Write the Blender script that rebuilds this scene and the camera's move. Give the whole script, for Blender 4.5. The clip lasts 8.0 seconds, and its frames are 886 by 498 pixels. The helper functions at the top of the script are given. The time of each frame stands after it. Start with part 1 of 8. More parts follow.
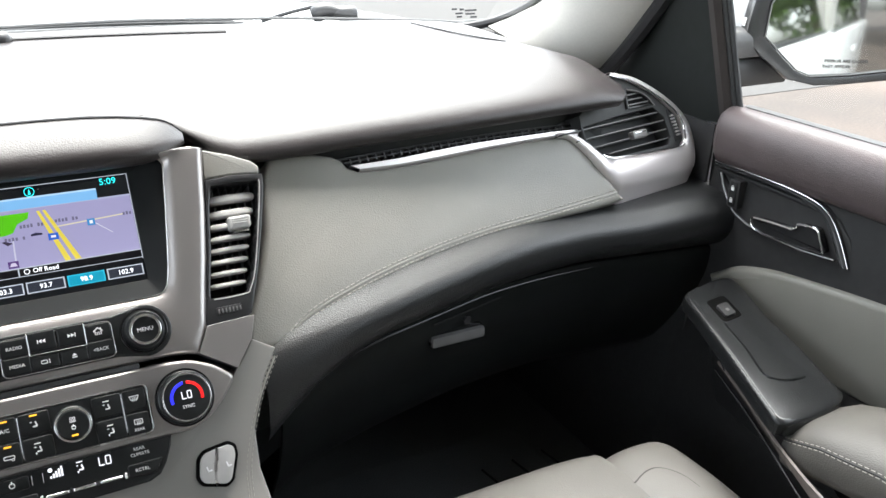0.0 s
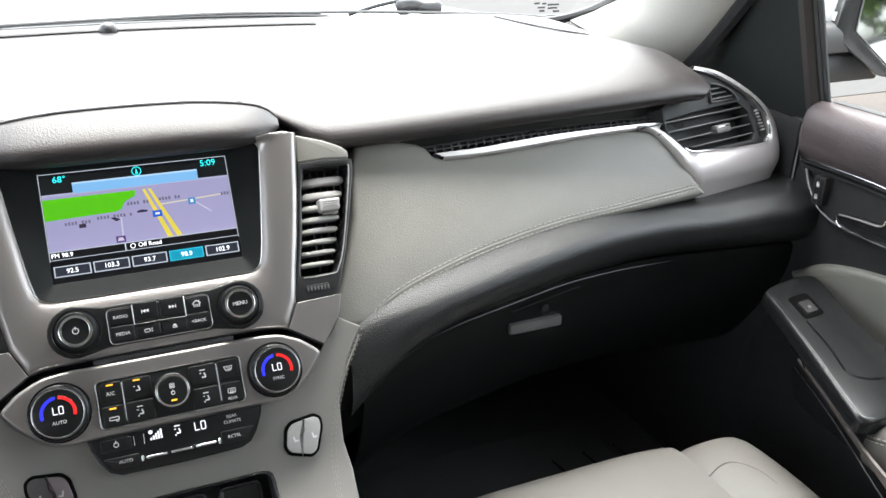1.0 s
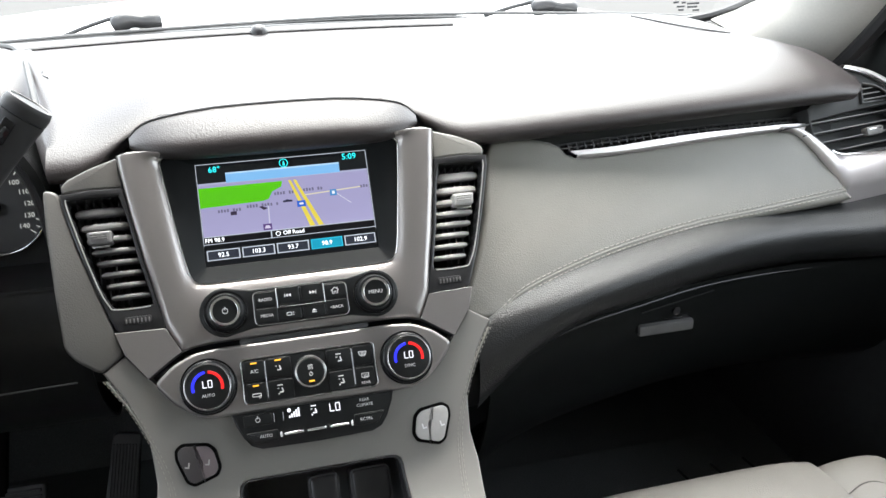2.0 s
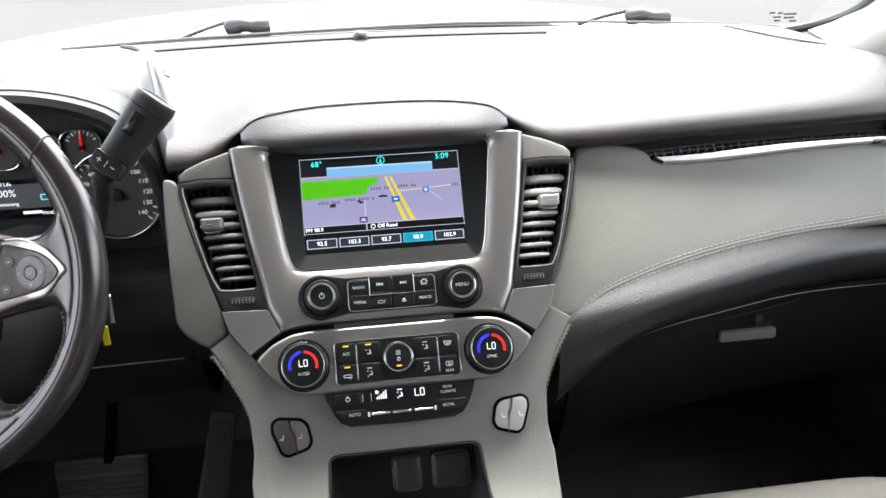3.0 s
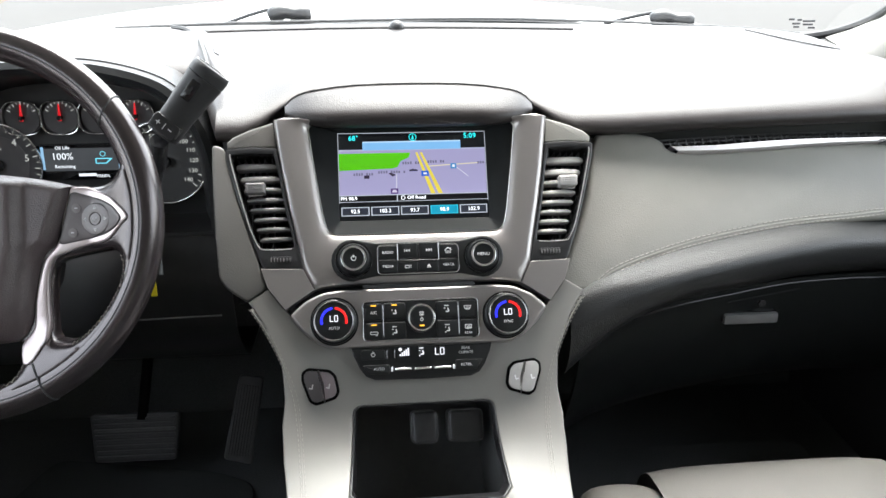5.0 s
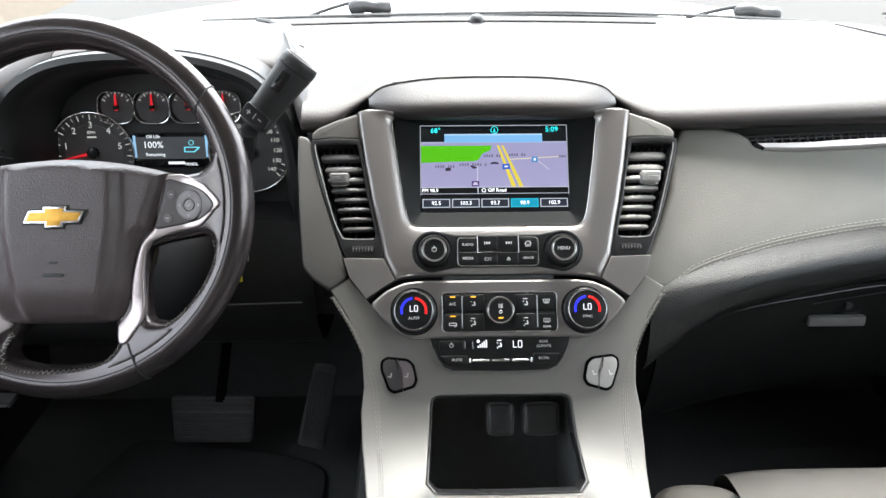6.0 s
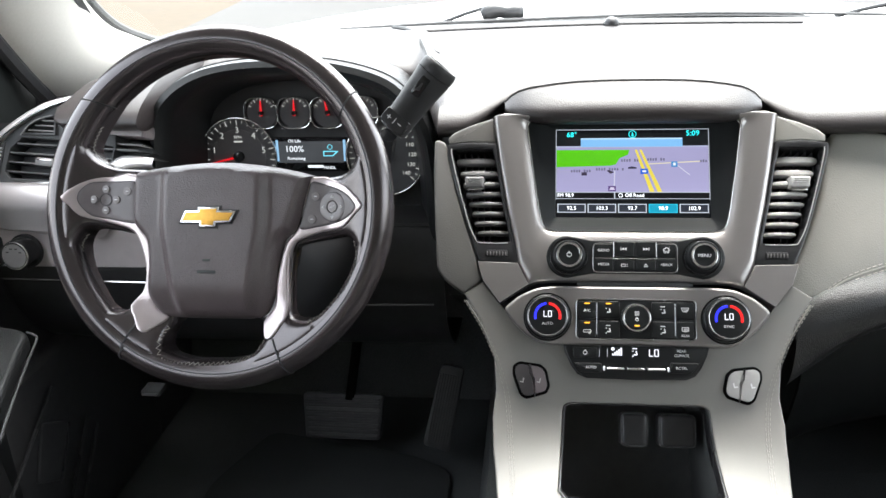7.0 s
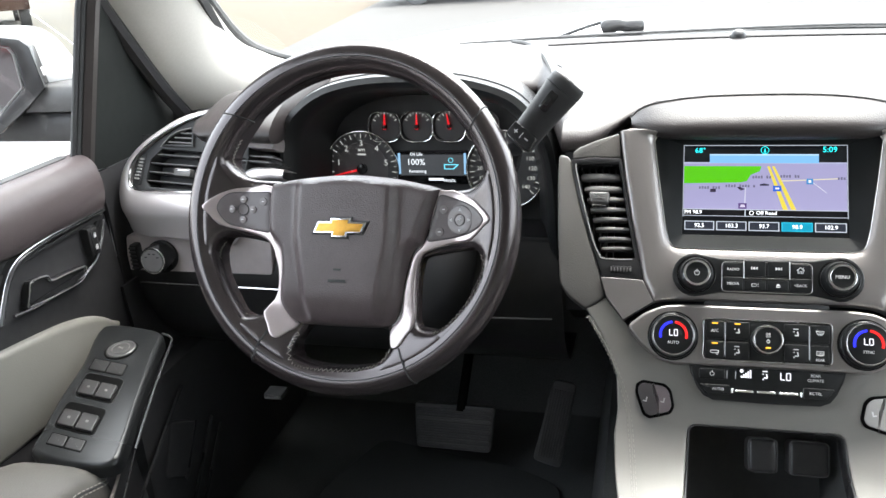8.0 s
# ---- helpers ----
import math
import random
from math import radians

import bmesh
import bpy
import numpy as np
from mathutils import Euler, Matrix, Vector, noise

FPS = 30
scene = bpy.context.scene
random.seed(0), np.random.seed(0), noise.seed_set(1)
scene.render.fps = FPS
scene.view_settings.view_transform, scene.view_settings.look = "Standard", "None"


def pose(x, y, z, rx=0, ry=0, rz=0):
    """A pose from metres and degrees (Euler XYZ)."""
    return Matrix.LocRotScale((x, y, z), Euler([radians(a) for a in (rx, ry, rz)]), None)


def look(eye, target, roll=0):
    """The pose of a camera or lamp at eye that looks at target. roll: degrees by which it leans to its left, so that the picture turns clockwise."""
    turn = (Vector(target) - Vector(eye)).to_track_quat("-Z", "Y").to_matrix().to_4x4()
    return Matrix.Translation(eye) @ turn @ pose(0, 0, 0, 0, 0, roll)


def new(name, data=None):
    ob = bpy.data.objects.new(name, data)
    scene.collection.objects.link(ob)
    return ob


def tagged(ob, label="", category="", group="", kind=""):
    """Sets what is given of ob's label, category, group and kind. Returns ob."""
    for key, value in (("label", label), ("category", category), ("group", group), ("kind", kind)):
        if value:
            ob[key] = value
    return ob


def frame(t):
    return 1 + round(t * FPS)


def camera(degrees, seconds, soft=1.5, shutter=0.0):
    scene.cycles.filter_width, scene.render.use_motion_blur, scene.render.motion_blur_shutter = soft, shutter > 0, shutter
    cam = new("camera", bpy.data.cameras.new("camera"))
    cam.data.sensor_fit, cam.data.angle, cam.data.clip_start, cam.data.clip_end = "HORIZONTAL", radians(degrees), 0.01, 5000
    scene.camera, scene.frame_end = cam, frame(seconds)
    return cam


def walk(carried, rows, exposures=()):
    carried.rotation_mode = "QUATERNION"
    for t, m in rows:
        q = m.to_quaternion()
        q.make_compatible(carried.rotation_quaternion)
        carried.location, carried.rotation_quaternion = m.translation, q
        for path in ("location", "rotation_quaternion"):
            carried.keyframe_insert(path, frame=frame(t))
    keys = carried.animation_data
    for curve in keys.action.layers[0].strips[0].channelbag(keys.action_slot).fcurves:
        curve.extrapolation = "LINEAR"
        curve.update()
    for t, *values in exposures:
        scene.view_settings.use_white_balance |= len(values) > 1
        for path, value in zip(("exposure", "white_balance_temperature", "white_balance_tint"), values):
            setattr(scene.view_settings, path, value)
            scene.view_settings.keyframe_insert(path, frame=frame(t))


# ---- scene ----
from mathutils import geometry

cam = camera(56.0, 8.0)
PATH = [
    (0.0, (-0.0052, -0.7713, 1.4936), (0.4304, 0.0377, 1.0989), 1.07),
    (0.5, (-0.0145, -0.7811, 1.4914), (0.3959, 0.0397, 1.0941), 1.07),
    (1.0, (-0.0277, -0.7873, 1.4892), (0.3332, 0.0565, 1.0920), 0.52),
    (1.5, (-0.0312, -0.7923, 1.4879), (0.2510, 0.0815, 1.0919), -0.64),
    (2.0, (-0.0404, -0.7977, 1.4847), (0.1819, 0.0953, 1.0934), -1.31),
    (2.2, (-0.0419, -0.8023, 1.4838), (0.1516, 0.0980, 1.0939), -1.48),
    (3.3, (-0.0516, -0.8571, 1.4920), (0.0630, 0.0617, 1.1141), -1.30),
    (3.5, (-0.0497, -0.8713, 1.4923), (0.0642, 0.0488, 1.1177), -1.00),
    (4.0, (-0.0547, -0.9024, 1.4912), (0.0581, 0.0201, 1.1221), -0.16),
    (5.5, (-0.0717, -0.9144, 1.4787), (0.0118, 0.0067, 1.0984), 0.90),
    (6.0, (-0.0834, -0.9167, 1.4807), (-0.0594, 0.0069, 1.0983), -0.01),
    (6.5, (-0.0940, -0.9165, 1.4778), (-0.1564, 0.0071, 1.0995), -1.48),
    (7.0, (-0.1015, -0.9181, 1.4793), (-0.2184, 0.0021, 1.1058), -2.25),
    (7.5, (-0.1163, -0.9224, 1.4820), (-0.2979, -0.0093, 1.1170), -3.18),
    (8.0, (-0.1276, -0.9266, 1.4840), (-0.3608, -0.0211, 1.1295), -3.61),
]
EXPOSURE = 3.56
walk(cam, [(t, look(eye, target, roll)) for t, eye, target, roll in PATH], [(0.0, EXPOSURE, 6500, 10), (6.0, EXPOSURE, 6500, 10), (7.2, EXPOSURE + 0.12, 6500, 10), (8.0, EXPOSURE + 0.18, 6500, 10)])

# ---- daylight: a bright hazy sky, a wide soft sun ahead of the car ----
world = bpy.data.worlds.new("sky")
scene.world = world
world.use_nodes = True
_wn = world.node_tree
_sky = _wn.nodes.new("ShaderNodeTexSky")
_sky.sky_type = "NISHITA"
_sky.sun_disc = False
_sky.sun_elevation, _sky.sun_rotation = radians(72), radians(23)
_sky.dust_density = 4.0
# thin overcast: most of the blue is veiled
_veil = _wn.nodes.new("ShaderNodeHueSaturation")
_veil.inputs["Saturation"].default_value = 0.30
_wn.links.new(_sky.outputs[0], _veil.inputs["Color"])
_wn.links.new(_veil.outputs[0], _wn.nodes["Background"].inputs[0])
_wn.nodes["Background"].inputs[1].default_value = 0.15
sun = new("sun", bpy.data.lights.new("sun", "SUN"))
sun.data.energy, sun.data.angle, sun.data.color = 0.34, radians(80), (1.0, 0.995, 0.985)
sun.matrix_world = look((2.4, 3.4, 12.3), (0, 0, 0))

# ---- small builders ----
def thing(name, label, category, at=(0, 0, 0), group="", kind=""):
    ob = new(name)
    ob.location = at
    ob.empty_display_size = 0.05
    return tagged(ob, label, category, group, kind)


def part(name, bm, material, parent=None, label="", M=None, smooth=True, kind=""):
    """Links a bmesh as one mesh object. Its vertices are in world metres, or in the frame M."""
    if M is not None:
        bmesh.ops.transform(bm, matrix=M, verts=bm.verts)
        if M.determinant() < 0:
            bmesh.ops.reverse_faces(bm, faces=bm.faces)
    if parent is not None:
        base = Vector((0, 0, 0))
        up = parent
        while up is not None:
            base += up.location
            up = up.parent
        bmesh.ops.translate(bm, vec=-base, verts=bm.verts)
    me = bpy.data.meshes.new(name)
    bm.to_mesh(me)
    bm.free()
    me.materials.append(material)
    if smooth:
        me.shade_smooth()
        me.set_sharp_from_angle(angle=radians(38))
    ob = new(name, me)
    ob.parent = parent
    return tagged(ob, label, "", "", kind)


def curve(pts, n=6, closed=False):
    """Catmull-Rom through the points (2D or 3D)."""
    p = [Vector(q) for q in pts]
    m, out = len(p), []
    for i in range(m if closed else m - 1):
        a, b, c, d = (p[(i + k) % m] if closed else p[min(max(i + k, 0), m - 1)] for k in (-1, 0, 1, 2))
        for k in range(n):
            t = k / n
            out.append(0.5 * (2 * b + (c - a) * t + (2 * a - 5 * b + 4 * c - d) * t * t + (3 * b - a - 3 * c + d) * t ** 3))
    if not closed:
        out.append(p[-1])
    return out


def rounded(pts, r=0.004, seg=4):
    """A closed 2D outline with each corner rounded by about r."""
    p = [Vector(q[:2]) for q in pts]
    out, m = [], len(p)
    for i in range(m):
        a, b, c = p[i - 1], p[i], p[(i + 1) % m]
        ra = min(r, (a - b).length * 0.45, (c - b).length * 0.45)
        s, e = b + (a - b).normalized() * ra, b + (c - b).normalized() * ra
        for k in range(seg + 1):
            t = k / seg
            out.append((1 - t) ** 2 * s + 2 * t * (1 - t) * b + t * t * e)
    return out


def rect(w, h, r=0.003, x=0.0, y=0.0, seg=4):
    return rounded([(x - w / 2, y - h / 2), (x + w / 2, y - h / 2), (x + w / 2, y + h / 2), (x - w / 2, y + h / 2)], r, seg)


def circle(r, n=40, x=0.0, y=0.0):
    return [Vector((x + r * math.cos(2 * math.pi * k / n), y + r * math.sin(2 * math.pi * k / n))) for k in range(n)]


def area2(p):
    return 0.5 * sum(p[i - 1][0] * p[i][1] - p[i][0] * p[i - 1][1] for i in range(len(p)))


def ccw(p):
    p = [Vector(q[:2]) for q in p]
    return p if area2(p) > 0 else p[::-1]


def inset(p, d):
    """The counter-clockwise outline p moved inwards by d."""
    out, m = [], len(p)
    for i in range(m):
        a, b, c = p[i - 1], p[i], p[(i + 1) % m]
        n1 = Vector((-(b - a).y, (b - a).x)).normalized()
        n2 = Vector((-(c - b).y, (c - b).x)).normalized()
        n = n1 + n2
        k = n.length
        n = n / k if k > 1e-6 else n1
        out.append(b + n * d / max(0.4, k / 2))
    return out


def skin(bm, rings, closed=True, caps=(True, True)):
    vs = [[bm.verts.new(v) for v in ring] for ring in rings]
    m = len(vs[0])
    for a, b in zip(vs, vs[1:]):
        for i in range(m if closed else m - 1):
            j = (i + 1) % m
            bm.faces.new((a[i], a[j], b[j], b[i]))
    if closed and caps[0]:
        bm.faces.new(vs[0][::-1])
    if closed and caps[1]:
        bm.faces.new(vs[-1])
    return vs


def plate(out, z0, z1, b=0.002, seg=3, crown=0.0):
    """A slab of the outline from z0 up to z1, its upper rim rounded by b."""
    bm = bmesh.new()
    p = ccw(out)
    rings = [[(v.x, v.y, z0) for v in p]]
    for k in range(seg + 1):
        a = math.pi / 2 * k / seg
        rings.append([(v.x, v.y, z1 - b + b * math.sin(a)) for v in inset(p, b * (1 - math.cos(a)))])
    if crown:
        c = sum((Vector(q) for q in rings[-1]), Vector()) / len(p)
        for s in (0.8, 0.5, 0.2):
            rings.append([tuple(c + (Vector(q) - c) * s + Vector((0, 0, crown * (1 - s * s)))) for q in rings[4]])
    skin(bm, rings)
    bmesh.ops.recalc_face_normals(bm, faces=bm.faces)
    return bm


def resample(p, n, start=None):
    """n points evenly along the closed outline, beginning nearest the direction start from its middle."""
    p = ccw(p)
    c = sum(p, Vector((0, 0))) / len(p)
    if start is not None:
        i0 = max(range(len(p)), key=lambda i: (p[i] - c).normalized().dot(Vector(start)))
        p = p[i0:] + p[:i0]
    lens = [(p[(i + 1) % len(p)] - p[i]).length for i in range(len(p))]
    total, out, i, acc = sum(lens), [], 0, 0.0
    for k in range(n):
        want = total * k / n
        while acc + lens[i] < want and i < len(p) - 1:
            acc += lens[i]
            i += 1
        t = (want - acc) / max(lens[i], 1e-9)
        out.append(p[i].lerp(p[(i + 1) % len(p)], min(t, 1)))
    return out


def frame_plate(out, inn, z0, z1, b=0.0015, inner_z0=None):
    """A slab with a hole: both outlines as lists that run together, point for point."""
    bm = bmesh.new()
    o, i = [Vector(q[:2]) for q in out], [Vector(q[:2]) for q in inn]
    if area2(o) < 0:
        o, i = o[::-1], i[::-1]
    zi = z0 if inner_z0 is None else inner_z0
    up = lambda p, z: [(v.x, v.y, z) for v in p]
    io = inset(i, -b)
    rings = [up(o, z0), up(o, z1 - b), up(inset(o, b * 0.3), z1 - b * 0.3), up(inset(o, b), z1), up(io, z1), up(inset(i, -b * 0.3), z1 - b * 0.3), up(i, z1 - b), up(i, zi)]
    skin(bm, rings, caps=(False, False))
    bmesh.ops.recalc_face_normals(bm, faces=bm.faces)
    return bm


def profiled_frame(out, inn, prof):
    """A ring between two outlines that run together, with a section of fraction inwards, height."""
    bm = bmesh.new()
    o, i = [Vector(q[:2]) for q in out], [Vector(q[:2]) for q in inn]
    skin(bm, [[(*p.lerp(q, f), z) for p, q in zip(o, i)] for f, z in prof], caps=(False, False))
    bmesh.ops.recalc_face_normals(bm, faces=bm.faces)
    return bm


def band(out, w, z0, z1, b=0.0006):
    """A rim of width w inside the outline."""
    p = ccw(out)
    return frame_plate(p, inset(p, w), z0, z1, b)


def tube(path, r, seg=8, closed=False, flat=1.0):
    """A round bar along a path; r a number or one a point; flat squeezes it across its second axis."""
    p = [Vector(q) for q in path]
    m = len(p)
    rr = list(r) if isinstance(r, (list, tuple)) else [r] * m
    bm = bmesh.new()
    rings, side = [], None
    for i in range(m):
        a, c = (p[i - 1], p[(i + 1) % m]) if closed else (p[max(i - 1, 0)], p[min(i + 1, m - 1)])
        t = (c - a).normalized()
        if side is None:
            side = t.cross(Vector((0, 0, 1)))
            side = side.normalized() if side.length > 1e-3 else t.cross(Vector((1, 0, 0))).normalized()
        side = (side - t * side.dot(t)).normalized()
        up = side.cross(t)
        rings.append([p[i] + rr[i] * (side * math.cos(2 * math.pi * k / seg) + up * flat * math.sin(2 * math.pi * k / seg)) for k in range(seg)])
    if closed:
        rings.append(rings[0])
        vs = [[bm.verts.new(v) for v in ring] for ring in rings[:-1]]
        vs.append(vs[0])
        for a, b in zip(vs, vs[1:]):
            for i in range(seg):
                bm.faces.new((a[i], a[(i + 1) % seg], b[(i + 1) % seg], b[i]))
    else:
        skin(bm, rings)
    bmesh.ops.recalc_face_normals(bm, faces=bm.faces)
    return bm


def loft(rows, thick=0.0):
    """A sheet through rows of points; thick gives it a back."""
    bm = bmesh.new()
    skin(bm, rows, closed=False)
    if thick:
        bmesh.ops.recalc_face_normals(bm, faces=bm.faces)
        bmesh.ops.solidify(bm, geom=bm.faces[:], thickness=thick)
    return bm


def lathe(profile, n=32):
    """Turned about z: rows of radius, height."""
    bm = bmesh.new()
    skin(bm, [[(r * math.cos(2 * math.pi * k / n), r * math.sin(2 * math.pi * k / n), z) for k in range(n)] for r, z in profile])
    bmesh.ops.recalc_face_normals(bm, faces=bm.faces)
    return bm


def slab(lo, hi, r=0.004):
    """A box between two corners with rounded edges."""
    bm = bmesh.new()
    c = [(a + b) / 2 for a, b in zip(lo, hi)]
    s = [abs(b - a) for a, b in zip(lo, hi)]
    bmesh.ops.create_cube(bm, size=1.0, matrix=Matrix.Translation(c) @ Matrix.Diagonal((*s, 1)))
    r = min(r, min(s) * 0.4)
    bmesh.ops.bevel(bm, geom=bm.edges[:], offset=r, segments=2, affect="EDGES", profile=0.6)
    return bm


def merge(*bms):
    """Joins small bmeshes that make up one part."""
    first = bms[0]
    for other in bms[1:]:
        me = bpy.data.meshes.new("joined")
        other.to_mesh(me)
        other.free()
        first.from_mesh(me)
        bpy.data.meshes.remove(me)
    return first


def letters(text, size, depth=0.0003, align="CENTER"):
    """Raised writing in the xy plane, in the middle of the origin."""
    cu = bpy.data.curves.new("letters", "FONT")
    cu.body, cu.size, cu.extrude, cu.align_x, cu.align_y = text, size, depth, align, "CENTER"
    cu.resolution_u = 2
    ob = bpy.data.objects.new("letters", cu)
    me = bpy.data.meshes.new_from_object(ob)
    bm = bmesh.new()
    bm.from_mesh(me)
    bpy.data.objects.remove(ob)
    bpy.data.curves.remove(cu)
    bpy.data.meshes.remove(me)
    return bm


def spread(pairs, x):
    """Linear look-up in rows of x, value."""
    for (a, p), (b, q) in zip(pairs, pairs[1:]):
        if x <= b:
            return p + (q - p) * (x - a) / (b - a) if x > a else p
    return pairs[-1][1]


def moved(bm, x=0.0, y=0.0, z=0.0, turn=0.0, sx=1.0, sy=1.0):
    bmesh.ops.transform(bm, matrix=Matrix.Translation((x, y, z)) @ Matrix.Rotation(turn, 4, "Z") @ Matrix.Diagonal((sx, sy, 1, 1)), verts=bm.verts)
    return bm


def stitches(path, normal, length=0.0045, gap=0.0025, r=0.0006):
    """Sewn thread along a path: short raised dashes."""
    p = [Vector(q) for q in path]
    bm, carry, step = bmesh.new(), 0.0, length + gap
    n = Vector(normal).normalized()
    for a, b in zip(p, p[1:]):
        d = (b - a).length
        t = (b - a).normalized()
        s = n.cross(t)
        x = carry
        while x + length < d + step * 0.5:
            c0, c1 = a + t * x, a + t * (x + length)
            vs = [bm.verts.new(q) for q in (c0 + s * r, c0 + n * r, c0 - s * r, c1 + s * r, c1 + n * r, c1 - s * r)]
            for f in ((0, 1, 4, 3), (1, 2, 5, 4), (0, 2, 1), (3, 4, 5)):
                bm.faces.new([vs[k] for k in f])
            x += step
        carry = x - d
    return bm


def basis(origin, x, y):
    """A frame: its origin, its x axis and the way of its y axis."""
    x = Vector(x).normalized()
    z = x.cross(Vector(y)).normalized()
    y = z.cross(x)
    m = Matrix((x, y, z)).transposed().to_4x4()
    m.translation = Vector(origin)
    return m


def weighted(ob):
    """Flat faces keep flat shading beside their rounded rims."""
    ob.modifiers.new("weighted", "WEIGHTED_NORMAL").keep_sharp = True
    return ob


MIRROR = Matrix.Diagonal((-1, 1, 1, 1))
TILT = radians(31.1)
# the centre stack's face: x across, y up along it, z towards the seats
FACE = basis((0, -0.005, 1.203), (1, 0, 0), (0, math.sin(TILT), math.cos(TILT)))
WTILT = radians(22.5)
# the wheel's plane leans back and is turned slightly outwards
WHEEL = basis((-0.4266, -0.1561, 1.2133), (0.99905, -0.0403, 0.0167), (0, math.sin(WTILT), math.cos(WTILT)))
# the leather panel before the passenger, and the corner vents
PANEL = basis((0.317, 0.053, 1.212), (1, 0.065, 0), (0, 0.712, 1))
CORNER = basis((0.683, 0.030, 1.139), (1, 0.22, 0), (0, 0.5, 1))

# ---- materials ----
def shader(name, color, rough=0.5, metal=0.0, var=0.12, scale=60.0, bump=0.0, bscale=900.0, coat=0.0, stain=3.0, kind="noise", spec=0.5, sheen=0.0, coat_rough=0.08):
    """A surface with grain and larger, soft unevenness in colour and gloss, and fine relief."""
    m = bpy.data.materials.new(name)
    m.use_nodes = True
    nt = m.node_tree
    b = nt.nodes["Principled BSDF"]
    add, link = nt.nodes.new, nt.links.new
    co = add("ShaderNodeTexCoord").outputs["Object"]
    fine, wide = add("ShaderNodeTexNoise"), add("ShaderNodeTexNoise")
    fine.inputs["Scale"].default_value, fine.inputs["Detail"].default_value = scale, 5
    wide.inputs["Scale"].default_value, wide.inputs["Detail"].default_value = stain, 4
    both = add("ShaderNodeMath")
    both.operation = "ADD"
    for n, i in ((fine, 0), (wide, 1)):
        link(co, n.inputs["Vector"])
        link(n.outputs["Fac"], both.inputs[i])
    ramp = add("ShaderNodeMapRange")
    ramp.inputs["From Min"].default_value, ramp.inputs["From Max"].default_value = 0.6, 1.4
    ramp.inputs["To Min"].default_value, ramp.inputs["To Max"].default_value = 1 - var, 1 + var
    link(both.outputs[0], ramp.inputs["Value"])
    mul = add("ShaderNodeVectorMath")
    mul.operation = "SCALE"
    mul.inputs[0].default_value = color
    link(ramp.outputs[0], mul.inputs["Scale"])
    link(mul.outputs[0], b.inputs["Base Color"])
    ro = add("ShaderNodeMapRange")
    ro.inputs["To Min"].default_value, ro.inputs["To Max"].default_value = max(rough - 0.08, 0.02), min(rough + 0.08, 1)
    link(wide.outputs["Fac"], ro.inputs["Value"])
    link(ro.outputs[0], b.inputs["Roughness"])
    b.inputs["Metallic"].default_value = metal
    b.inputs["Specular IOR Level"].default_value = spec
    b.inputs["Coat Weight"].default_value = coat
    b.inputs["Coat Roughness"].default_value = coat_rough
    b.inputs["Sheen Weight"].default_value = sheen
    if bump:
        bu = add("ShaderNodeBump")
        bu.inputs["Strength"].default_value, bu.inputs["Distance"].default_value = bump, 0.0006
        if kind == "leather":
            vo = add("ShaderNodeTexVoronoi")
            vo.feature = "F1"
            vo.inputs["Scale"].default_value = bscale
            link(co, vo.inputs["Vector"])
            link(vo.outputs["Distance"], bu.inputs["Height"])
        else:
            no = add("ShaderNodeTexNoise")
            no.inputs["Scale"].default_value, no.inputs["Detail"].default_value = bscale, 3
            link(co, no.inputs["Vector"])
            link(no.outputs["Fac"], bu.inputs["Height"])
        link(bu.outputs[0], b.inputs["Normal"])
    return m


def glow(name, color, strength=1.0, gloss=0.15):
    m = bpy.data.materials.new(name)
    m.use_nodes = True
    b = m.node_tree.nodes["Principled BSDF"]
    b.inputs["Base Color"].default_value = (*[c * 0.3 for c in color], 1)
    b.inputs["Roughness"].default_value = gloss
    b.inputs["Emission Color"].default_value = (*color, 1)
    b.inputs["Emission Strength"].default_value = strength
    return m


def pane(name, tint=(1, 1, 1), ior=1.45, rough=0.0):
    m = bpy.data.materials.new(name)
    m.use_nodes = True
    nt = m.node_tree
    nt.nodes.remove(nt.nodes["Principled BSDF"])
    clear, gloss, mix, fres = (nt.nodes.new(k) for k in ("ShaderNodeBsdfTransparent", "ShaderNodeBsdfGlossy", "ShaderNodeMixShader", "ShaderNodeFresnel"))
    clear.inputs["Color"].default_value = (*tint, 1)
    gloss.inputs["Roughness"].default_value = rough
    fres.inputs["IOR"].default_value = ior
    nt.links.new(fres.outputs[0], mix.inputs[0])
    nt.links.new(clear.outputs[0], mix.inputs[1])
    nt.links.new(gloss.outputs[0], mix.inputs[2])
    nt.links.new(mix.outputs[0], nt.nodes["Material Output"].inputs[0])
    return m


PAD = shader("dark_grained_vinyl", (0.026, 0.0225, 0.0225), 0.37, var=0.14, scale=40, bump=0.34, bscale=620, kind="leather", spec=0.43)
BLACKPAD = shader("black_grained_vinyl", (0.016, 0.017, 0.0175), 0.33, var=0.15, scale=50, bump=0.62, bscale=720, kind="leather", spec=0.45)
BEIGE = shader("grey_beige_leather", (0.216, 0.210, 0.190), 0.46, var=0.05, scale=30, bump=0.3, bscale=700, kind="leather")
SEAT = shader("pale_grey_seat_leather", (0.150, 0.142, 0.129), 0.5, var=0.05, scale=20, bump=0.3, bscale=600, kind="leather")
DOORPAD = shader("door_insert_leather", (0.205, 0.199, 0.178), 0.5, var=0.04, scale=30, bump=0.25, bscale=700, kind="leather")
SILVER = shader("satin_silver_paint", (0.315, 0.298, 0.290), 0.29, metal=0.72, var=0.03, scale=900, bump=0.05, bscale=1500)
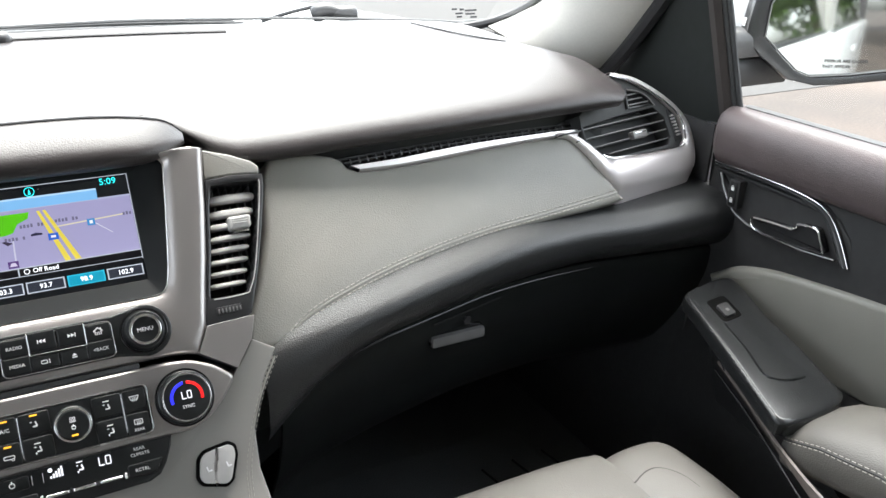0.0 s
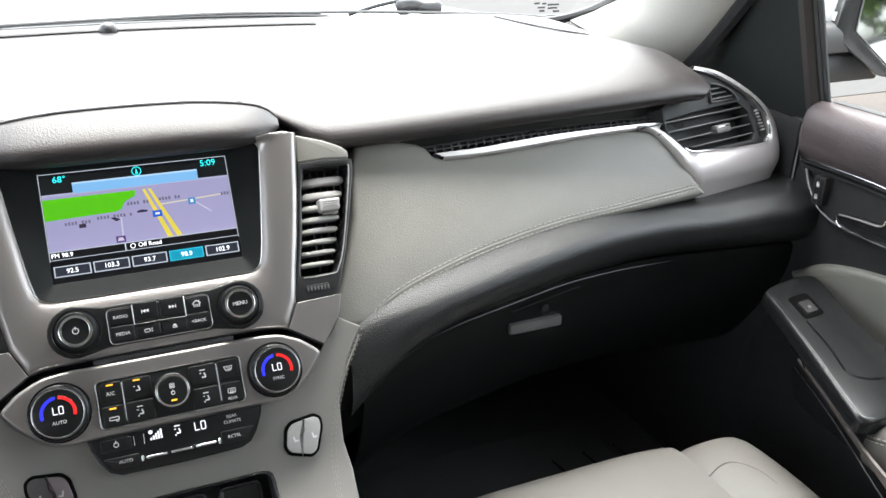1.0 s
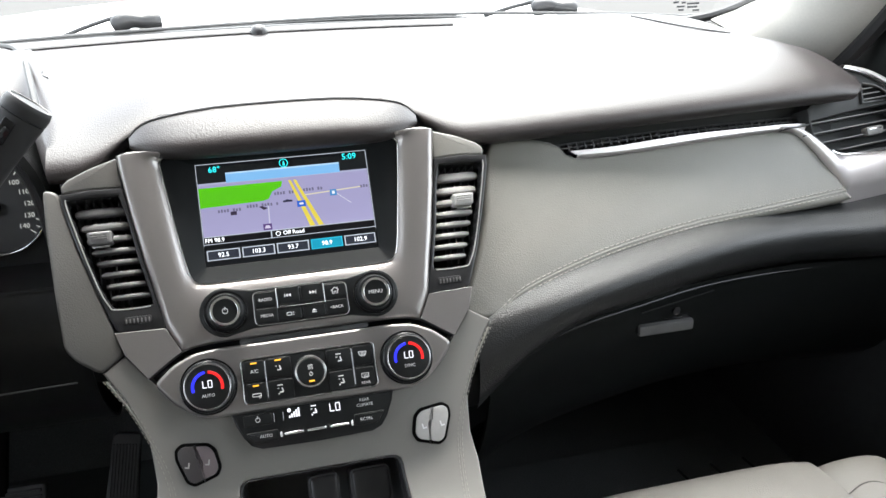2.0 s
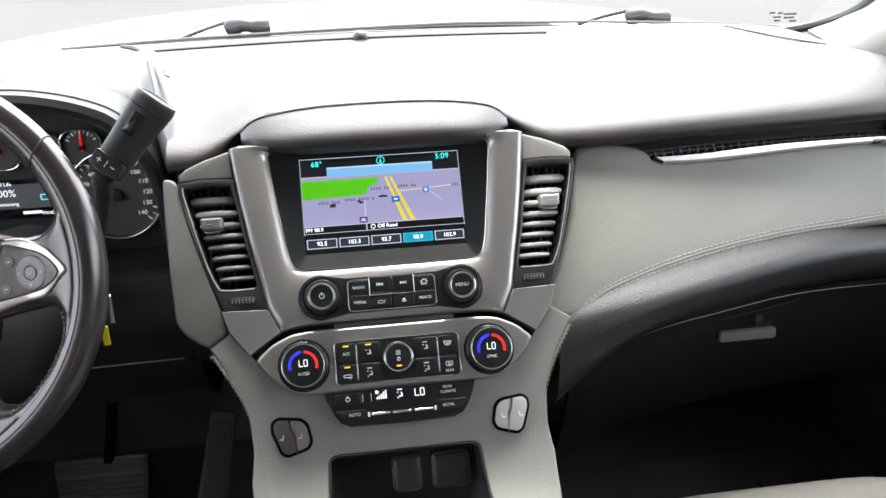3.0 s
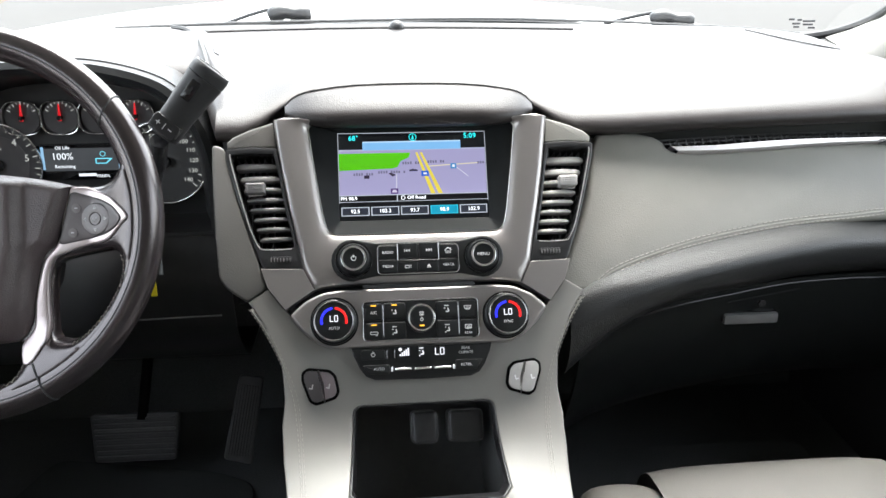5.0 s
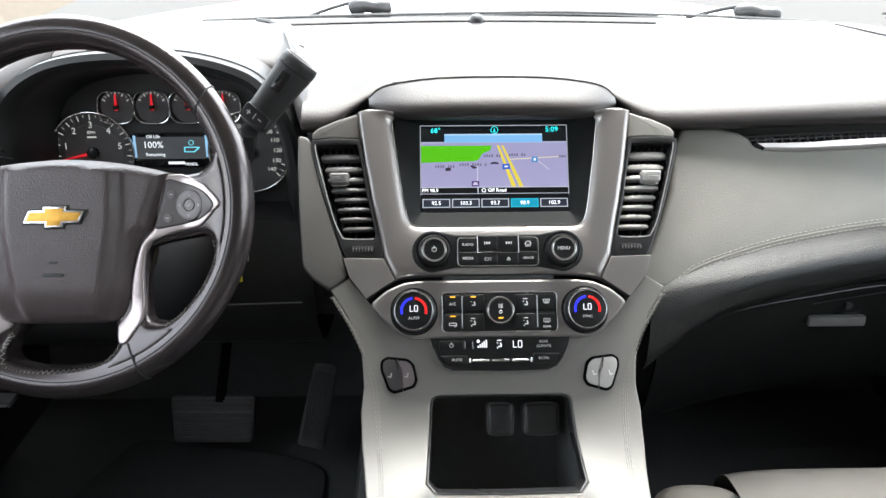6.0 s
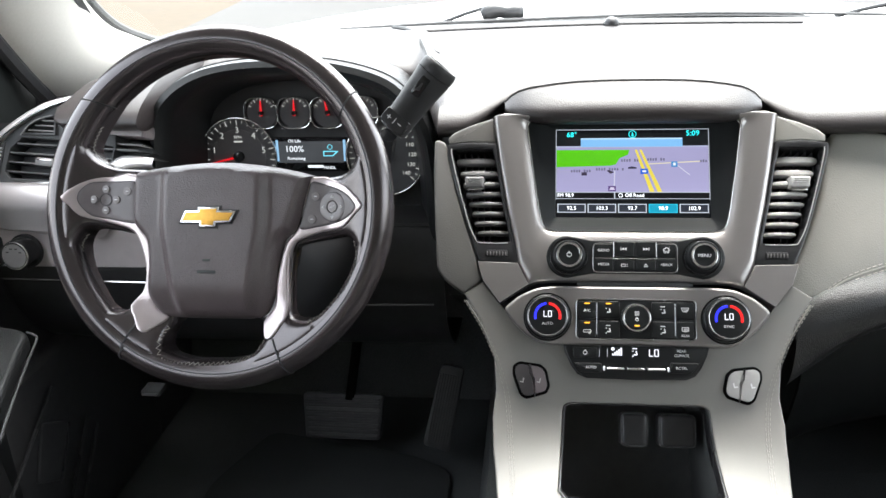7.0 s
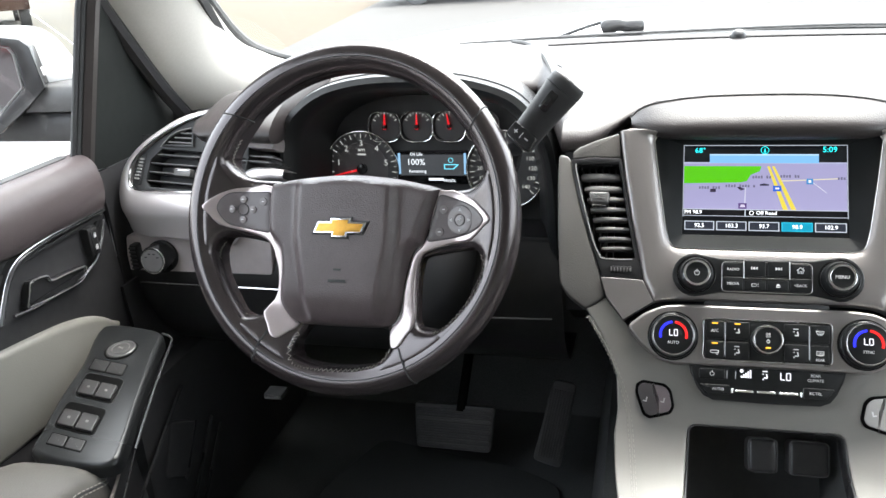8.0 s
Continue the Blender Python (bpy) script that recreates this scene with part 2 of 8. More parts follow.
SILVERW = shader("bright_satin_silver", (0.66, 0.625, 0.62), 0.30, metal=0.6, var=0.03, scale=900, bump=0.05, bscale=1500)
CHROME = shader("bright_chrome", (0.80, 0.80, 0.80), 0.12, metal=1.0, var=0.02)
BLACK = shader("matt_black_plastic", (0.030, 0.030, 0.031), 0.45, var=0.2, scale=80, bump=0.25, bscale=1200, spec=0.28)
DEEP = shader("deep_black_plastic", (0.034, 0.035, 0.036), 0.6, var=0.2, scale=80)
SATIN = shader("satin_black_plastic", (0.025, 0.025, 0.026), 0.26, var=0.12, scale=80, bump=0.08, bscale=1500, spec=0.38)
GLOSS = shader("gloss_black_plastic", (0.010, 0.010, 0.011), 0.10, var=0.1)
# darker vent grey: carries the shade on the driver's slats, mid grey elsewhere
SLATD = shader("mid_and_shaded_grey_plastic", (0.15, 0.146, 0.143), 0.38, var=0.08, scale=200)
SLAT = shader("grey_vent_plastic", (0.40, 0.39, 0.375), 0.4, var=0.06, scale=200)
DSLAT = shader("dark_vent_plastic", (0.05, 0.05, 0.052), 0.35, var=0.1, scale=200)
RUBBER = shader("black_rubber", (0.060, 0.060, 0.061), 0.5, var=0.2, scale=90, bump=0.2, bscale=800)
CARPET = shader("black_carpet", (0.080, 0.085, 0.085), 0.95, var=0.5, scale=500, bump=1.0, bscale=700)
HIDE = shader("black_wheel_leather", (0.0205, 0.0165, 0.0170), 0.23, var=0.15, scale=60, bump=0.12, bscale=1100, kind="leather", coat=0.25, coat_rough=0.14, spec=0.9)
# rosy cast of the highlights is painted into the worn hide's gloss
HIDE.node_tree.nodes["Principled BSDF"].inputs["Specular Tint"].default_value = (1.0, 0.91, 0.925, 1)
AIRBAG = shader("airbag_cover_vinyl", (0.088, 0.070, 0.072), 0.36, var=0.15, scale=60, bump=0.5, bscale=680, kind="leather")
THREAD = shader("pale_thread", (0.34, 0.325, 0.29), 0.8, var=0.1)
WHITEP = shader("white_car_paint", (0.80, 0.80, 0.80), 0.25, var=0.02, coat=0.6)
TRIMCLOTH = shader("light_grey_pillar_trim", (0.46, 0.45, 0.415), 0.8, var=0.06, scale=300, bump=0.3, bscale=900)
PRINT = shader("white_print", (0.75, 0.75, 0.75), 0.5, var=0.02)
GOLD = shader("gold_emblem", (0.62, 0.33, 0.05), 0.35, metal=0.5, var=0.15, scale=300)
YELLOW = shader("yellow_tag", (0.8, 0.65, 0.02), 0.6)
MIRRORGLASS = shader("mirror_glass", (0.40, 0.415, 0.41), 0.02, metal=1.0, var=0.0)
GLASS = pane("clear_glass", (0.82, 0.85, 0.83), 1.25)
DOORROLL = shader("dark_cocoa_vinyl", (0.078, 0.063, 0.063), 0.38, var=0.12, scale=50, bump=0.45, bscale=850, kind="leather", spec=0.35)
# the beige leather again, darker: shade on the driver's side trim put in
SHADEBEIGE = shader("shaded_beige_leather", (0.105, 0.101, 0.093), 0.45, var=0.06, scale=30, bump=0.3, bscale=700, kind="leather")
BLOCK = shader("switch_block_black", (0.0125, 0.0135, 0.0139), 0.27, var=0.15, scale=80, bump=0.05, bscale=1500, spec=0.36)
SEWN = shader("grey_thread", (0.27, 0.26, 0.235), 0.8, var=0.1)
SAIL = shader("corner_cover_black", (0.010, 0.0115, 0.0108), 0.6, var=0.2, scale=80, bump=0.2, bscale=900, spec=0.12)
LID = shader("lid_black", (0.009, 0.0103, 0.0103), 0.5, var=0.2, scale=80, bump=0.3, bscale=700, spec=0.12)
KEYBLACK = shader("control_black", (0.0105, 0.0115, 0.012), 0.30, var=0.12, scale=80, bump=0.05, bscale=1500, spec=0.32)
DARKCHROME = shader("dark_chrome", (0.35, 0.35, 0.35), 0.2, metal=1.0, var=0.03)
WELL = shader("switch_well_black", (0.003, 0.003, 0.003), 0.5, spec=0.04)
ARM = shader("arm_rest_leather", (0.10, 0.094, 0.084), 0.5, var=0.06, scale=30, bump=0.35, bscale=600, kind="leather")
PRIVACY = pane("dark_privacy_glass", (0.30, 0.31, 0.31), 1.22)
SATINRING = shader("satin_graphite", (0.042, 0.043, 0.045), 0.26, var=0.1, spec=0.5)
DULLCHROME = shader("satin_chrome", (0.50, 0.50, 0.51), 0.25, metal=1.0, var=0.03)
CONCRETE = shader("gravelly_concrete", (0.047, 0.0345, 0.027), 0.9, var=0.8, scale=45, stain=0.7, bump=0.8, bscale=60)
APRON = shader("warm_concrete", (0.052, 0.038, 0.0225), 0.9, var=0.22, scale=5, stain=0.4, bump=0.5, bscale=50)
ASPHALT = shader("worn_asphalt", (0.044, 0.042, 0.040), 0.9, var=0.2, scale=90, stain=0.6, bump=0.8, bscale=150)

# ---- ground and the car's shell ----
g = bmesh.new()
bmesh.ops.create_grid(g, x_segments=8, y_segments=8, size=400)
tagged(part("ground", g, CONCRETE), "pale weathered concrete of a parking lot", "ground", kind="structure")

body = thing("car_body", "white painted car body with black headliner and carpet", "car", (0, 0, 0))
# cabin floor, firewall, tunnel, sills, roof and the closed rear
part("floor_carpet", slab((-0.92, -3.6, 0.52), (0.92, 0.62, 0.58), 0.01), CARPET, body, "black carpet")
part("firewall", loft([[(-0.92, 0.50, 0.55), (0.92, 0.50, 0.55)], [(-0.92, 0.60, 0.75), (0.92, 0.60, 0.75)], [(-0.92, 0.58, 1.28), (0.92, 0.58, 1.28)]], 0.01), CARPET, body)
# added out of sight to stop sky light falling through behind the pad
part("cowl_light_block", slab((-0.92, 0.30, 1.215), (0.92, 0.72, 1.235), 0.004), DEEP, body, "unseen black panel that keeps sky light out of the footwells")
# unseen rear wall closes the cabin, kept pale to bounce light forward
part("rear_wall", slab((-0.95, -3.69, 0.5), (0.95, -3.59, 1.22), 0.02), TRIMCLOTH, body, "unseen rear wall, pale to bounce light forward")
back = part("rear_glass", loft([[(-0.90, -3.66, 1.22), (0.90, -3.66, 1.22)], [(-0.80, -3.50, 1.77), (0.80, -3.50, 1.77)]]), pane("tinted_rear_glass", (0.66, 0.67, 0.67), 1.25), body, "tinted rear glass")
back.visible_shadow = False
# unseen roof, its low front edge also keeps sky light off the console
part("roof", slab((-0.84, -3.55, 1.75), (0.84, 0.09, 1.83), 0.02), TRIMCLOTH, body, "light grey headliner")
for s in (1, -1):
    M = None if s > 0 else MIRROR
    # pillar trim rising back between windscreen and door
    ii = curve([(0.735, 0.455, 1.283), (0.775, 0.43, 1.305), (0.806, 0.395, 1.335), (0.806, 0.32, 1.40), (0.79, 0.20, 1.50), (0.755, 0.0, 1.66), (0.72, -0.17, 1.82)], 5)
    oo = curve([(0.862, 0.335, 1.215), (0.864, 0.31, 1.235), (0.868, 0.25, 1.30), (0.868, 0.15, 1.42), (0.855, 0.06, 1.52), (0.83, -0.08, 1.67), (0.80, -0.23, 1.82)], 5)
    rows = []
    for p, q in zip(ii, oo):
        rows.append([p.lerp(q, f) + Vector((-0.6, -0.75, 0.1)).normalized() * 0.030 * math.sin(math.pi * f) ** 0.7 for f in [j / 10 for j in range(11)]])
    part("pillar_trim", loft(rows, 0.006), TRIMCLOTH, body, "light grey woven pillar trim", M)
    part("door_seal", tube([v + Vector((0.004, -0.012, 0.0)) for v in oo], 0.013, 8), BLACK, body, "black rubber door seal", M)
    part("door_jamb", loft([[(0.872, 0.055, 1.20), (0.865, 0.055, 1.0), (0.86, 0.055, 0.6)], [(0.88, 0.45, 1.20), (0.875, 0.45, 1.0), (0.87, 0.45, 0.6)]], 0.004), BLACK, body, "black door jamb", M)
    # sill below the door, cabin side behind it
    part("sill", slab((0.84, -1.2, 0.50), (0.96, 0.6, 0.66), 0.02), BLACK, body, M=M)
    part("rear_side", slab((0.88, -3.7, 0.4), (1.005, -1.2, 1.215), 0.03), WHITEP, body, "white painted rear side", M)
    rsg = part("rear_side_glass", loft([[(0.925, -1.36, 1.22), (0.925, -2.3, 1.22), (0.915, -3.64, 1.22)], [(0.80, -1.36, 1.78), (0.80, -2.3, 1.78), (0.80, -3.50, 1.77)]]), PRIVACY, body, "dark privacy glass", M)
    rsg.visible_shadow = False
    # unseen inner side, pale like the rear wall for more bounced light
    part("rear_inner_trim", slab((0.86, -3.58, 0.58), (0.878, -1.2, 1.20), 0.006), TRIMCLOTH, body, "unseen side wall, pale to bounce light forward", M)
    part("belt_trim", slab((0.92, -3.6, 1.212), (0.94, -1.2, 1.228), 0.004), CHROME, body, "bright belt trim", M)
    part("belt_rubber", slab((0.941, -3.6, 1.210), (0.958, -1.2, 1.2195), 0.003), BLACK, body, "black rubber belt strip", M)
    part("rear_handle", slab((1.005, -2.15, 1.02), (1.03, -1.95, 1.05), 0.01), WHITEP, body, "white door handle", M)
    part("rear_pillar", slab((0.82, -1.35, 1.2), (0.92, -1.15, 1.86), 0.03), TRIMCLOTH, body, M=M)
    part("fender", slab((0.86, 0.10, 0.45), (1.0, 1.6, 1.16), 0.06), WHITEP, body, M=M)
# windscreen
def screen_point(u, t):
    """u from -1 to 1 across, t from 0 at the cowl to 1 at the roof."""
    x = u * (0.83 - 0.11 * t)
    return Vector((x, 0.62 - 0.17 * u * u - 0.62 * t, 1.285 - 0.02 * u * u + 0.56 * t))


ws = thing("windscreen", "clear curved windscreen glass with black ceramic edge", "windscreen", (0, 0.6, 1.28))
wsg = part("glass", loft([[screen_point(u / 10, t / 6) for u in range(-10, 11)] for t in range(7)]), GLASS, ws)
wsg.visible_shadow = False
part("ceramic_edge", tube([screen_point(u / 12, 0.012) + Vector((0, -0.004, 0)) for u in range(-12, 13)] + [screen_point(1, t / 8) for t in range(1, 9)], 0.012, 6, flat=0.5), DEEP, ws)
part("ceramic_edge", tube([screen_point(-1, t / 8) for t in range(0, 9)], 0.012, 6), DEEP, ws)
for s in (1, -1):
    part("edge_seal", tube([Vector((s * (v.x - 0.004), v.y + 0.006, v.z + 0.002)) for v in curve([(0.66, 0.50, 1.279), (0.71, 0.47, 1.283), (0.760, 0.44, 1.299), (0.800, 0.40, 1.332), (0.806, 0.32, 1.40), (0.79, 0.20, 1.50), (0.755, 0.0, 1.66)], 5)], 0.0075, 8), DEEP, ws, "black glass edge")
# hood
hood = thing("hood", "white painted car hood beyond the windscreen", "car hood", (0, 1.1, 1.2))
rows = []
for j in range(13):
    t = j / 12
    y = 0.66 + 1.05 * t
    z0 = 1.292 - 0.012 * t - 0.045 * t ** 3
    rows.append([Vector((x / 10 * 0.93, y - 0.16 * abs(x / 10) ** 2.2 * (1 - 0.4 * t) - 0.10 * t * (x / 10) ** 4, z0 - 0.075 * abs(x / 10) ** 2.4)) for x in range(-10, 11)])
part("panel", loft(rows, 0.01), WHITEP, hood)
part("front_lip", loft([rows[-1], [v + Vector((0, 0.05, -0.05)) for v in rows[-1]], [v + Vector((0, 0.07, -0.4)) for v in rows[-1]]], 0.01), WHITEP, hood)

# ---- dashboard ----
dash = thing("dashboard", "two-tone car dashboard, dark grained top and pale grey leather panels", "dashboard", (0, 0.3, 1.0))


def pad_row(x):
    """The padded top's section at x."""
    ax_ = abs(x)
    # lower front edge: high behind the screen brow, dropping past the centre vents
    k = min(max((ax_ - 0.108) / 0.095, 0), 1)
    k = k * k * (3 - 2 * k)
    zb = 1.272 + (1.229 - 1.272) * k + 0.03 * max(ax_ - 0.25, 0)
    yb = 0.100 - 0.050 * k
    if -0.595 < x < -0.225:
        # behind the cluster hood the pad begins further forward
        h = min((x + 0.595) / 0.007, (-0.225 - x) / 0.045, 1.0)
        yb += (0.225 - yb) * h
        zb += (1.262 - zb) * h
    e = min(max((ax_ - 0.655) / 0.04, 0), 1)
    rise = 0.060 - 0.022 * (1 - k) - 0.012 * e
    top = 1.303 - 0.010 * e - 0.02 * (max(ax_ - 0.5, 0) / 0.3) ** 2
    back = 0.575 - 0.13 * (ax_ / 0.8) ** 2
    return [Vector((x, yb + 0.09, zb + 0.004)), Vector((x, yb + 0.03, zb - 0.003)), Vector((x, yb + 0.006, zb + 0.001)), Vector((x, yb - 0.004, zb + 0.009)),
            Vector((x, yb + 0.000, zb + rise * 0.32)), Vector((x, yb + 0.018, zb + rise * 0.52)), Vector((x, yb + 0.055, zb + rise * 0.76)), Vector((x, yb + 0.11, zb + rise * 0.97)),
            Vector((x, max(0.25, yb + 0.10), top)), Vector((x, 0.36, top + 0.004)), Vector((x, back - 0.04, top + 0.001)), Vector((x, back, top - 0.012))]


xs = [-0.70 + 0.70 * k / 84 for k in range(0, 84)] + [0.69 * k / 42 for k in range(0, 43)]
rows = [pad_row(x) for x in xs]
rows = [[Vector(q) for q in curve(r, 3)] for r in rows]
def pad_end(r, s):
    out = []
    for f, d in ((0.4, 0.012), (0.0, 0.016)):
        c = Vector((r[0].x, 0.3, 1.27))
        out.append([Vector((v.x + s * d, c.y + (v.y - c.y) * (0.97 if f else 0.9), c.z + (v.z - c.z) * (0.8 if f else 0.2))) for v in r])
    return out
rows = pad_end(rows[0], -1)[::-1] + rows + pad_end(rows[-1], 1)
part("top_pad", loft(rows), PAD, dash, "dark grained soft top pad, bright with sky light")
# front face behind everything, under the pad
part("dash_core", loft([[(x, 0.10, 1.235), (x, 0.085, 1.14), (x, 0.10, 1.0), (x, 0.22, 0.93), (x, 0.45, 0.90)] for x in (-0.225, 0, 0.3, 0.6, 0.7)], 0.004), DEEP, dash)
part("dash_core", loft([[(x, 0.13, 1.235), (x, 0.11, 1.14), (x, 0.10, 1.06)] for x in (-0.84, -0.62)], 0.004), DEEP, dash)
part("dash_end", loft([[(x, 0.13, 1.20), (x, 0.11, 1.14), (x, 0.12, 1.0), (x, 0.22, 0.93), (x, 0.45, 0.90)] for x in (0.70, 0.845)], 0.004), DEEP, dash)
for s in (1, -1):
    part("kick_panel", loft([[(s * 0.858, y, 1.035), (s * 0.845, y, 0.85), (s * 0.82, y, 0.58)] for y in (0.035, 0.2, 0.55)], 0.005), BLACK, dash)

# passenger side: leather panel with its sewn lower edge
pan = [(-0.0865, 0.022), (-0.0143, 0.016), (0.013, -0.006), (0.0985, -0.0076), (0.1799, -0.0045), (0.2659, -0.0035), (0.301, -0.0054), (0.3203, -0.0155), (0.3417, -0.0456), (0.3621, -0.0912), (0.3578, -0.1021),
       (0.2291, -0.1067), (0.1441, -0.112), (0.0633, -0.122), (-0.0138, -0.1375), (-0.0862, -0.1565), (-0.1153, -0.1673), (-0.1288, -0.1715), (-0.1556, -0.1587), (-0.1313, -0.1058), (-0.1086, -0.0533)]
part("leather_panel", plate(curve(pan, 3, True), -0.03, 0.0, 0.006), BEIGE, dash, "grey-beige leather panel with double seam", PANEL)
st = [(0.359, -0.0868), (0.233, -0.0945), (0.1485, -0.0986), (0.0676, -0.1079), (-0.0094, -0.1221), (-0.0831, -0.1431), (-0.1138, -0.1615)]
for d in (0.0, -0.0075):
    part("seam", stitches([(v[0], v[1] + d, 0.0004) for v in curve(st, 8)], (0, 0, 1)), THREAD, dash, "pale sewn thread", PANEL)
part("seam_welt", tube([(v[0], v[1] - 0.0038, -0.0006) for v in curve(st, 8)], 0.0016, 6), BEIGE, dash, "", PANEL)
SEAM = [(0.17, 0.965), (0.22, 1.008), (0.265, 1.026), (0.321, 1.038), (0.395, 1.046), (0.472, 1.053), (0.554, 1.052), (0.642, 1.047), (0.88, 1.03)]
# black lower roll under it and the glove box
rows = []
for k in range(25):
    x = 0.175 + 0.70 * k / 24
    zt = 1.068 + 0.062 * min(max((x - 0.18) / 0.35, 0), 1) ** 0.55 - 0.016 * min(max((x - 0.48) / 0.22, 0), 1)
    yt = -0.045 + 0.07 * min(max((x - 0.17) / 0.45, 0), 1)
    lo = spread(SEAM, x) + 0.013 * min(max((x - 0.2) / 0.1, 0), 1)
    dip = min(max((x - 0.60) / 0.07, 0), 1)
    rows.append(curve([(x, yt + 0.03 + 0.025 * dip, zt + 0.02 - 0.018 * dip), (x, yt - 0.002, zt), (x, yt - 0.020, zt - 0.007), (x, yt - 0.036, (zt * 0.68 + lo * 0.32)), (x, yt - 0.036, lo * 0.68 + zt * 0.32), (x, yt - 0.028, lo * 0.9 + zt * 0.1), (x, yt - 0.016, lo - 0.004)], 3))
part("lower_roll", loft(rows), BLACKPAD, dash, "black grained roll above the glove box")
rows = []
for k in range(15):
    x = 0.20 + 0.665 * k / 14
    lo = spread(SEAM, x)
    y0 = -0.045 + 0.06 * min(max((x - 0.17) / 0.45, 0), 1)
    rows.append(curve([(x, y0 + 0.012, lo), (x, y0 + 0.004, lo - 0.006), (x, y0 + 0.010, lo - 0.05), (x, y0 + 0.04, lo - 0.12), (x, y0 + 0.10, lo - 0.20), (x, y0 + 0.2, lo - 0.24)], 3))
glove = thing("glove_box", "black plastic glove box with a slot handle and lock", "glove box", (0.5, 0.0, 0.95))
part("lid", loft(rows, 0.004), LID, glove)

# ---- centre stack ----
def bend(bm):
    """Below the heater switches the console turns towards the seats."""
    for v in bm.verts:
        if v.co.y < -0.24:
            v.co.z += 5.0 * (-0.24 - v.co.y) ** 2
    return bm


def halves(right):
    return [Vector(q) for q in right] + [Vector((-x, y)) for x, y in right[-2:0:-1]] if abs(right[0][0]) < 1e-6 and abs(right[-1][0]) < 1e-6 else [Vector(q) for q in right] + [Vector((-x, y)) for x, y in reversed(right)]


def split(p, n):
    out = []
    for a, b in zip(p, p[1:] + p[:1]):
        out += [Vector(a).lerp(Vector(b), k / n) for k in range(n)]
    return out


def at(bm, x, y, z=0.0, turn=0.0):
    return moved(bm, x, y, z, turn)


Z = 0.006  # the silver face's height over the display's plane
stack = thing("center_stack", "satin silver centre stack with knobs and air vents", "center stack", (0, 0, 1.0))

# upper silver frame round the display
o = [(0.0, 0.066), (0.10, 0.066), (0.1215, 0.0662), (0.130, 0.068), (0.146, 0.0685), (0.1565, 0.066), (0.1535, 0.045), (0.148, 0.005), (0.140, -0.04), (0.1335, -0.07), (0.127, -0.1045), (0.1255, -0.1075), (0.1235, -0.1120), (0.1205, -0.1180), (0.1175, -0.1240), (0.1150, -0.1280), (0.105, -0.1252), (0.09, -0.1238), (0.045, -0.1235), (0.0, -0.1235)]
i = [(0.0, 0.0605), (0.09, 0.0605), (0.106, 0.0605), (0.112, 0.0605), (0.116, 0.0605), (0.1185, 0.056), (0.1165, 0.04), (0.1125, 0.01), (0.108, -0.02), (0.105, -0.04), (0.1025, -0.052), (0.1005, -0.059), (0.098, -0.0635), (0.095, -0.0657), (0.091, -0.0668), (0.088, -0.0672), (0.083, -0.0675), (0.06, -0.0677), (0.03, -0.0678), (0.0, -0.0678)]
for M in (FACE, FACE @ MIRROR):
    weighted(part("silver_wing", plate([(0.1272, -0.1045), (0.172, -0.103), (0.1655, -0.124), (0.1465, -0.149), (0.137, -0.1425), (0.1152, -0.128)], -0.014, Z, 0.0006), SILVER, stack, "satin silver wing below the vent", M))
part("silver_frame", profiled_frame(split(halves(o), 2), split(halves(i), 2), [(0, -0.014), (0, Z - 0.0045), (0.03, Z - 0.0022), (0.09, Z - 0.0004), (0.2, Z + 0.0003), (0.4, Z + 0.0003), (0.58, Z - 0.0002), (0.72, Z - 0.0012), (0.84, Z - 0.0028), (0.94, Z - 0.0052), (1.0, Z - 0.0075), (1.0, -0.004)]), SILVER, stack, "satin silver frame round the display", FACE)
part("bright_edge", frame_plate(split(halves(i), 2), [v * 0.988 for v in split(halves(i), 2)], -0.004, Z - 0.0062, 0.0005), CHROME, stack, "bright thin edge", FACE)
# lower silver pods that carry the temperature knobs
pod = [(0.0, -0.1295), (0.085, -0.1295), (0.105, -0.1315), (0.125, -0.1405), (0.1425, -0.1555), (0.130, -0.172), (0.113, -0.187), (0.096, -0.1935), (0.075, -0.1935), (0.0, -0.1925)]
weighted(part("silver_pod", plate(rounded(halves(pod), 0.006, 3), -0.012, Z + 0.004, 0.004, 4), SILVER, stack, "satin silver climate panel", FACE))
# slot between the two
part("disc_slot", plate(rect(0.124, 0.0048, 0.002, 0, -0.1268), -0.006, Z - 0.0015, 0.0005), DEEP, stack, "black disc slot", FACE)


def ring(bm_parent, name, r0, r1, z0, z1, mat, x, y, label=""):
    return part(name, at(frame_plate(circle(r1, 48), circle(r0, 48), z0, z1, 0.0006), x, y), mat, bm_parent, label, FACE)


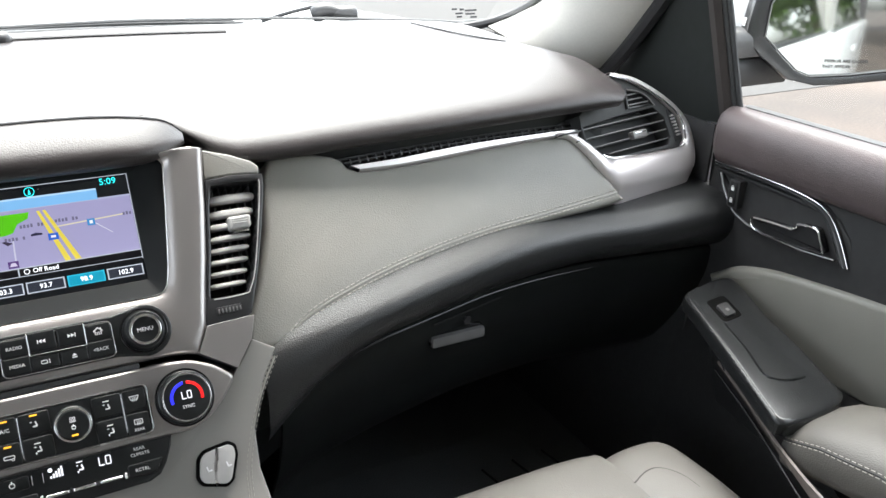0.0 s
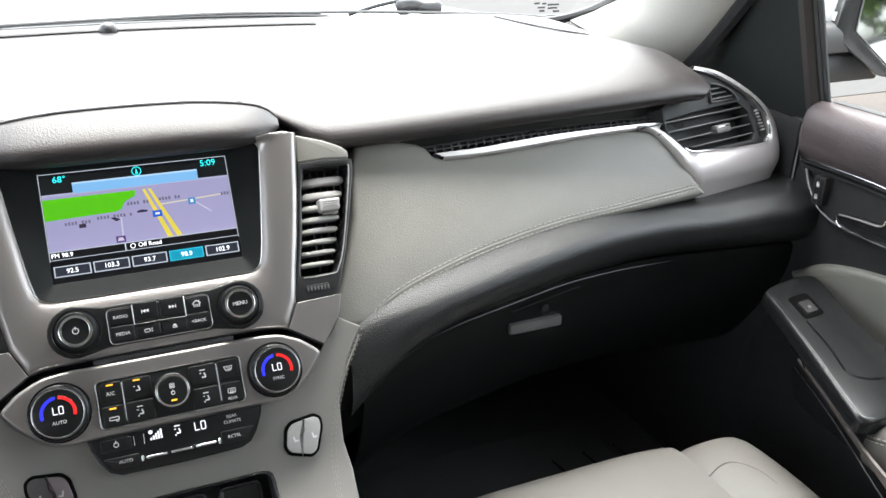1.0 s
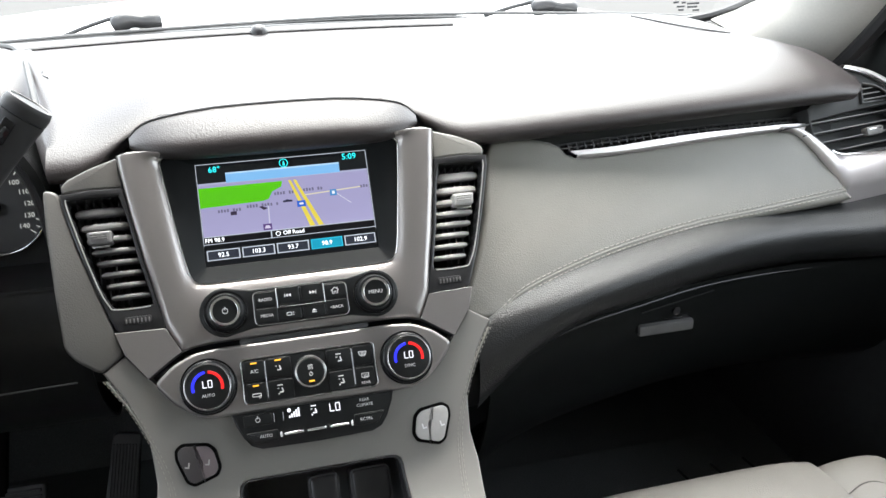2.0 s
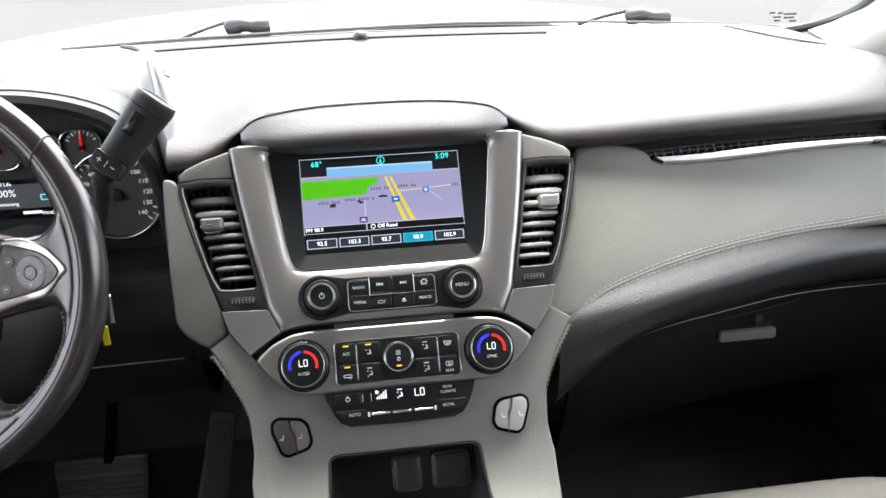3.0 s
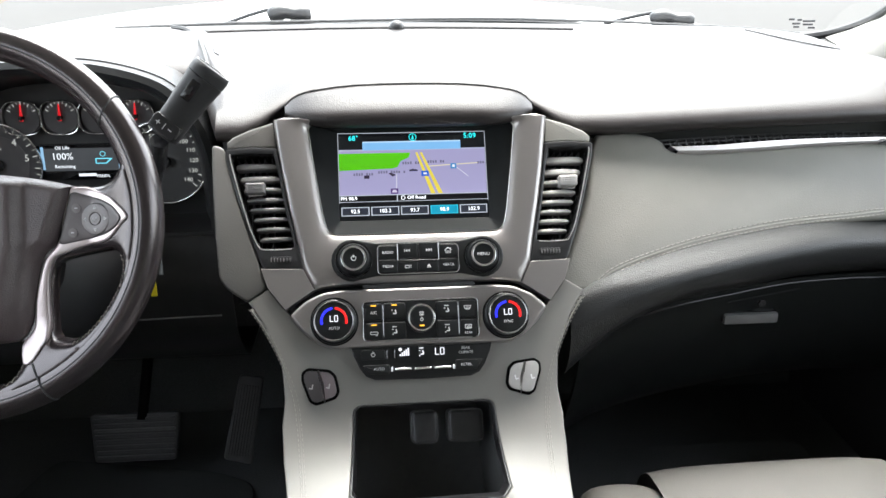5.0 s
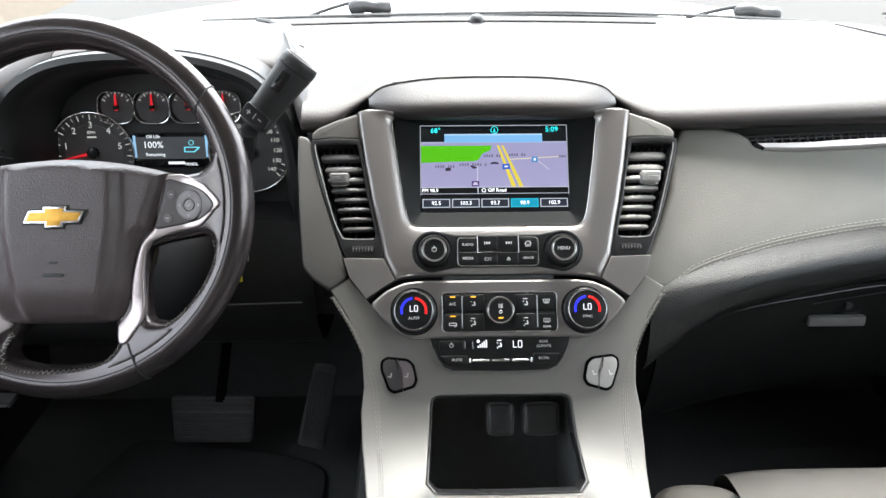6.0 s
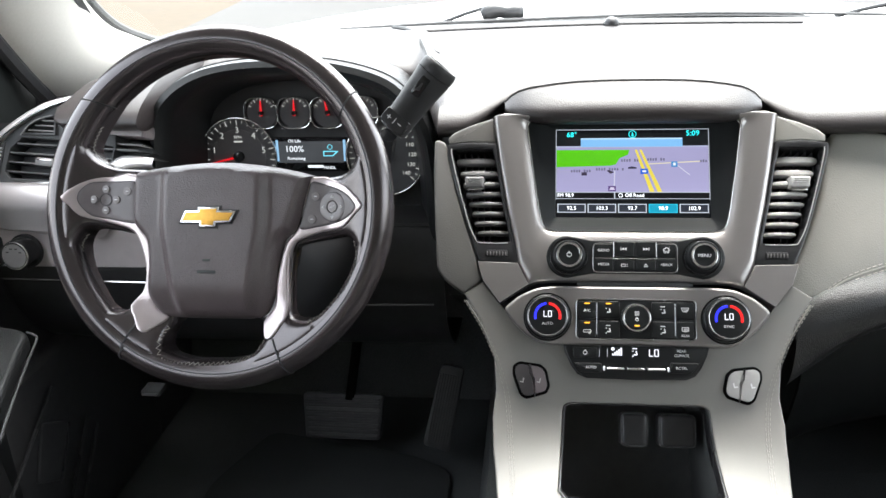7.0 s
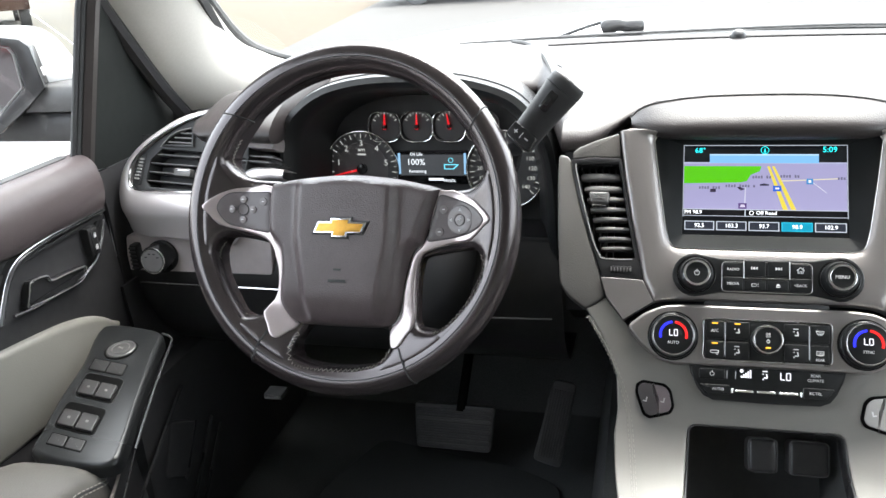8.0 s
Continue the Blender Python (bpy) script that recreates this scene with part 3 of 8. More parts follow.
# radio row
radio = thing("radio_controls", "black radio control bar with two round knobs", "car radio", (0, 0, 1.1))
pts = [Vector((0.0722 + 0.0235 * math.cos(a), 0.0235 * math.sin(a))) for a in [math.pi * (k / 12 - 0.5) for k in range(13)]]
pts += [Vector((0.047, 0.0185)), Vector((-0.047, 0.0185))] + [Vector((-v.x, v.y)) for v in reversed(pts)] + [Vector((-0.047, -0.0185)), Vector((0.047, -0.0185))]
part("black_bar", at(plate(pts, -0.004, Z + 0.0025, 0.0018), 0, -0.097), KEYBLACK, radio, "", FACE)
for s, word in ((-1, ""), (1, "MENU")):
    k = part("knob", at(lathe([(0.0185, 0.0), (0.0185, 0.004), (0.0172, 0.0055), (0.0165, 0.014), (0.0158, 0.0165), (0.0145, 0.0172), (0.010, 0.0168), (0.0, 0.0168)], 40), s * 0.0712, -0.097, Z), KEYBLACK, radio, "round black knob", FACE)
    ring(k, "chrome_ring", 0.0112, 0.0138, Z + 0.016, Z + 0.0182, CHROME, s * 0.0712, -0.097, "chrome ring")
    ring(k, "outer_ring", 0.0188, 0.0206, Z, Z + 0.0040, GLOSS, s * 0.0712, -0.097)
    if word:
        part("printed_word", at(letters(word, 0.0050), 0.0712, -0.097, Z + 0.0172), PRINT, k, "", FACE)
    else:
        part("power_mark", at(merge(frame_plate(circle(0.0028, 20), circle(0.0021, 20), 0, 0.0004, 0.0001), plate(rect(0.0008, 0.0032, 0.0002, 0, 0.0022), 0, 0.0006, 0.0001)), -0.0712, -0.097, Z + 0.0168), PRINT, k, "", FACE)
part("button_rim", frame_plate(rect(0.0912, 0.0332, 0.006, 0, -0.0980), rect(0.0890, 0.0310, 0.0055, 0, -0.0980), Z, Z + 0.0038, 0.0005), DULLCHROME, radio, "", FACE)
for x, y, w, h, word in ((-0.0335, -0.0902, 0.0205, 0.0145, "RADIO"), (-0.0335, -0.1056, 0.0205, 0.0145, "MEDIA"), (0.0335, -0.0902, 0.0205, 0.0145, ""), (0.0335, -0.1056, 0.0205, 0.0145, "<BACK"), (-0.0115, -0.0885, 0.0215, 0.0165, ""), (0.0115, -0.0885, 0.0215, 0.0165, ""), (-0.0115, -0.1065, 0.0215, 0.0115, ""), (0.0115, -0.1065, 0.0215, 0.0115, "")):
    b = part("button", plate(rect(w, h, 0.0015, x, y), Z, Z + 0.0042, 0.0008), KEYBLACK, radio, "", FACE)
    if word:
        part("printed_word", at(letters(word, 0.0041), x, y, Z + 0.0042), PRINT, b, "", FACE)
for x in (-0.0228, 0.0228):
    part("bright_bar", plate(rect(0.0010, 0.0190, 0.0005, x, -0.0900), Z, Z + 0.005, 0.0003), CHROME, radio, "thin bright bar", FACE)
part("bright_bar", plate(rect(0.0456, 0.0006, 0.0002, 0, -0.0993), Z, Z + 0.0046, 0.0002), DARKCHROME, radio, "thin bright bar", FACE)
# skip, home, eject and phone marks
for s_ in (-1, 1):
    part("skip_mark", at(merge(*[plate([(s_ * a, -0.0017), (s_ * a, 0.0017), (s_ * (a + 0.0026), 0)], 0, 0.0004, 0.0001) for a in (-0.0026, 0.0002)], plate(rect(0.0007, 0.0034, 0.0002, s_ * 0.0034, 0), 0, 0.0004, 0.0001)), s_ * 0.0115, -0.0885, Z + 0.0042), PRINT, radio, "", FACE)
part("home_mark", at(merge(*[tube([(x_, y_, 0.0002) for x_, y_ in p_], 0.0004, 5) for p_ in (((-0.0024, 0.0008), (-0.0024, -0.0024), (-0.0008, -0.0024), (-0.0008, -0.0002), (0.0008, -0.0002), (0.0008, -0.0024), (0.0024, -0.0024), (0.0024, 0.0008)), ((-0.0038, 0.0006), (0.0, 0.0038), (0.0038, 0.0006)), ((0.0024, 0.0022), (0.0024, 0.0036)))]), 0.0335, -0.0902, Z + 0.0042), PRINT, radio, "", FACE)
part("eject_mark", at(merge(plate([(-0.0022, 0), (0.0022, 0), (0, 0.0022)], 0, 0.0004, 0.0001), plate(rect(0.0044, 0.0008, 0.0002, 0, -0.0012), 0, 0.0004, 0.0001)), 0.0115, -0.1065, Z + 0.0042), PRINT, radio, "", FACE)
part("camera_mark", at(merge(frame_plate(rect(0.0052, 0.0032, 0.0014), rect(0.0042, 0.0022, 0.0010), 0, 0.0004, 0.0001), plate([(0.0034, 0.0006), (0.0048, 0.0006), (0.0041, 0.0018)], 0, 0.0004, 0.0001), plate([(0.0034, -0.0006), (0.0041, -0.0018), (0.0048, -0.0006)], 0, 0.0004, 0.0001)), -0.0125, -0.1065, Z + 0.0042), PRINT, radio, "", FACE)

# climate panel
climate = thing("climate_controls", "black climate control panel with temperature dials", "climate controls", (0, 0, 1.05))
Y0 = -0.164
ZP = Z + 0.004
part("black_panel", plate(rect(0.1250, 0.0415, 0.005, 0, -0.1652), 0, ZP + 0.0012, 0.0008), KEYBLACK, climate, "", FACE)
part("panel_rim", frame_plate(rect(0.1280, 0.0445, 0.006, 0, -0.1652), rect(0.1250, 0.0415, 0.005, 0, -0.1652), 0, ZP + 0.0018, 0.0006), DULLCHROME, climate, "", FACE)
REDL, BLUEL = glow("red_dial_light", (1.0, 0.03, 0.03), 0.085), glow("blue_dial_light", (0.03, 0.035, 1.0), 0.13)
WHITEL, AMBERL = glow("white_dial_light", (0.9, 0.92, 1.0), 0.12), glow("amber_light", (1.0, 0.50, 0.05), 0.12)


def arc_plate(r0, r1, a0, a1, z0, z1, n=14):
    aa = [a0 + (a1 - a0) * k / n for k in range(n + 1)]
    return plate([(r1 * math.cos(a), r1 * math.sin(a)) for a in aa] + [(r0 * math.cos(a), r0 * math.sin(a)) for a in reversed(aa)], z0, z1, 0.0001, 1)


def segments():
    """L and O in straight display strokes."""
    bar = lambda w, h, x_, y_: plate(rect(w, h, 0.0002, x_, y_), 0, 0.0004, 0.0001)
    return merge(bar(0.0009, 0.0074, -0.0046, 0), bar(0.0036, 0.0009, -0.0024, -0.0034), bar(0.0009, 0.0066, 0.0009, 0), bar(0.0009, 0.0066, 0.0047, 0), bar(0.0038, 0.0009, 0.0028, 0.0035), bar(0.0038, 0.0009, 0.0028, -0.0035))


for s, word in ((-1, "AUTO"), (1, "SYNC")):
    x = s * 0.0940
    k = part("temperature_dial", at(lathe([(0.0245, 0.0), (0.0245, 0.003), (0.0235, 0.0045), (0.0222, 0.005), (0.0215, 0.013), (0.0205, 0.0155), (0.019, 0.016), (0.0, 0.016)], 48), x, Y0, ZP), KEYBLACK, climate, "black dial with red and blue light arc", FACE)
    ring(k, "bright_rim", 0.0198, 0.0214, ZP + 0.014, ZP + 0.0166, DULLCHROME, x, Y0)
    ring(k, "collar", 0.0246, 0.0262, ZP - 0.002, ZP + 0.002, GLOSS, x, Y0)
    part("blue_arc", at(arc_plate(0.0119, 0.0146, radians(96), radians(196), 0.016, 0.0166), x, Y0, ZP), BLUEL, k, "blue lit arc", FACE)
    part("red_arc", at(arc_plate(0.0119, 0.0146, radians(-16), radians(84), 0.016, 0.0166), x, Y0, ZP), REDL, k, "red lit arc", FACE)
    part("lit_word", at(moved(segments(), sx=0.86, sy=0.88), x, Y0 + 0.0022, ZP + 0.0161), WHITEL, k, "white lit digits", FACE)
    part("printed_word", at(letters(word, 0.0042), x, Y0 - 0.0082, ZP + 0.0161), PRINT, k, "", FACE)
# fan dial and mode buttons
k = part("fan_dial", at(lathe([(0.0158, 0), (0.0158, 0.003), (0.0145, 0.004), (0.0135, 0.012), (0.012, 0.0138), (0.0, 0.0138)], 40), 0, Y0, ZP), KEYBLACK, climate, "black fan dial with chrome ring", FACE)
ring(k, "chrome_ring", 0.0128, 0.0148, ZP + 0.009, ZP + 0.0135, CHROME, 0, Y0, "chrome ring")
part("fan_mark", at(merge(*[at(frame_plate(circle(0.0011, 12), circle(0.0006, 12), 0, 0.0004, 0.0001), a, b) for a, b in ((-0.0012, 0.0030), (0.0012, 0.0030), (0.0012, 0.0054), (-0.0012, 0.0054))], at(frame_plate(circle(0.0018, 14), circle(0.0012, 14), 0, 0.0004, 0.0001), 0, -0.0022), plate(rect(0.0006, 0.0022, 0.0002, 0, -0.0006), 0, 0.0005, 0.0001)), 0, Y0, ZP + 0.0138), PRINT, k, "", FACE)
part("amber_lamp", at(plate(rect(0.0052, 0.0016, 0.0004), 0, 0.0006, 0.0001), 0, Y0 - 0.0088, ZP + 0.0138), AMBERL, k, "amber lamp", FACE)


def person_free_mark(kind):
    """Small printed airflow marks."""
    seat = [at(plate(rect(0.0012, 0.0042, 0.0004), 0, 0.0004, 0.0001), 0.0014, -0.0004, 0, 0.25), at(plate(rect(0.0036, 0.0012, 0.0004), 0, 0.0004, 0.0001), 0.0002, -0.0024)]
    if kind > 0:
        seat.append(at(plate([(0.0, 0.0006), (0.0, -0.0006), (-0.002, 0)], 0, 0.0004, 0.0001), -0.0018, 0.0014))
    if kind > 1:
        seat.append(at(plate(rect(0.005, 0.0009, 0.0003), 0, 0.0004, 0.0001), -0.0005, 0.0042))
    if kind > 2:
        seat.append(at(plate([(0.0008, 0.0), (-0.0008, 0.0), (0, -0.002)], 0, 0.0004, 0.0001), -0.0024, -0.0032))
    return merge(*seat)


for x, y, w, mark, lamp in ((-0.0515, 0.0095, 0.0185, "A/C", 1), (-0.0515, -0.0115, 0.0185, "", 1), (-0.0288, 0.0095, 0.024, 1, 1), (-0.0288, -0.0115, 0.024, 3, 0), (0.0288, 0.0095, 0.024, 2, 0), (0.0288, -0.0115, 0.024, 3, 0), (0.0515, 0.0095, 0.0185, "", 0), (0.0515, -0.0115, 0.0185, "REAR", 0)):
    b = part("button", plate(rect(w, 0.0185, 0.0025, x, Y0 - 0.001 + y), ZP, ZP + 0.0030, 0.0009), KEYBLACK, climate, "", FACE)
    zz = ZP + 0.0030
    if mark == "REAR":
        part("printed_word", at(letters(mark, 0.0036), x, Y0 + y - 0.0065, zz), PRINT, b, "", FACE)
    elif isinstance(mark, str) and mark:
        part("printed_word", at(letters(mark, 0.0045), x, Y0 + y - 0.002, zz), PRINT, b, "", FACE)
    elif isinstance(mark, int):
        part("airflow_mark", at(person_free_mark(mark), x, Y0 + y - 0.001, zz), PRINT, b, "", FACE)
    if mark in ("", "REAR"):
        if x > 0:
            part("screen_mark", at(merge(frame_plate(rounded([(-0.0028, -0.0020), (0.0028, -0.0020), (0.0042, 0.0020), (-0.0042, 0.0020)] if mark == "" else [(-0.0036, -0.0022), (0.0036, -0.0022), (0.0036, 0.0022), (-0.0036, 0.0022)], 0.0006), rounded([(-0.0022, -0.0014), (0.0022, -0.0014), (0.0034, 0.0014), (-0.0034, 0.0014)] if mark == "" else [(-0.0030, -0.0016), (0.0030, -0.0016), (0.0030, 0.0016), (-0.0030, 0.0016)], 0.0004), 0, 0.0004, 0.0001), *[tube([(u_, -0.0030, 0.0002), (u_ + 0.0004, -0.0006, 0.0002), (u_, 0.0010, 0.0002)], 0.0003, 5) for u_ in (-0.0014, 0.0, 0.0014)]), x, Y0 + y + 0.0005, zz), PRINT, b, "", FACE)
        else:
            part("car_mark", at(merge(frame_plate(rect(0.0085, 0.0032, 0.0012), rect(0.0073, 0.0020, 0.0008), 0, 0.0004, 0.0001), at(frame_plate(circle(0.0012, 12), circle(0.0007, 12), 0, 0.0004, 0.0001), 0.0025, -0.002)), x, Y0 + y - 0.003, zz), PRINT, b, "", FACE)
    if lamp:
        part("amber_lamp", at(plate(rect(0.0058, 0.0014, 0.0004), 0, 0.0005, 0.0001), x, Y0 + y + 0.0058, zz), AMBERL, b, "amber lamp", FACE)
for x in (-0.0413, 0.0413):
    part("bright_bar", plate(rect(0.0008, 0.0345, 0.0003, x, -0.165), ZP, ZP + 0.0034, 0.0003), DULLCHROME, climate, "thin bright bar", FACE)

# rear climate strip
rear = thing("rear_climate_controls", "black glossy rear climate panel with rocker keys", "climate controls", (0, -0.1, 1.0))
pts = halves([(0.0, -0.1935), (0.0765, -0.1935), (0.0745, -0.202), (0.068, -0.216), (0.0615, -0.2245), (0.052, -0.2285), (0.0, -0.2295)])
part("black_panel", plate(rounded(pts, 0.004, 3), -0.006, Z + 0.0025, 0.0015), KEYBLACK, rear, "", FACE)
part("panel_rim", frame_plate(split(pts, 2), [Vector((v.x * 0.975, (v.y + 0.211) * 0.93 - 0.211)) for v in split(pts, 2)], -0.006, Z + 0.0032, 0.0004), SATIN, rear, "", FACE)
b = part("power_key", plate(rect(0.026, 0.0105, 0.002, -0.0535, -0.2015), Z, Z + 0.0045, 0.0008), KEYBLACK, rear, "", FACE)
part("power_mark", at(merge(frame_plate(circle(0.0023, 18), circle(0.0017, 18), 0, 0.0004, 0.0001), plate(rect(0.0007, 0.0026, 0.0002, 0, 0.0022), 0, 0.0006, 0.0001)), -0.0535, -0.2015, Z + 0.0045), PRINT, b, "", FACE)
b = part("auto_key", plate(rounded([(-0.066, -0.2125), (-0.036, -0.2125), (-0.036, -0.2225), (-0.058, -0.2225)], 0.002), Z, Z + 0.0045, 0.0008), KEYBLACK, rear, "", FACE)
part("printed_word", at(letters("AUTO", 0.0042), -0.0475, -0.2172, Z + 0.0045), PRINT, b, "", FACE)
b = part("lock_key", plate(rounded([(0.036, -0.2105), (0.066, -0.2105), (0.058, -0.2215), (0.036, -0.2215)], 0.002), Z, Z + 0.0045, 0.0008), KEYBLACK, rear, "", FACE)
part("printed_word", at(letters("RCTRL", 0.0040), 0.0475, -0.2162, Z + 0.0045), PRINT, b, "", FACE)
part("printed_word", at(merge(at(letters("REAR", 0.0040), 0, 0.0024), at(letters("CLIMATE", 0.0040), 0, -0.0024)), 0.0478, -0.2005, Z + 0.0026), PRINT, rear, "", FACE)
part("lit_word", at(segments(), 0.0190, -0.2005, Z + 0.0026), WHITEL, rear, "white lit digits", FACE)
part("airflow_mark", at(person_free_mark(3), -0.0005, -0.2005, Z + 0.0026), WHITEL, rear, "", FACE)
part("fan_bars", at(merge(*[plate(rect(0.0015, 0.002 + 0.0016 * q, 0.0002, -0.004 + 0.0022 * q, -0.003 + 0.0008 * q), 0, 0.0004, 0.0001) for q in range(5)], plate(circle(0.0018, 12, -0.004, 0.003), 0, 0.0004, 0.0001)), -0.0200, -0.2000, Z + 0.0026), WHITEL, rear, "", FACE)
for x in (-0.0385, -0.0300):
    part("bright_bar", plate(rect(0.0006, 0.0085, 0.0002, x, -0.2015), Z, Z + 0.0034, 0.0002), DULLCHROME, rear, "thin bright bar", FACE)
for x in (-0.0215, 0.0, 0.0215):
    part("rocker_key", plate(rect(0.0188, 0.0030, 0.0012, x, -0.2180), Z, Z + 0.0060, 0.0012), CHROME, rear, "bright slim rocker key", FACE)
for x in (-0.0335, -0.0107, 0.0107, 0.0335):
    part("rocker_gap", plate(rect(0.0024, 0.0052, 0.0006, x, -0.2180), Z, Z + 0.0064, 0.0006), SATIN if abs(x) < 0.02 else CHROME, rear, "", FACE)

# ---- display ----
screen = thing("touch_screen", "lit colour touch screen showing a map", "display", (0, 0, 1.2))
bz = halves([(0.0, 0.064), (0.118, 0.064), (0.1185, 0.056), (0.1125, 0.01), (0.105, -0.04), (0.1005, -0.059), (0.094, -0.0662), (0.078, -0.0675), (0.0, -0.0678)])
lc = halves([(0.0, 0.0537), (0.0853, 0.0537), (0.0855, 0.050), (0.0855, 0.01), (0.0855, -0.035), (0.0855, -0.0485), (0.0850, -0.0493), (0.078, -0.0493), (0.0, -0.0493)])
part("bezel", profiled_frame(split(bz, 3), split(lc, 3), [(0, -0.014), (0, -0.0030), (0.04, -0.0026), (0.5, -0.0065), (0.9, -0.0098), (0.98, -0.0106), (1.0, -0.012)]), shader("satin_dark_grey", (0.010, 0.0115, 0.0125), 0.45, var=0.1, spec=0.16), screen, "black sloping bezel", FACE)
U = lambda f: -0.0855 + 0.171 * f
W = lambda f: 0.0537 - 0.103 * f


def patch(name, pts, col, lift, label="", power=0.076):
    part(name, plate([(U(a), W(b)) for a, b in pts], -0.0135, -0.0125 + lift * 0.00015, 0.00005, 1), glow("screen_" + name + str(lift), col, power), screen, label, FACE, smooth=False)


def box4(a, b, c, d):
    return [(a, b), (c, b), (c, d), (a, d)]


patch("dark_field", box4(0, 0, 1, 1), (0.006, 0.007, 0.009), 0, "dark screen ground")
patch("map_field", box4(0.005, 0.155, 0.995, 0.715), (0.36, 0.34, 0.55), 1, "lavender map field")
patch("map_sky", box4(0.005, 0.155, 0.995, 0.205), (0.42, 0.45, 0.62), 2, "pale band at the horizon")
patch("banner", box4(0.165, 0.10, 0.83, 0.20), (0.22, 0.50, 0.85), 3, "blue banner")
patch("banner_top", box4(0.165, 0.10, 0.83, 0.115), (0.5, 0.72, 0.95), 4)
patch("dark_corner", box4(0.0, 0.005, 0.165, 0.19), (0.008, 0.010, 0.012), 3)
patch("dark_corner", box4(0.83, 0.005, 1.0, 0.19), (0.008, 0.010, 0.012), 3)
patch("park_area", [(0.005, 0.235), (0.485, 0.235), (0.475, 0.29), (0.42, 0.33), (0.395, 0.40), (0.36, 0.415), (0.005, 0.43)], (0.10, 0.55, 0.01), 3, "bright green park area")
patch("road", [(0.52, 0.235), (0.535, 0.235), (0.645, 0.71), (0.615, 0.71)], (0.75, 0.62, 0.08), 4, "yellow road")
patch("road", [(0.55, 0.235), (0.565, 0.235), (0.695, 0.71), (0.665, 0.71)], (0.75, 0.62, 0.08), 4, "yellow road")
patch("side_road", [(0.60, 0.392), (0.95, 0.362), (0.95, 0.372), (0.60, 0.402)], (0.72, 0.66, 0.45), 4)
patch("lane_line", [(0.79, 0.41), (0.795, 0.41), (0.875, 0.52), (0.87, 0.52)], (0.7, 0.7, 0.8), 4)
patch("lane_line", [(0.385, 0.44), (0.392, 0.44), (0.388, 0.65), (0.38, 0.65)], (0.55, 0.55, 0.7), 4)
patch("route_shield", box4(0.555, 0.45, 0.605, 0.51), (0.02, 0.12, 0.6), 6, "blue route shield")
patch("shield_bar", box4(0.568, 0.47, 0.592, 0.49), (0.8, 0.8, 0.9), 7)
for a, b, w in ((0.10, 0.475, 0.14), (0.265, 0.455, 0.20), (0.43, 0.355, 0.13), (0.60, 0.345, 0.13), (0.94, 0.365, 0.055)):
    for q in range(int(w / 0.017)):
        if q % 5 != 4:
            patch("name_bar", box4(a + q * 0.017, b - 0.012 - 0.004 * (q % 2), a + q * 0.017 + 0.011, b + 0.014), (0.16, 0.15, 0.24), 5)
patch("fuel_mark", box4(0.755, 0.37, 0.795, 0.43), (0.05, 0.25, 0.55), 6)
patch("fuel_mark", box4(0.767, 0.385, 0.783, 0.415), (0.85, 0.9, 0.95), 7)
patch("place_mark", box4(0.17, 0.49, 0.205, 0.525), (0.04, 0.03, 0.06), 6)
patch("place_mark", [(0.335, 0.47), (0.35, 0.465), (0.385, 0.49), (0.36, 0.505)], (0.04, 0.03, 0.06), 6)
patch("place_mark", [(0.475, 0.435), (0.50, 0.425), (0.53, 0.435), (0.53, 0.45), (0.475, 0.45)], (0.03, 0.03, 0.07), 6)
patch("place_mark", box4(0.345, 0.645, 0.395, 0.705), (0.10, 0.05, 0.20), 6)
patch("place_mark", [(0.352, 0.69), (0.388, 0.69), (0.38, 0.66), (0.36, 0.66)], (0.6, 0.55, 0.7), 7)
patch("info_bar", box4(0.005, 0.72, 0.385, 0.785), (0.006, 0.006, 0.008), 4, "dark info bar")
patch("info_bar", box4(0.39, 0.72, 0.995, 0.785), (0.006, 0.006, 0.008), 4, "dark info bar")
for k in range(5):
    a = 0.012 + 0.198 * k
    patch("preset_rim", box4(a, 0.845, a + 0.186, 0.945), (0.5, 0.55, 0.62) if k != 3 else (0.03, 0.45, 0.62), 3)
    patch("preset_button", box4(a + 0.007, 0.855, a + 0.179, 0.935), (0.03, 0.035, 0.05) if k != 3 else (0.01, 0.30, 0.45), 5, "cyan lit preset" if k == 3 else "dark preset key")
for a, b, c, d in ((0.0, 0.0, 1.0, 0.006), (0.0, 0.0, 0.004, 0.80), (0.996, 0.0, 1.0, 0.80), (0.0, 0.712, 1.0, 0.719), (0.0, 0.785, 1.0, 0.79), (0.383, 0.712, 0.39, 0.79)):
    patch("white_line", box4(a, b, c, d), (0.5, 0.55, 0.62), 6)
SCRW, SCRC = glow("screen_white_letters", (0.85, 0.9, 0.95), 0.2), glow("screen_cyan_letters", (0.02, 0.60, 0.62), 0.2)
for word, a, b, size, mat in (("68\u00b0", 0.105, 0.065, 0.0085, SCRC), ("5:09", 0.895, 0.055, 0.0088, SCRC), ("FM 98.9", 0.065, 0.753, 0.0058, SCRW), ("Off Road", 0.515, 0.753, 0.0058, SCRW), ("92.5", 0.105, 0.898, 0.0062, SCRW), ("103.3", 0.303, 0.898, 0.0062, SCRW), ("93.7", 0.501, 0.898, 0.0062, SCRW), ("98.9", 0.699, 0.898, 0.0062, SCRW), ("102.9", 0.897, 0.898, 0.0062, SCRW)):
    part("screen_word", at(letters(word, size, 0.0001), U(a), W(b), -0.0107), mat, screen, "", FACE, smooth=False)
part("compass_mark", at(frame_plate(circle(0.0044, 24), circle(0.0038, 24), 0, 0.0002, 0.00005), U(0.505), W(0.06), -0.0108), SCRC, screen, "", FACE)
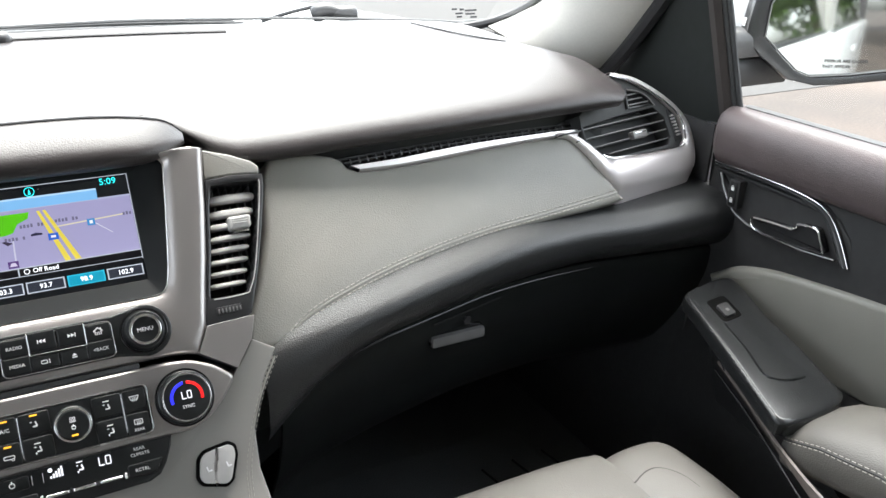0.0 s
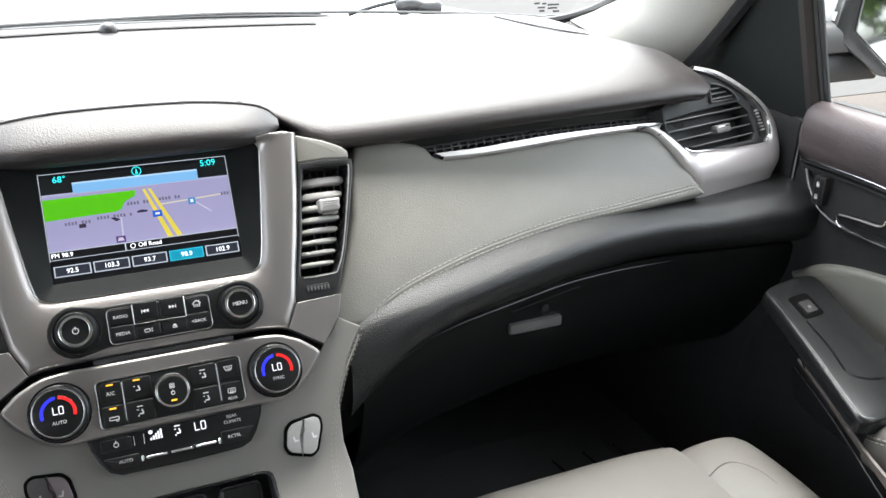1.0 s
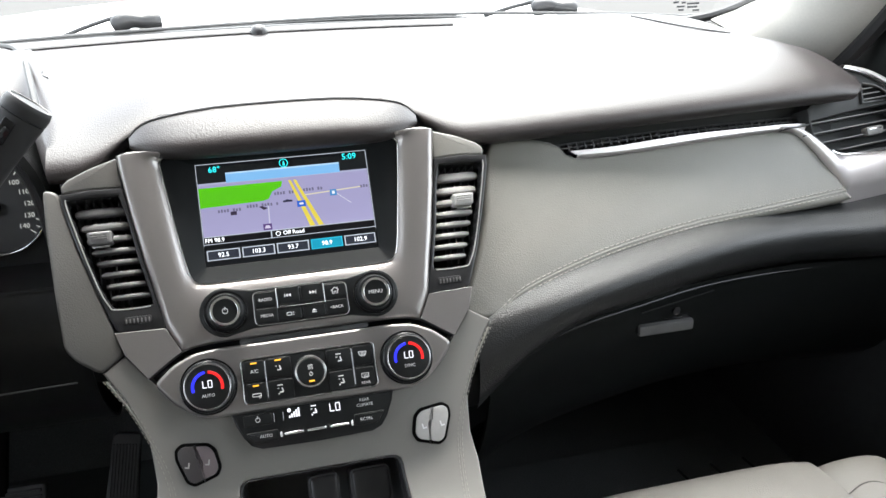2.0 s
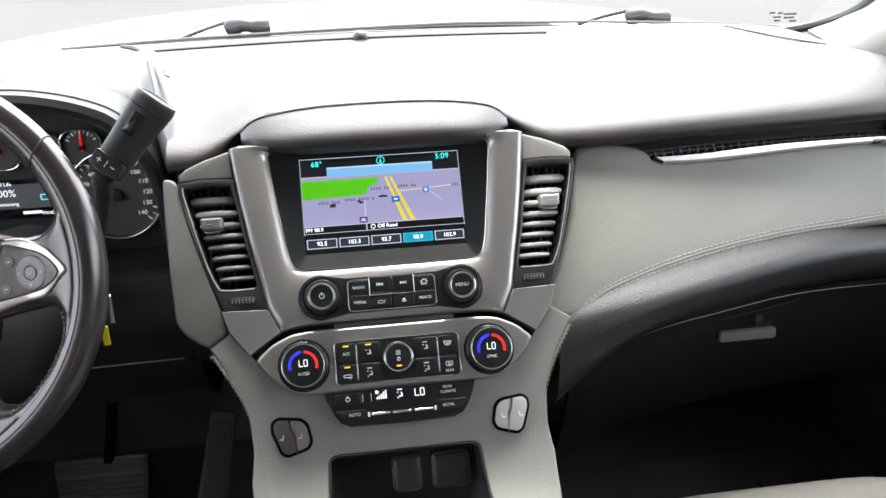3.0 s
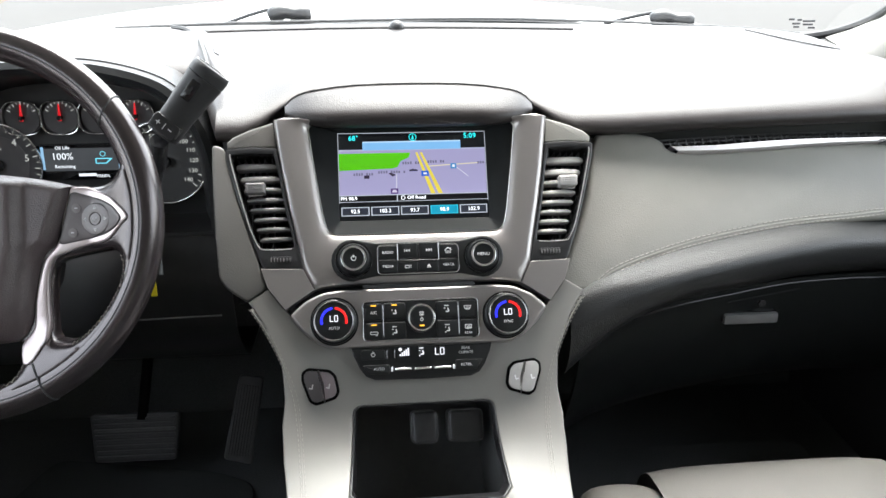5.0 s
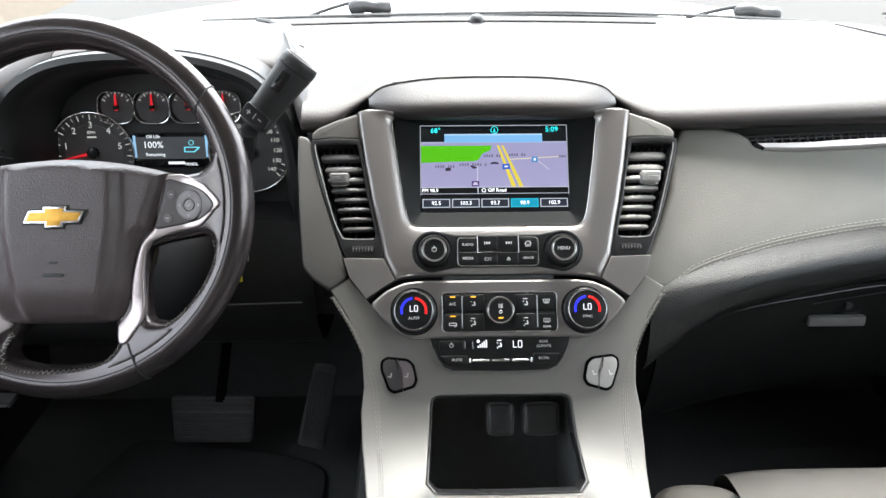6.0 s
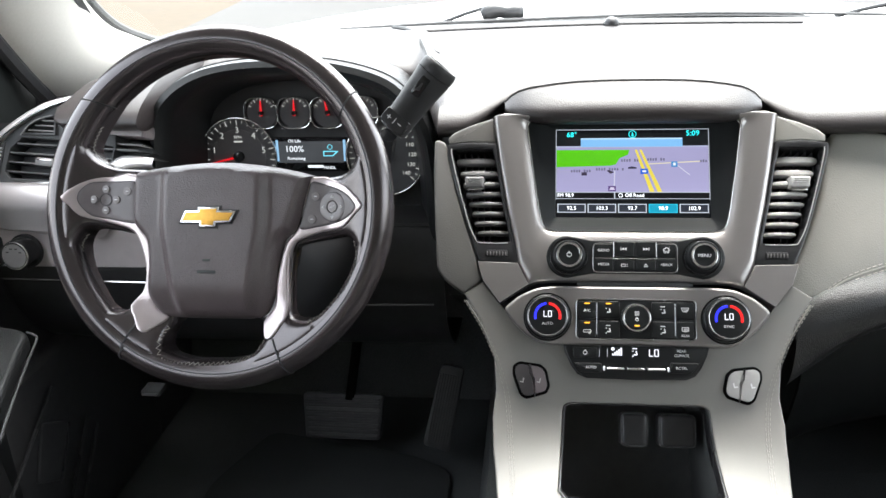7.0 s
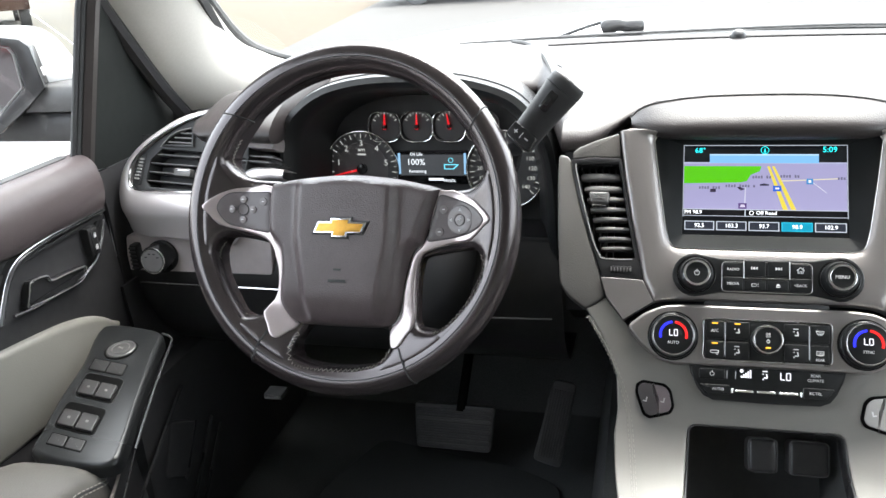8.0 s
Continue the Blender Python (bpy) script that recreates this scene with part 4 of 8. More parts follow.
part("compass_needle", at(plate([(-0.0012, -0.0025), (0.0012, -0.0025), (0, 0.003)], 0, 0.0002, 0.00005), U(0.505), W(0.06), -0.0108), SCRC, screen, "", FACE)
part("info_mark", at(frame_plate(circle(0.0024, 20), circle(0.0019, 20), 0, 0.0002, 0.00005), U(0.425), W(0.753), -0.0108), SCRW, screen, "", FACE)

# padded brow over the display: broad face leaning back, dark underside
TOPE = [(0.0, 0.1095), (0.03, 0.1092), (0.06, 0.1083), (0.085, 0.1060), (0.105, 0.1030), (0.120, 0.0998), (0.129, 0.0962), (0.137, 0.0905), (0.1425, 0.0830)]
BOTE = [(0.0, 0.0560), (0.06, 0.0562), (0.1, 0.0572), (0.118, 0.0600), (0.132, 0.0655), (0.1425, 0.0725)]
PROF = [(0.0, -0.040), (0.0, -0.016), (0.03, -0.006), (0.2, 0.002), (0.4, 0.009), (0.56, 0.0135), (0.70, 0.0155), (0.84, 0.014), (0.95, 0.009), (1.0, 0.001), (1.0, -0.02)]
rows, edge = [], []
for k in range(41):
    u = -0.1425 + 0.285 * k / 40
    a, b = spread(TOPE, abs(u)), spread(BOTE, abs(u))
    e = (1 - (abs(u) / 0.1425) ** 6) if abs(u) < 0.1425 else 0.0
    r = []
    for f, z in PROF:
        z = z * (0.35 + 0.65 * e) - 0.016 * (1 - e)
        y = a + (b - a) * f
        r.append(Vector((u * (1 - z / 0.92), y - (y + 0.233) * z / 0.92, z)))
    rows.append(r)
    edge.append(r[2] + Vector((0, 0.0008, 0.0)))
part("display_brow", loft([curve(r, 2) for r in rows]), PAD, stack, "dark padded brow over the display", FACE)
part("brow_seam", tube(edge, 0.0011, 5), DEEP, stack, "", FACE)


# ---- centre vents ----
def center_vent(M, slat_mat, name_label):
    vent = thing("air_vent", name_label, "air vent", (0, 0, 1.1), group="dashboard air vents")
    ol = [(0.1535, 0.034), (0.183, 0.0355), (0.2095, 0.033), (0.2085, 0.02), (0.198, -0.02), (0.186, -0.06), (0.1715, -0.1), (0.168, -0.1032), (0.146, -0.104), (0.1268, -0.1047), (0.1275, -0.095), (0.1345, -0.065), (0.141, -0.035), (0.148, 0.005)]
    il = [(0.1575, 0.027), (0.183, 0.0275), (0.2035, 0.026), (0.2025, 0.018), (0.193, -0.02), (0.1815, -0.06), (0.1735, -0.077), (0.170, -0.080), (0.151, -0.0808), (0.1365, -0.080), (0.1368, -0.075), (0.140, -0.06), (0.1455, -0.035), (0.152, 0.005)]
    part("housing", frame_plate(split([Vector(q) for q in ol], 2), split([Vector(q) for q in il], 2), -0.05, 0.0035, 0.002), SATIN, vent, "black vent frame", M)
    part("duct", plate([(0.15, 0.03), (0.206, 0.03), (0.17, -0.1), (0.128, -0.1)], -0.06, -0.045, 0.001), DEEP, vent, "", M)
    for y, h in ((0.0142, 0.0084), (-0.0001, 0.0076), (-0.0123, 0.0064), (-0.0240, 0.0058), (-0.0352, 0.0054), (-0.0464, 0.0052), (-0.0576, 0.0050), (-0.0688, 0.0048)):
        f = (0.027 - y) / 0.107
        l, r = 0.1570 - 0.0200 * f, 0.2025 - 0.0325 * f
        bm = bmesh.new()
        # a broad rounded face towards the seats, leaning back at its upper edge
        sec = [(0.50, -0.0050), (0.47, -0.0026), (0.30, -0.0006), (0.0, 0.0006), (-0.30, 0.0006), (-0.46, -0.0006), (-0.50, -0.0024), (-0.40, -0.016), (0.30, -0.018)]
        n = 11
        rings = []
        for q in range(n):
            g_ = q / (n - 1)
            e = 0.72 if q in (0, n - 1) else 1.0
            rings.append([(l + (r - l) * g_, y + a * h * e, -0.0045 + b + 0.0030 * math.sin(math.pi * g_) - (0.0012 if e < 1 else 0)) for a, b in sec])
        skin(bm, rings)
        bmesh.ops.recalc_face_normals(bm, faces=bm.faces)
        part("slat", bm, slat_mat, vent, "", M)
    edge_ = [Vector(q) for q in ((0.2045, 0.0275), (0.2035, 0.018), (0.194, -0.02), (0.1825, -0.06), (0.1745, -0.0775), (0.170, -0.0812), (0.151, -0.0820), (0.1385, -0.0815))]
    part("bright_edge", tube([(v.x, v.y, 0.0034) for v in curve(edge_, 4)], 0.0006, 6), SLAT, vent, "thin bright edge", M)
    for k in range(6):
        x = 0.160 + 0.0075 * k
        part("vane", slab((x, -0.075 if k < 3 else -0.06 + 0.02 * (k - 3), -0.04), (x + 0.0015, 0.027, -0.018), 0.0004), DSLAT, vent, "", M)
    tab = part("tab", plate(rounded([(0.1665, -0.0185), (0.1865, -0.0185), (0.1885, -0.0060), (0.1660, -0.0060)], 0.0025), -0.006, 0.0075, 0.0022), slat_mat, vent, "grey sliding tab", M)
    part("tab_lip", slab((0.1690, -0.0212, -0.004), (0.1850, -0.0192, 0.0040), 0.0008), CHROME, tab, "bright lip", M)
    for q in range(3):
        part("tab_ridge", plate(rect(0.0150, 0.0010, 0.0004, 0.1775, -0.0088 - 0.0022 * q), 0.0070, 0.0082, 0.0004), slat_mat, tab, "", M)
    wheel = part("thumb_wheel", slab((0.1385, -0.0965, -0.004), (0.1625, -0.0895, 0.0050), 0.002), BLACK, vent, "ridged thumb wheel", M)
    for q in range(7):
        part("ridge", slab((0.1400 + 0.0034 * q, -0.0958, 0.004), (0.1411 + 0.0034 * q, -0.0915, 0.0062), 0.0004), SLATD, wheel, "", M)
    return vent


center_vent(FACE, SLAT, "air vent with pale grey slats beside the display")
# driver's slats are the same plastic, darkened in colour for the shade there
center_vent(FACE @ MIRROR, SLATD, "air vent with slats painted in shaded grey between display and wheel")
# pale trim strip beside the driver's vent, its shade painted as darker leather
sp = [(-0.2245, 0.040), (-0.2115, 0.036), (-0.198, -0.022), (-0.173, -0.1005), (-0.1665, -0.1235), (-0.188, -0.1385), (-0.2085, -0.124), (-0.2175, -0.112), (-0.2215, -0.06), (-0.2245, 0.0)]
part("side_trim", plate(rounded(sp, 0.006), -0.03, 0.002, 0.003), SHADEBEIGE, stack, "beige leather trim strip, shade put into a darker grey", FACE)
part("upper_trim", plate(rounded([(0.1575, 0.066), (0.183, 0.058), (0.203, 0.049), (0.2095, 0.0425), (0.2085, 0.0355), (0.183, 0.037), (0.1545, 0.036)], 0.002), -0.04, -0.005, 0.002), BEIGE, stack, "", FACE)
# same trim on the driver's side, in the leather darkened for shade
part("upper_trim", plate(rounded([(0.1575, 0.066), (0.183, 0.058), (0.203, 0.049), (0.2095, 0.0425), (0.2085, 0.0355), (0.183, 0.037), (0.1545, 0.036)], 0.002), -0.04, -0.005, 0.002), SHADEBEIGE, stack, "", FACE @ MIRROR)

# ---- console below ----
console = thing("center_console", "pale grey console with open storage bin and sewn edges", "center console", (0, -0.1, 0.9))
A = halves([(0.0, -0.185), (0.135, -0.163), (0.1655, -0.1245), (0.187, -0.138), (0.1680, -0.168), (0.1520, -0.208), (0.1495, -0.245), (0.1525, -0.273), (0.1500, -0.308), (0.1425, -0.356), (0.136, -0.4445), (0.0, -0.4445)])
B = halves([(0.0, -0.2555), (0.035, -0.2555), (0.0551, -0.2555), (0.0661, -0.2555), (0.0721, -0.2565), (0.0756, -0.2595), (0.0767, -0.2641), (0.0775, -0.2803), (0.0787, -0.301), (0.0822, -0.3423), (0.0733, -0.3514), (0.0, -0.3525)])
weighted(part("shell", bend(frame_plate(split(A, 6), split(B, 6), -0.03, 0.001, 0.003)), shader("satin_beige_paint", (0.205, 0.198, 0.184), 0.40, metal=0.2, var=0.03, scale=700), console, "satin pale grey shell", FACE))
part("bin_rim", bend(frame_plate(split(B, 6), [Vector((v.x * 0.975, (v.y + 0.3) * 0.97 - 0.3)) for v in split(B, 6)], -0.03, 0.0015, 0.0008)), SATIN, console, "", FACE)
bm = bmesh.new()
skin(bm, [[(v.x, v.y, 0.0) for v in split(B, 6)], [(v.x * 0.96, -0.258 + (v.y + 0.2555) * 1.45, -0.12) for v in split(B, 6)]], caps=(False, True))
for v in bm.verts:
    if v.co.z > -0.05 and v.co.y < -0.24:
        v.co.z += 5.0 * (-0.24 - v.co.y) ** 2 - 0.004
part("storage_bin", bm, shader("bin_lining", (0.085, 0.087, 0.087), 0.6, var=0.2, scale=90, bump=0.3, bscale=900), console, "deep black storage bin", FACE)
# body behind the shell
bm = bmesh.new()
sh = split(A, 6)
skin(bm, [[(v.x * 0.985, v.y, -0.02) for v in sh], [(v.x * 0.86, v.y, -0.30) for v in sh]], caps=(False, True))
for v in bm.verts:
    if v.co.y < -0.24 and v.co.z > -0.1:
        v.co.z += 5.0 * (-0.24 - v.co.y) ** 2
part("core", bm, BLACK, console, "", FACE)
# driver's rocker halves are dark and mid grey, the passenger's pale
ROCKER = {1: shader("dark_grey_rocker", (0.055, 0.050, 0.051), 0.35), -1: shader("mid_grey_rocker", (0.15, 0.125, 0.13), 0.38)}
for s in (1, -1):
    M = FACE if s > 0 else FACE @ MIRROR
    line = curve([(0.182, -0.146), (0.163, -0.176), (0.149, -0.206), (0.1370, -0.240), (0.1322, -0.2725), (0.129, -0.307), (0.1247, -0.351), (0.121, -0.41)], 10)
    for d in (0.0, 0.0045):
        part("seam", bend(stitches([(v[0] + d, v[1], 0.0012) for v in line], (0, 0, 1), 0.0030, 0.0022, 0.0004)), SEWN, console, "pale sewn thread", M)
    part("seam_groove", bend(tube([(v[0] + 0.0022, v[1], 0.0004) for v in line], 0.0010, 6)), BEIGE, console, "", M)
    hs = [(0.0940, -0.2212), (0.1006, -0.2150), (0.1242, -0.2121), (0.1310, -0.2168), (0.1314, -0.2262), (0.1234, -0.2486), (0.1164, -0.2530), (0.0942, -0.2464), (0.0904, -0.2386)]
    sw = part("heater_switch", plate(rounded(hs, 0.003), -0.004, 0.0040, 0.0012), WELL, console, "seat heater switch in a black rim", M)
    inner = ccw(rounded(inset(ccw([Vector(q) for q in hs]), 0.0030), 0.003))
    cut = [(0.1140, -0.210), (0.1118, -0.2275), (0.1080, -0.2305), (0.1070, -0.255)]
    line_x = lambda y: spread([(-v, u) for u, v in cut], -y)
    for sgn in (-1, 1):
        cell = [(min(v.x, line_x(v.y) - 0.0005) if sgn < 0 else max(v.x, line_x(v.y) + 0.0005), v.y) for v in resample(inner, 64)]
        part("rocker", plate(cell, 0.003, 0.0062, 0.0006), SLAT if s > 0 else ROCKER[sgn], sw, "grey rocker", M)
        part("seat_mark", at(merge(plate(rect(0.0014, 0.0050, 0.0005), 0, 0.0003, 0.0001), plate(rect(0.0040, 0.0014, 0.0005, 0.0014, -0.0022), 0, 0.0003, 0.0001)), 0.1015 if sgn < 0 else 0.1195, -0.2325, 0.0062, 0.2), PRINT if s > 0 else SLAT, sw, "", M)
# covered sockets in the bin
for x0, x1 in ((-0.0125, 0.0155), (0.0285, 0.0665)):
    cap = part("socket_cover", at(plate(rect(x1 - x0, 0.0345, 0.006), -0.03, 0.0, 0.003, 3, 0.001), (x0 + x1) / 2, -0.283, -0.024), SATIN, console, "black hinged socket cover", FACE)
    part("cover_rim", at(band(rect(x1 - x0 + 0.002, 0.0365, 0.007), 0.002, -0.03, -0.0015), (x0 + x1) / 2, -0.283, -0.024), shader("cover_edge", (0.06, 0.06, 0.06), 0.3), cap, "", FACE)

# ---- steering wheel ----
def relief(out, holes, height, step=0.005, floor=-0.02, rings=(0.0012, 0.003, 0.006)):
    """A raised sheet inside an outline, less its holes: height(x, y, distance to the nearest edge), with walls down to the floor."""
    even = lambda p: resample(p, max(16, int(sum((Vector(a) - Vector(b)).length for a, b in zip(p, p[1:] + p[:1])) / 0.0022)))
    loops = [even(list(out))] + [even(list(h)) for h in holes]
    segs = [(p, q) for lp in loops for p, q in zip(lp, lp[1:] + lp[:1])]
    A = np.array([[p.x, p.y] for p, q in segs])
    B = np.array([[q.x - p.x, q.y - p.y] for p, q in segs])
    L = (B * B).sum(1) + 1e-12
    owner = np.array([k for k, lp in enumerate(loops) for _ in lp])

    def probe(pts):
        P = np.array(pts)[:, None, :] - A[None]
        t = np.clip((P * B[None]).sum(2) / L, 0, 1)
        d = np.sqrt(((P - t[..., None] * B[None]) ** 2).sum(2)).min(1)
        x, y = np.array(pts)[:, 0][:, None], np.array(pts)[:, 1][:, None]
        a, b = A[None], A[None] + B[None]
        cross = ((a[..., 1] > y) != (b[..., 1] > y)) & (x < a[..., 0] + (y - a[..., 1]) * B[None][..., 0] / np.where(B[None][..., 1] == 0, 1e-12, B[None][..., 1]))
        inside = np.stack([cross[:, owner == k].sum(1) % 2 == 1 for k in range(len(loops))])
        return d, inside[0] & ~inside[1:].any(0)
    pts, edges = [], []
    for lp in loops:
        k0 = len(pts)
        pts += [(v.x, v.y) for v in lp]
        edges += [(k0 + k, k0 + (k + 1) % len(lp)) for k in range(len(lp))]
    fill = []
    for k, lp in enumerate(loops):
        for r in rings:
            fill += [((v.x, v.y), r) for v in inset(lp, r if k == 0 else -r)]
    xs_, ys_ = [v.x for v in loops[0]], [v.y for v in loops[0]]
    nx, ny = int((max(xs_) - min(xs_)) / step) + 1, int((max(ys_) - min(ys_)) / step) + 1
    fill += [((min(xs_) + step * (i_ + 0.5 * (j_ % 2)), min(ys_) + step * j_), rings[-1] + step * 0.4) for i_ in range(nx) for j_ in range(ny)]
    d, ins = probe([f[0] for f in fill])
    pts += [f[0] for f, dd, ok in zip(fill, d, ins) if ok and dd > f[1] * 0.85]
    res = geometry.delaunay_2d_cdt([Vector(p) for p in pts], edges, [], 0, 1e-6)
    vs2, tris = res[0], res[2]
    mid = [tuple(sum((vs2[k] for k in t), Vector((0, 0))) / 3) for t in tris]
    _, keep_ = probe(mid)
    dist, _ = probe([tuple(v) for v in vs2])
    bm = bmesh.new()
    bv = [bm.verts.new((v.x, v.y, height(v.x, v.y, dd))) for v, dd in zip(vs2, dist)]
    for t, ok in zip(tris, keep_):
        if ok:
            bm.faces.new([bv[k] for k in t])
    for lp in loops:
        skin(bm, [[(v.x, v.y, height(v.x, v.y, 0.0)) for v in lp + lp[:1]], [(v.x, v.y, floor) for v in lp + lp[:1]]], closed=False)
    bmesh.ops.remove_doubles(bm, verts=bm.verts, dist=1e-5)
    bmesh.ops.delete(bm, geom=[v for v in bm.verts if not v.link_faces], context="VERTS")
    bmesh.ops.recalc_face_normals(bm, faces=bm.faces)
    return bm


def swell(d, w):
    """A quarter round that rises from 0 at an edge to 1 at the distance w."""
    return math.sqrt(max(1 - (1 - min(d / w, 1.0)) ** 2, 0.0))


wheel = thing("steering_wheel", "black leather steering wheel with silver spokes and pale stitching", "steering wheel", (-0.4266, -0.1561, 1.2133))
R, TH = 0.1682, 0.0150


def on_rim(a, phi, lift=0.0):
    th = TH + lift
    return ((R + th * math.cos(phi)) * math.cos(a), (R + th * math.cos(phi)) * math.sin(a), th * 1.15 * math.sin(phi))


rim_bm = bmesh.new()
vs = [[rim_bm.verts.new(on_rim(2 * math.pi * k / 120, 2 * math.pi * q / 20)) for q in range(20)] for k in range(120)]
for k in range(120):
    a, b = vs[k], vs[(k + 1) % 120]
    for q in range(20):
        rim_bm.faces.new((a[q], b[q], b[(q + 1) % 20], a[(q + 1) % 20]))
bmesh.ops.recalc_face_normals(rim_bm, faces=rim_bm.faces)
rim = part("rim", rim_bm, HIDE, wheel, "black leather rim", WHEEL)
part("rim_groove", tube([on_rim(2 * math.pi * k / 120, radians(101), 0.0001) for k in range(120)], 0.0006, 5, True), DEEP, rim, "", WHEEL)
for deg in (35.5, 140.3):
    part("rim_joint", tube([on_rim(radians(deg + 2.5 * math.cos(phi)), phi, 0.0002) for phi in [2 * math.pi * q / 24 for q in range(24)]], 0.0009, 5, True), DEEP, rim, "", WHEEL)


# leather carrier: a dished disc that meets the rim, with four openings
def web_z(x, y):
    u = min(max((math.hypot(x, y) - 0.115) / 0.052, 0), 1)
    return -0.004 + 0.0205 * u * u * (3 - 2 * u)


arc = [(0.1560 * math.cos(radians(a)), 0.1560 * math.sin(radians(a))) for a in range(36, 140, 4)]
hole1 = [(-0.1284, 0.0842), (-0.1372, 0.0671), (-0.1375, 0.0567), (-0.1281, 0.0458), (-0.1124, 0.0409), (-0.0863, 0.0398), (-0.034, 0.0340), (0.0534, 0.0330), (0.1014, 0.0308), (0.1287, 0.0326), (0.1405, 0.0399), (0.1476, 0.0517), (0.1453, 0.069)] + arc
hole2 = [(-0.1447, -0.0269), (-0.149, -0.0393), (-0.1446, -0.0617), (-0.1328, -0.0832), (-0.1233, -0.0986), (-0.1128, -0.106), (-0.1007, -0.106), (-0.0902, -0.1005), (-0.0805, -0.081), (-0.0805, -0.0511), (-0.0853, -0.0333), (-0.0953, -0.027), (-0.1231, -0.0222), (-0.1388, -0.0219)]
hole3 = [(-0.0356, -0.1108), (-0.0484, -0.1221), (-0.054, -0.1348), (-0.051, -0.1469), (-0.0372, -0.1519), (-0.0174, -0.1539), (0.0086, -0.1531), (0.031, -0.1493), (0.0433, -0.1439), (0.0509, -0.1332), (0.0515, -0.1229), (0.0468, -0.1141), (0.0349, -0.105), (-0.0023, -0.1045)]
hole4 = [(0.0829, -0.0392), (0.0785, -0.0507), (0.0771, -0.0804), (0.0785, -0.1042), (0.0843, -0.1101), (0.0997, -0.1104), (0.1118, -0.1036), (0.1292, -0.0843), (0.1417, -0.0631), (0.1463, -0.0457), (0.1436, -0.0344), (0.136, -0.0287), (0.1181, -0.0309), (0.1001, -0.0342)]
holes = [curve(h, 2, True) for h in (hole1, hole2, hole3, hole4)]
carrier = part("spoke_carrier", relief(circle(R - 0.003, 120), holes, lambda x, y, d: web_z(x, y) - 0.011 * (1 - swell(d, 0.0095)), 0.006, -0.024, (0.0010, 0.0025, 0.005, 0.0085)), HIDE, wheel, "black leather spokes", WHEEL)
# zigzag stitching beside the openings
for h, a, b in ((hole1, 0, 5), (hole2, 0, 6), (hole3, 1, 11), (hole4, 5, 11)):
    line = curve(h[a:b], 10)
    walk_, acc = [line[0]], 0.0
    for p, q in zip(line, line[1:]):
        acc += (q - p).length
        if acc > 0.0014:
            walk_.append(q)
            acc = 0.0
    zig = []
    for k, p in enumerate(walk_):
        t = (walk_[min(k + 1, len(walk_) - 1)] - walk_[max(k - 1, 0)]).normalized()
        # away from the opening
        n = Vector((t.y, -t.x))
        c = sum((Vector(v) for v in h), Vector((0, 0))) / len(h)
        n = n if (p + n * 0.001 - c).length > (p - c).length else -n
        if h is hole1 or h is hole2:
            # along the rim the thread runs on the inner wall of the opening
            q = p - n * 0.0016
            zig.append((q.x, q.y, web_z(q.x, q.y) - 0.011 - (0.0025 if k % 2 else 0.0060)))
        else:
            off = 0.0010 if k % 2 else 0.0034
            q = p + n * off
            zig.append((q.x, q.y, web_z(q.x, q.y) - 0.011 * (1 - swell(off, 0.0095)) + 0.0014))
    part("stitching", tube(zig, 0.00055, 5), THREAD, carrier, "pale zigzag stitching", WHEEL)
# joints from the silver feet out over the rim
for foot, mid, deg in (((-0.0790, -0.1140), (-0.0930, -0.1420), 237.5), ((0.0640, -0.1300), (0.0711, -0.1429), 296.5)):
    line = [(x, y, web_z(x, y) + 0.0004) for x, y in (foot, ((foot[0] + mid[0]) / 2, (foot[1] + mid[1]) / 2), mid)]
    part("web_joint", tube(curve(line + [on_rim(radians(deg), radians(p), 0.0002) for p in (100, 70, 45, 20, 0, -25)], 3), 0.0009, 5), DEEP, carrier, "", WHEEL)

# airbag cover: a raised middle between two soft shoulders
pad_out = [(-0.0895, -0.0045), (-0.0876, 0.0318), (-0.0783, 0.0375), (-0.0444, 0.0427), (0.0053, 0.0458), (0.0537, 0.0415), (0.0968, 0.0328), (0.0985, 0.0272), (0.0926, 0.0055), (0.0873, -0.0123), (0.0829, -0.0243), (0.0755, -0.0291), (0.0698, -0.0395), (0.0653, -0.0631), (0.0619, -0.0873), (0.0548, -0.1060), (0.0402, -0.1114), (0.0142, -0.1121), (-0.0217, -0.1123), (-0.0520, -0.1106), (-0.0650, -0.1015), (-0.0727, -0.0868), (-0.0718, -0.0593), (-0.0734, -0.0372), (-0.0784, -0.0283), (-0.0872, -0.0183)]


def cover_z(x, y, d):
    t = min(max((0.060 - 0.17 * max(-0.02 - y, 0) - abs(x - 0.003)) / 0.014, 0), 1)
    return -0.008 + 0.0166 * swell(d, 0.010) + (0.0100 * t * t * (3 - 2 * t) - 0.013 * min(max((-0.074 - y) / 0.036, 0), 1) ** 2 + 0.004 * (1 - ((y + 0.035) / 0.09) ** 2)) * min(d / 0.010, 1)


part("airbag_cover", relief(curve(pad_out, 3, True), [], cover_z, 0.0034, -0.03, (0.0006, 0.0015, 0.003, 0.0055, 0.0085)), AIRBAG, wheel, "dark grained airbag cover", WHEEL)
# embossing has the cover's colour; its relief shade is painted as dark plastic
part("airbag_word", at(merge(plate(rect(0.019, 0.0030, 0.0008), 0, 0.0006, 0.0002), plate(rect(0.008, 0.0022, 0.0008, 0.0, 0.0115), 0, 0.0006, 0.0002)), 0.0005, -0.0645, cover_z(0, -0.06, 0.05) + 0.0004), DEEP, wheel, "embossed bars, relief shade painted dark", WHEEL)
